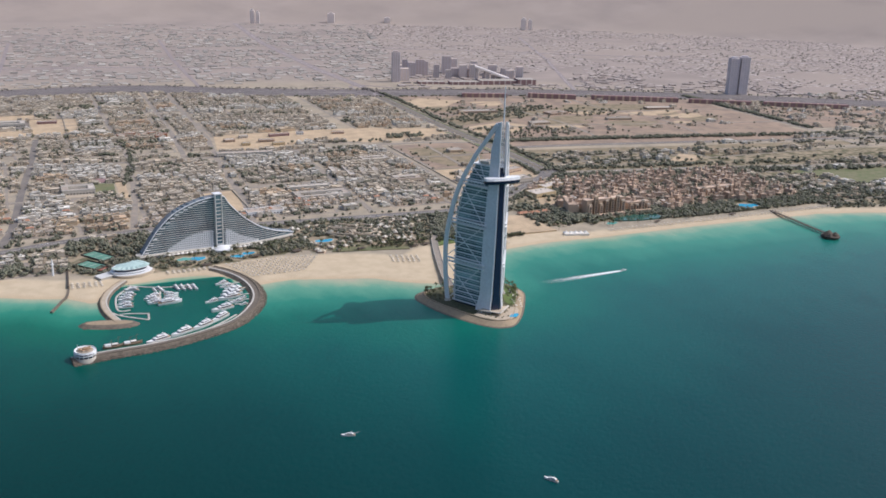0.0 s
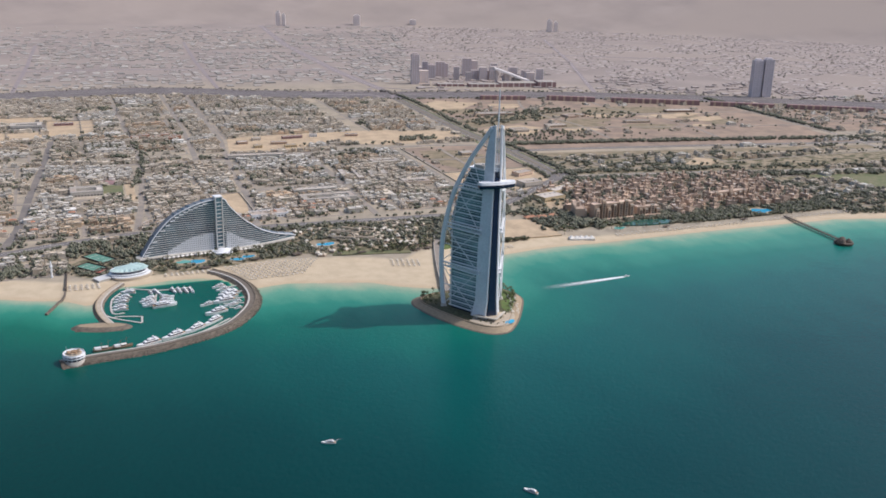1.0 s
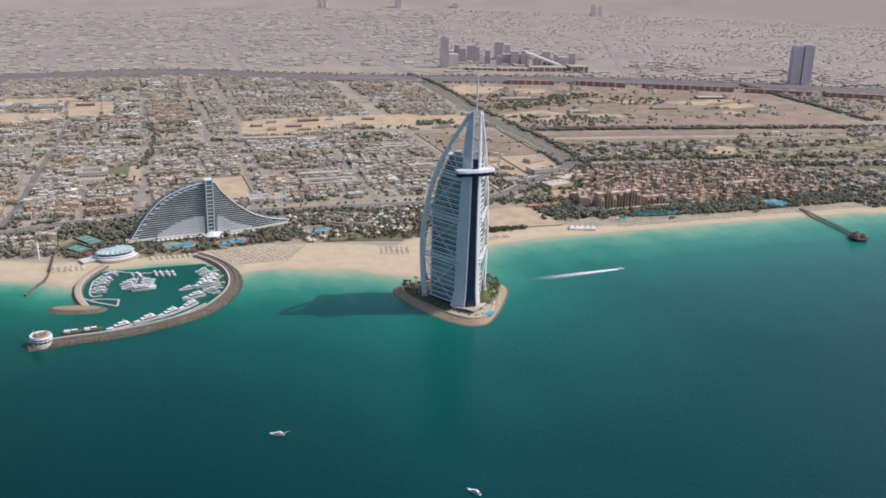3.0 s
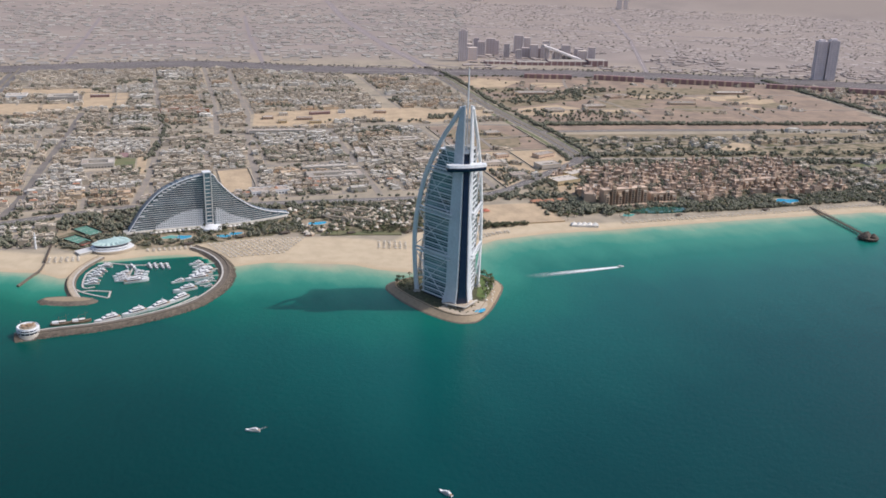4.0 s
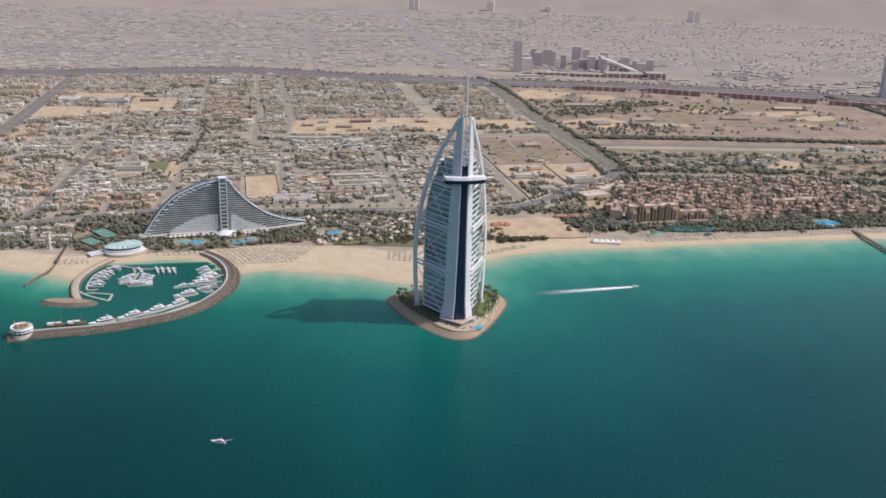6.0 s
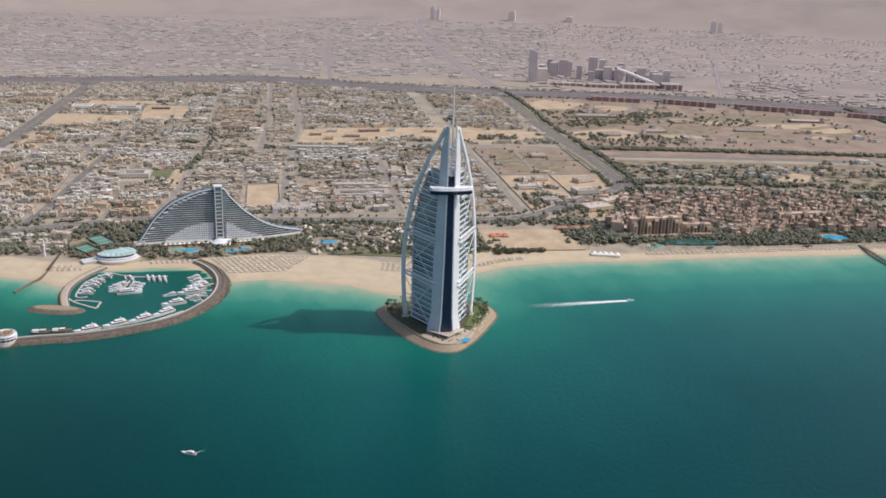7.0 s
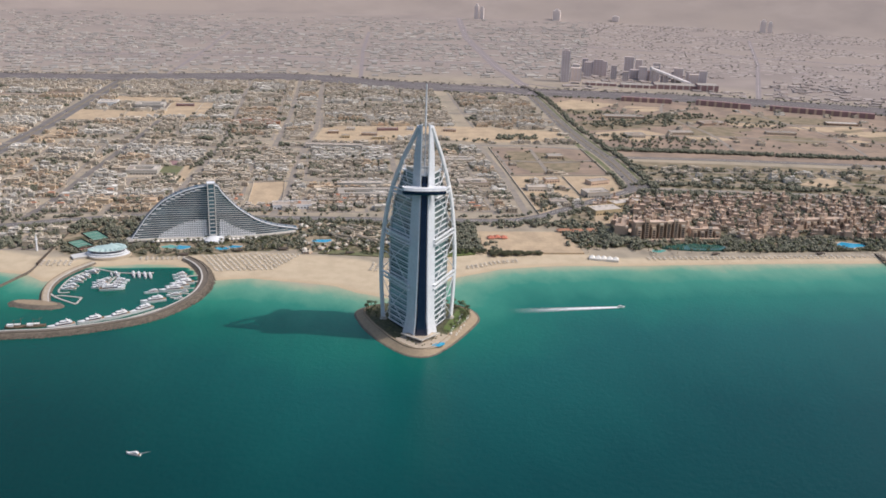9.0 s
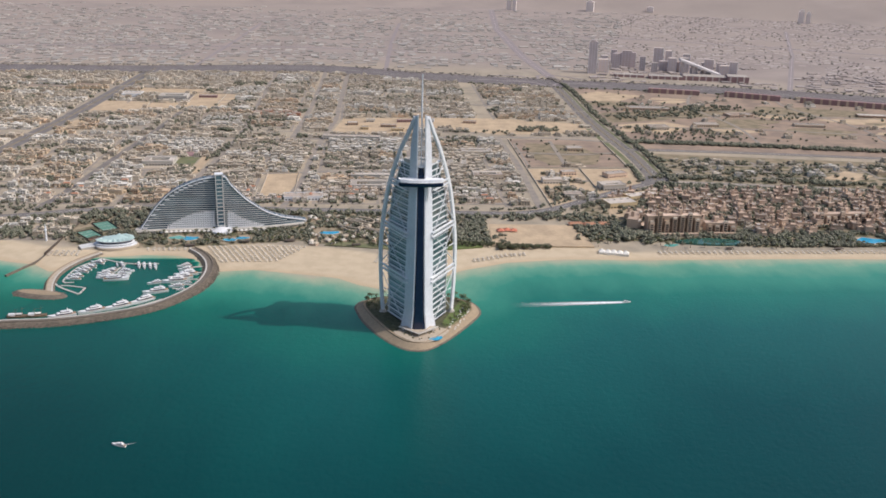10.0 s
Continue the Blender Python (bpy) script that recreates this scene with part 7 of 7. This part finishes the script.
grove([(440, 1462), (560, 1440), (620, 1432), (700, 1500), (720, 1610), (440, 1610)], 620, 11, 0.75)
grove([(655, 1440), (735, 1450), (740, 1615), (715, 1600), (670, 1480)], 330, 12, 1.1)
grove([(890, 1500), (985, 1470), (985, 1600), (900, 1620), (770, 1612), (770, 1575), (890, 1575)], 330, 13, 1.1)
grove([(985, 1458), (1200, 1440), (1560, 1440), (1560, 1500), (1180, 1520), (985, 1500)], 1700, 14, 0.85)
grove([(985, 1580), (1560, 1500), (1600, 1770), (1140, 1800), (1050, 1740)], 2700, 15, 0.9)
grove([(955, 1470), (1010, 1475), (1005, 1530), (960, 1560)], 130, 34, 1.35)
grove([(1540, 1400), (1700, 1370), (2300, 1350), (2300, 1540), (1700, 1530), (1560, 1690)], 2400, 16, 1.0)
grove([(745, 1428), (830, 1436), (830, 1448), (745, 1446)], 120, 17, 0.7)
grove([(690, 1440), (765, 1440), (765, 1500), (700, 1500)], 90, 40, 0.8)
grove([(880, 1470), (960, 1462), (960, 1520), (890, 1540)], 70, 41, 1.1)
grove([(60, 1476), (110, 1462), (180, 1478), (185, 1520), (150, 1530), (60, 1520)], 260, 18, 0.75)
grove([(-280, 1490), (60, 1480), (60, 1610), (-280, 1590)], 420, 19, 0.9)
grove([(-300, 1590), (60, 1630), (60, 1690), (-300, 1690)], 300, 35, 0.9)
grove([(440, 1480), (700, 1500), (712, 1605), (440, 1605)], 300, 36, 0.8)
grove([(560, 2330), (900, 2290), (900, 2330), (720, 2370)], 60, 20)
grove([(880, 1640), (980, 1600), (1040, 1650), (1100, 1800)], 160, 21)
grove([(1190, 2560), (1450, 2500), (1480, 2700), (1190, 2760)], 160, 22, 1.1)
grove([(1165, 2240), (2170, 2180), (2200, 2760), (1700, 2960), (1180, 3080)], 110, 23, 0.9)
grove([(1180, 2240), (1460, 2230), (1480, 2330), (1180, 2420)], 150, 24, 1.1)
grove([(1600, 2500), (1760, 2480), (1780, 2600), (1620, 2640)], 90, 25, 1.0)
grove([(872, 1960), (1090, 1960), (1095, 2230), (872, 2240)], 34, 26, 0.7)


def crown_mesh(seed, clumps, spread, size, leaf=False):
    r = random.Random(seed)
    v, f = [], []
    for _ in range(clumps):
        while True:
            p = Vector((r.uniform(-1, 1), r.uniform(-1, 1), r.uniform(-0.7, 1)))
            if 0.25 < p.length < 1:
                break
        c = Vector((p.x * spread, p.y * spread, p.z * spread * 0.72))
        k = size * r.uniform(0.6, 1.3)
        turn = Euler((r.uniform(0, 3), r.uniform(0, 3), r.uniform(0, 3))).to_matrix()
        b = len(v)
        v += [tuple(c + turn @ (Vector(q) * k * r.uniform(0.75, 1.25))) for q in octa[0]]
        f += [tuple(i + b for i in t) for t in octa[1]]
    return v, f


def make_tree(seed):
    ob = thing("tree", "dusty green broad-crowned shade tree", "tree", group="shade trees")
    r = random.Random(seed)
    part("trunk", Geo().tube([(0, 0, -0.3), (0.1, 0.1, 1.6), (0.2, 0, 3.2)], [0.32, 0.25, 0.16], 6), BARK, ob)
    for k in range(2):
        a = 3.0 * k + r.random()
        part("limb", Geo().tube([(0.1, 0.05, 1.7), (1.2 * math.cos(a), 1.2 * math.sin(a), 3.3)], [0.18, 0.08], 5), BARK, ob)
    g = Geo()
    g.v, g.f = crown_mesh(seed, 70, 3.1, 1.25)
    c = part("crown", g, FOLIAGE, ob)
    c.matrix_basis = place(0, 0, 4.6)
    return ob


TREE_KINDS = [make_tree(s) for s in (5, 6, 7)]
r = random.Random(44)
near = sorted(range(len(TREES)), key=lambda i: TREES[i][1] + 0.15 * abs(TREES[i][0] - 600))[:150]
chosen = set(near)
for i, k in enumerate(near):
    x, y, s, a = TREES[k]
    m = place(x, y, gz(x, y), 0, 0, math.degrees(a))
    src = TREE_KINDS[i % 3]
    if i < 3:
        src.matrix_basis = m
    else:
        copy_thing(src, m)
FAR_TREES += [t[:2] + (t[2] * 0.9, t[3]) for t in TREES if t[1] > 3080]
rest = [t for i, t in enumerate(TREES) if i not in chosen and t[1] <= 3080]
zs = height(np.array([t[0] for t in rest]), np.array([t[1] for t in rest]))
for kind in range(4):
    rows = [(x, y, z + 3.2 * s, a, s * 1.05, s * 1.05, s) for (x, y, s, a), z in list(zip(rest, zs))[kind::4]]
    mass("tree_crowns", crown_mesh(20 + kind, 11, 2.7, 3.0), rows, FOLIAGE_MASS, "green tree crowns across the city, lightened for haze", "trees", None, True)
mass("far_trees", crown_mesh(30, 7, 3.0, 3.6), [(x, y, gz(x, y) + 3.5 * s, a, s * 1.3, s * 1.3, s) for x, y, s, a in FAR_TREES], HAZY_TREES, "trees paled for haze across the far districts", "trees", None, True)
mass("tree_trunks", UNIT_BOX, [(x, y, z - 0.3, a, 0.5, 0.5, 3.2) for (x, y, s, a), z in zip(rest, zs)], BARK, "thin brown tree trunks across the city", "trees")

# ---- cars ----
car = thing("car", "pale car on the city road", "car", group="cars")
part("body", Geo().hexa([(-2.3, -0.9, 0.35), (2.3, -0.9, 0.35), (2.3, 0.9, 0.35), (-2.3, 0.9, 0.35)], [(-2.2, -0.85, 0.95), (2.1, -0.85, 0.9), (2.1, 0.85, 0.9), (-2.2, 0.85, 0.95)]), CAR_PAINT, car)
part("cabin", Geo().hexa([(-1.7, -0.82, 0.93), (1.0, -0.82, 0.92), (1.0, 0.82, 0.92), (-1.7, 0.82, 0.93)], [(-1.3, -0.68, 1.5), (0.3, -0.68, 1.5), (0.3, 0.68, 1.5), (-1.3, 0.68, 1.5)]), NAVY, car)
r = random.Random(55)
n_car = 0
for line, lanes, count in ((CROSS_ROAD, (-13, -8, 8, 13), 80), (BEACH_ROAD, (-4, 4), 40), (EAST_ROAD, (-4, 4), 15), (ROADS[5][1], (-13, -7, 7, 13), 16), (ROADS[6][1], (-6, 6), 16)):
    for _ in range(count):
        i = r.randrange(len(line) - 1)
        t = r.random() if line is not CROSS_ROAD else r.random() ** 1.5
        a, b = offset(line[i:i + 2], r.choice(lanes))
        ang = math.degrees(math.atan2(b[1] - a[1], b[0] - a[0]))
        m = place(a[0] + (b[0] - a[0]) * t, a[1] + (b[1] - a[1]) * t, 5.27, 0, 0, ang)
        if n_car == 0:
            car.matrix_basis = m
        else:
            copy_thing(car, m)
        n_car += 1
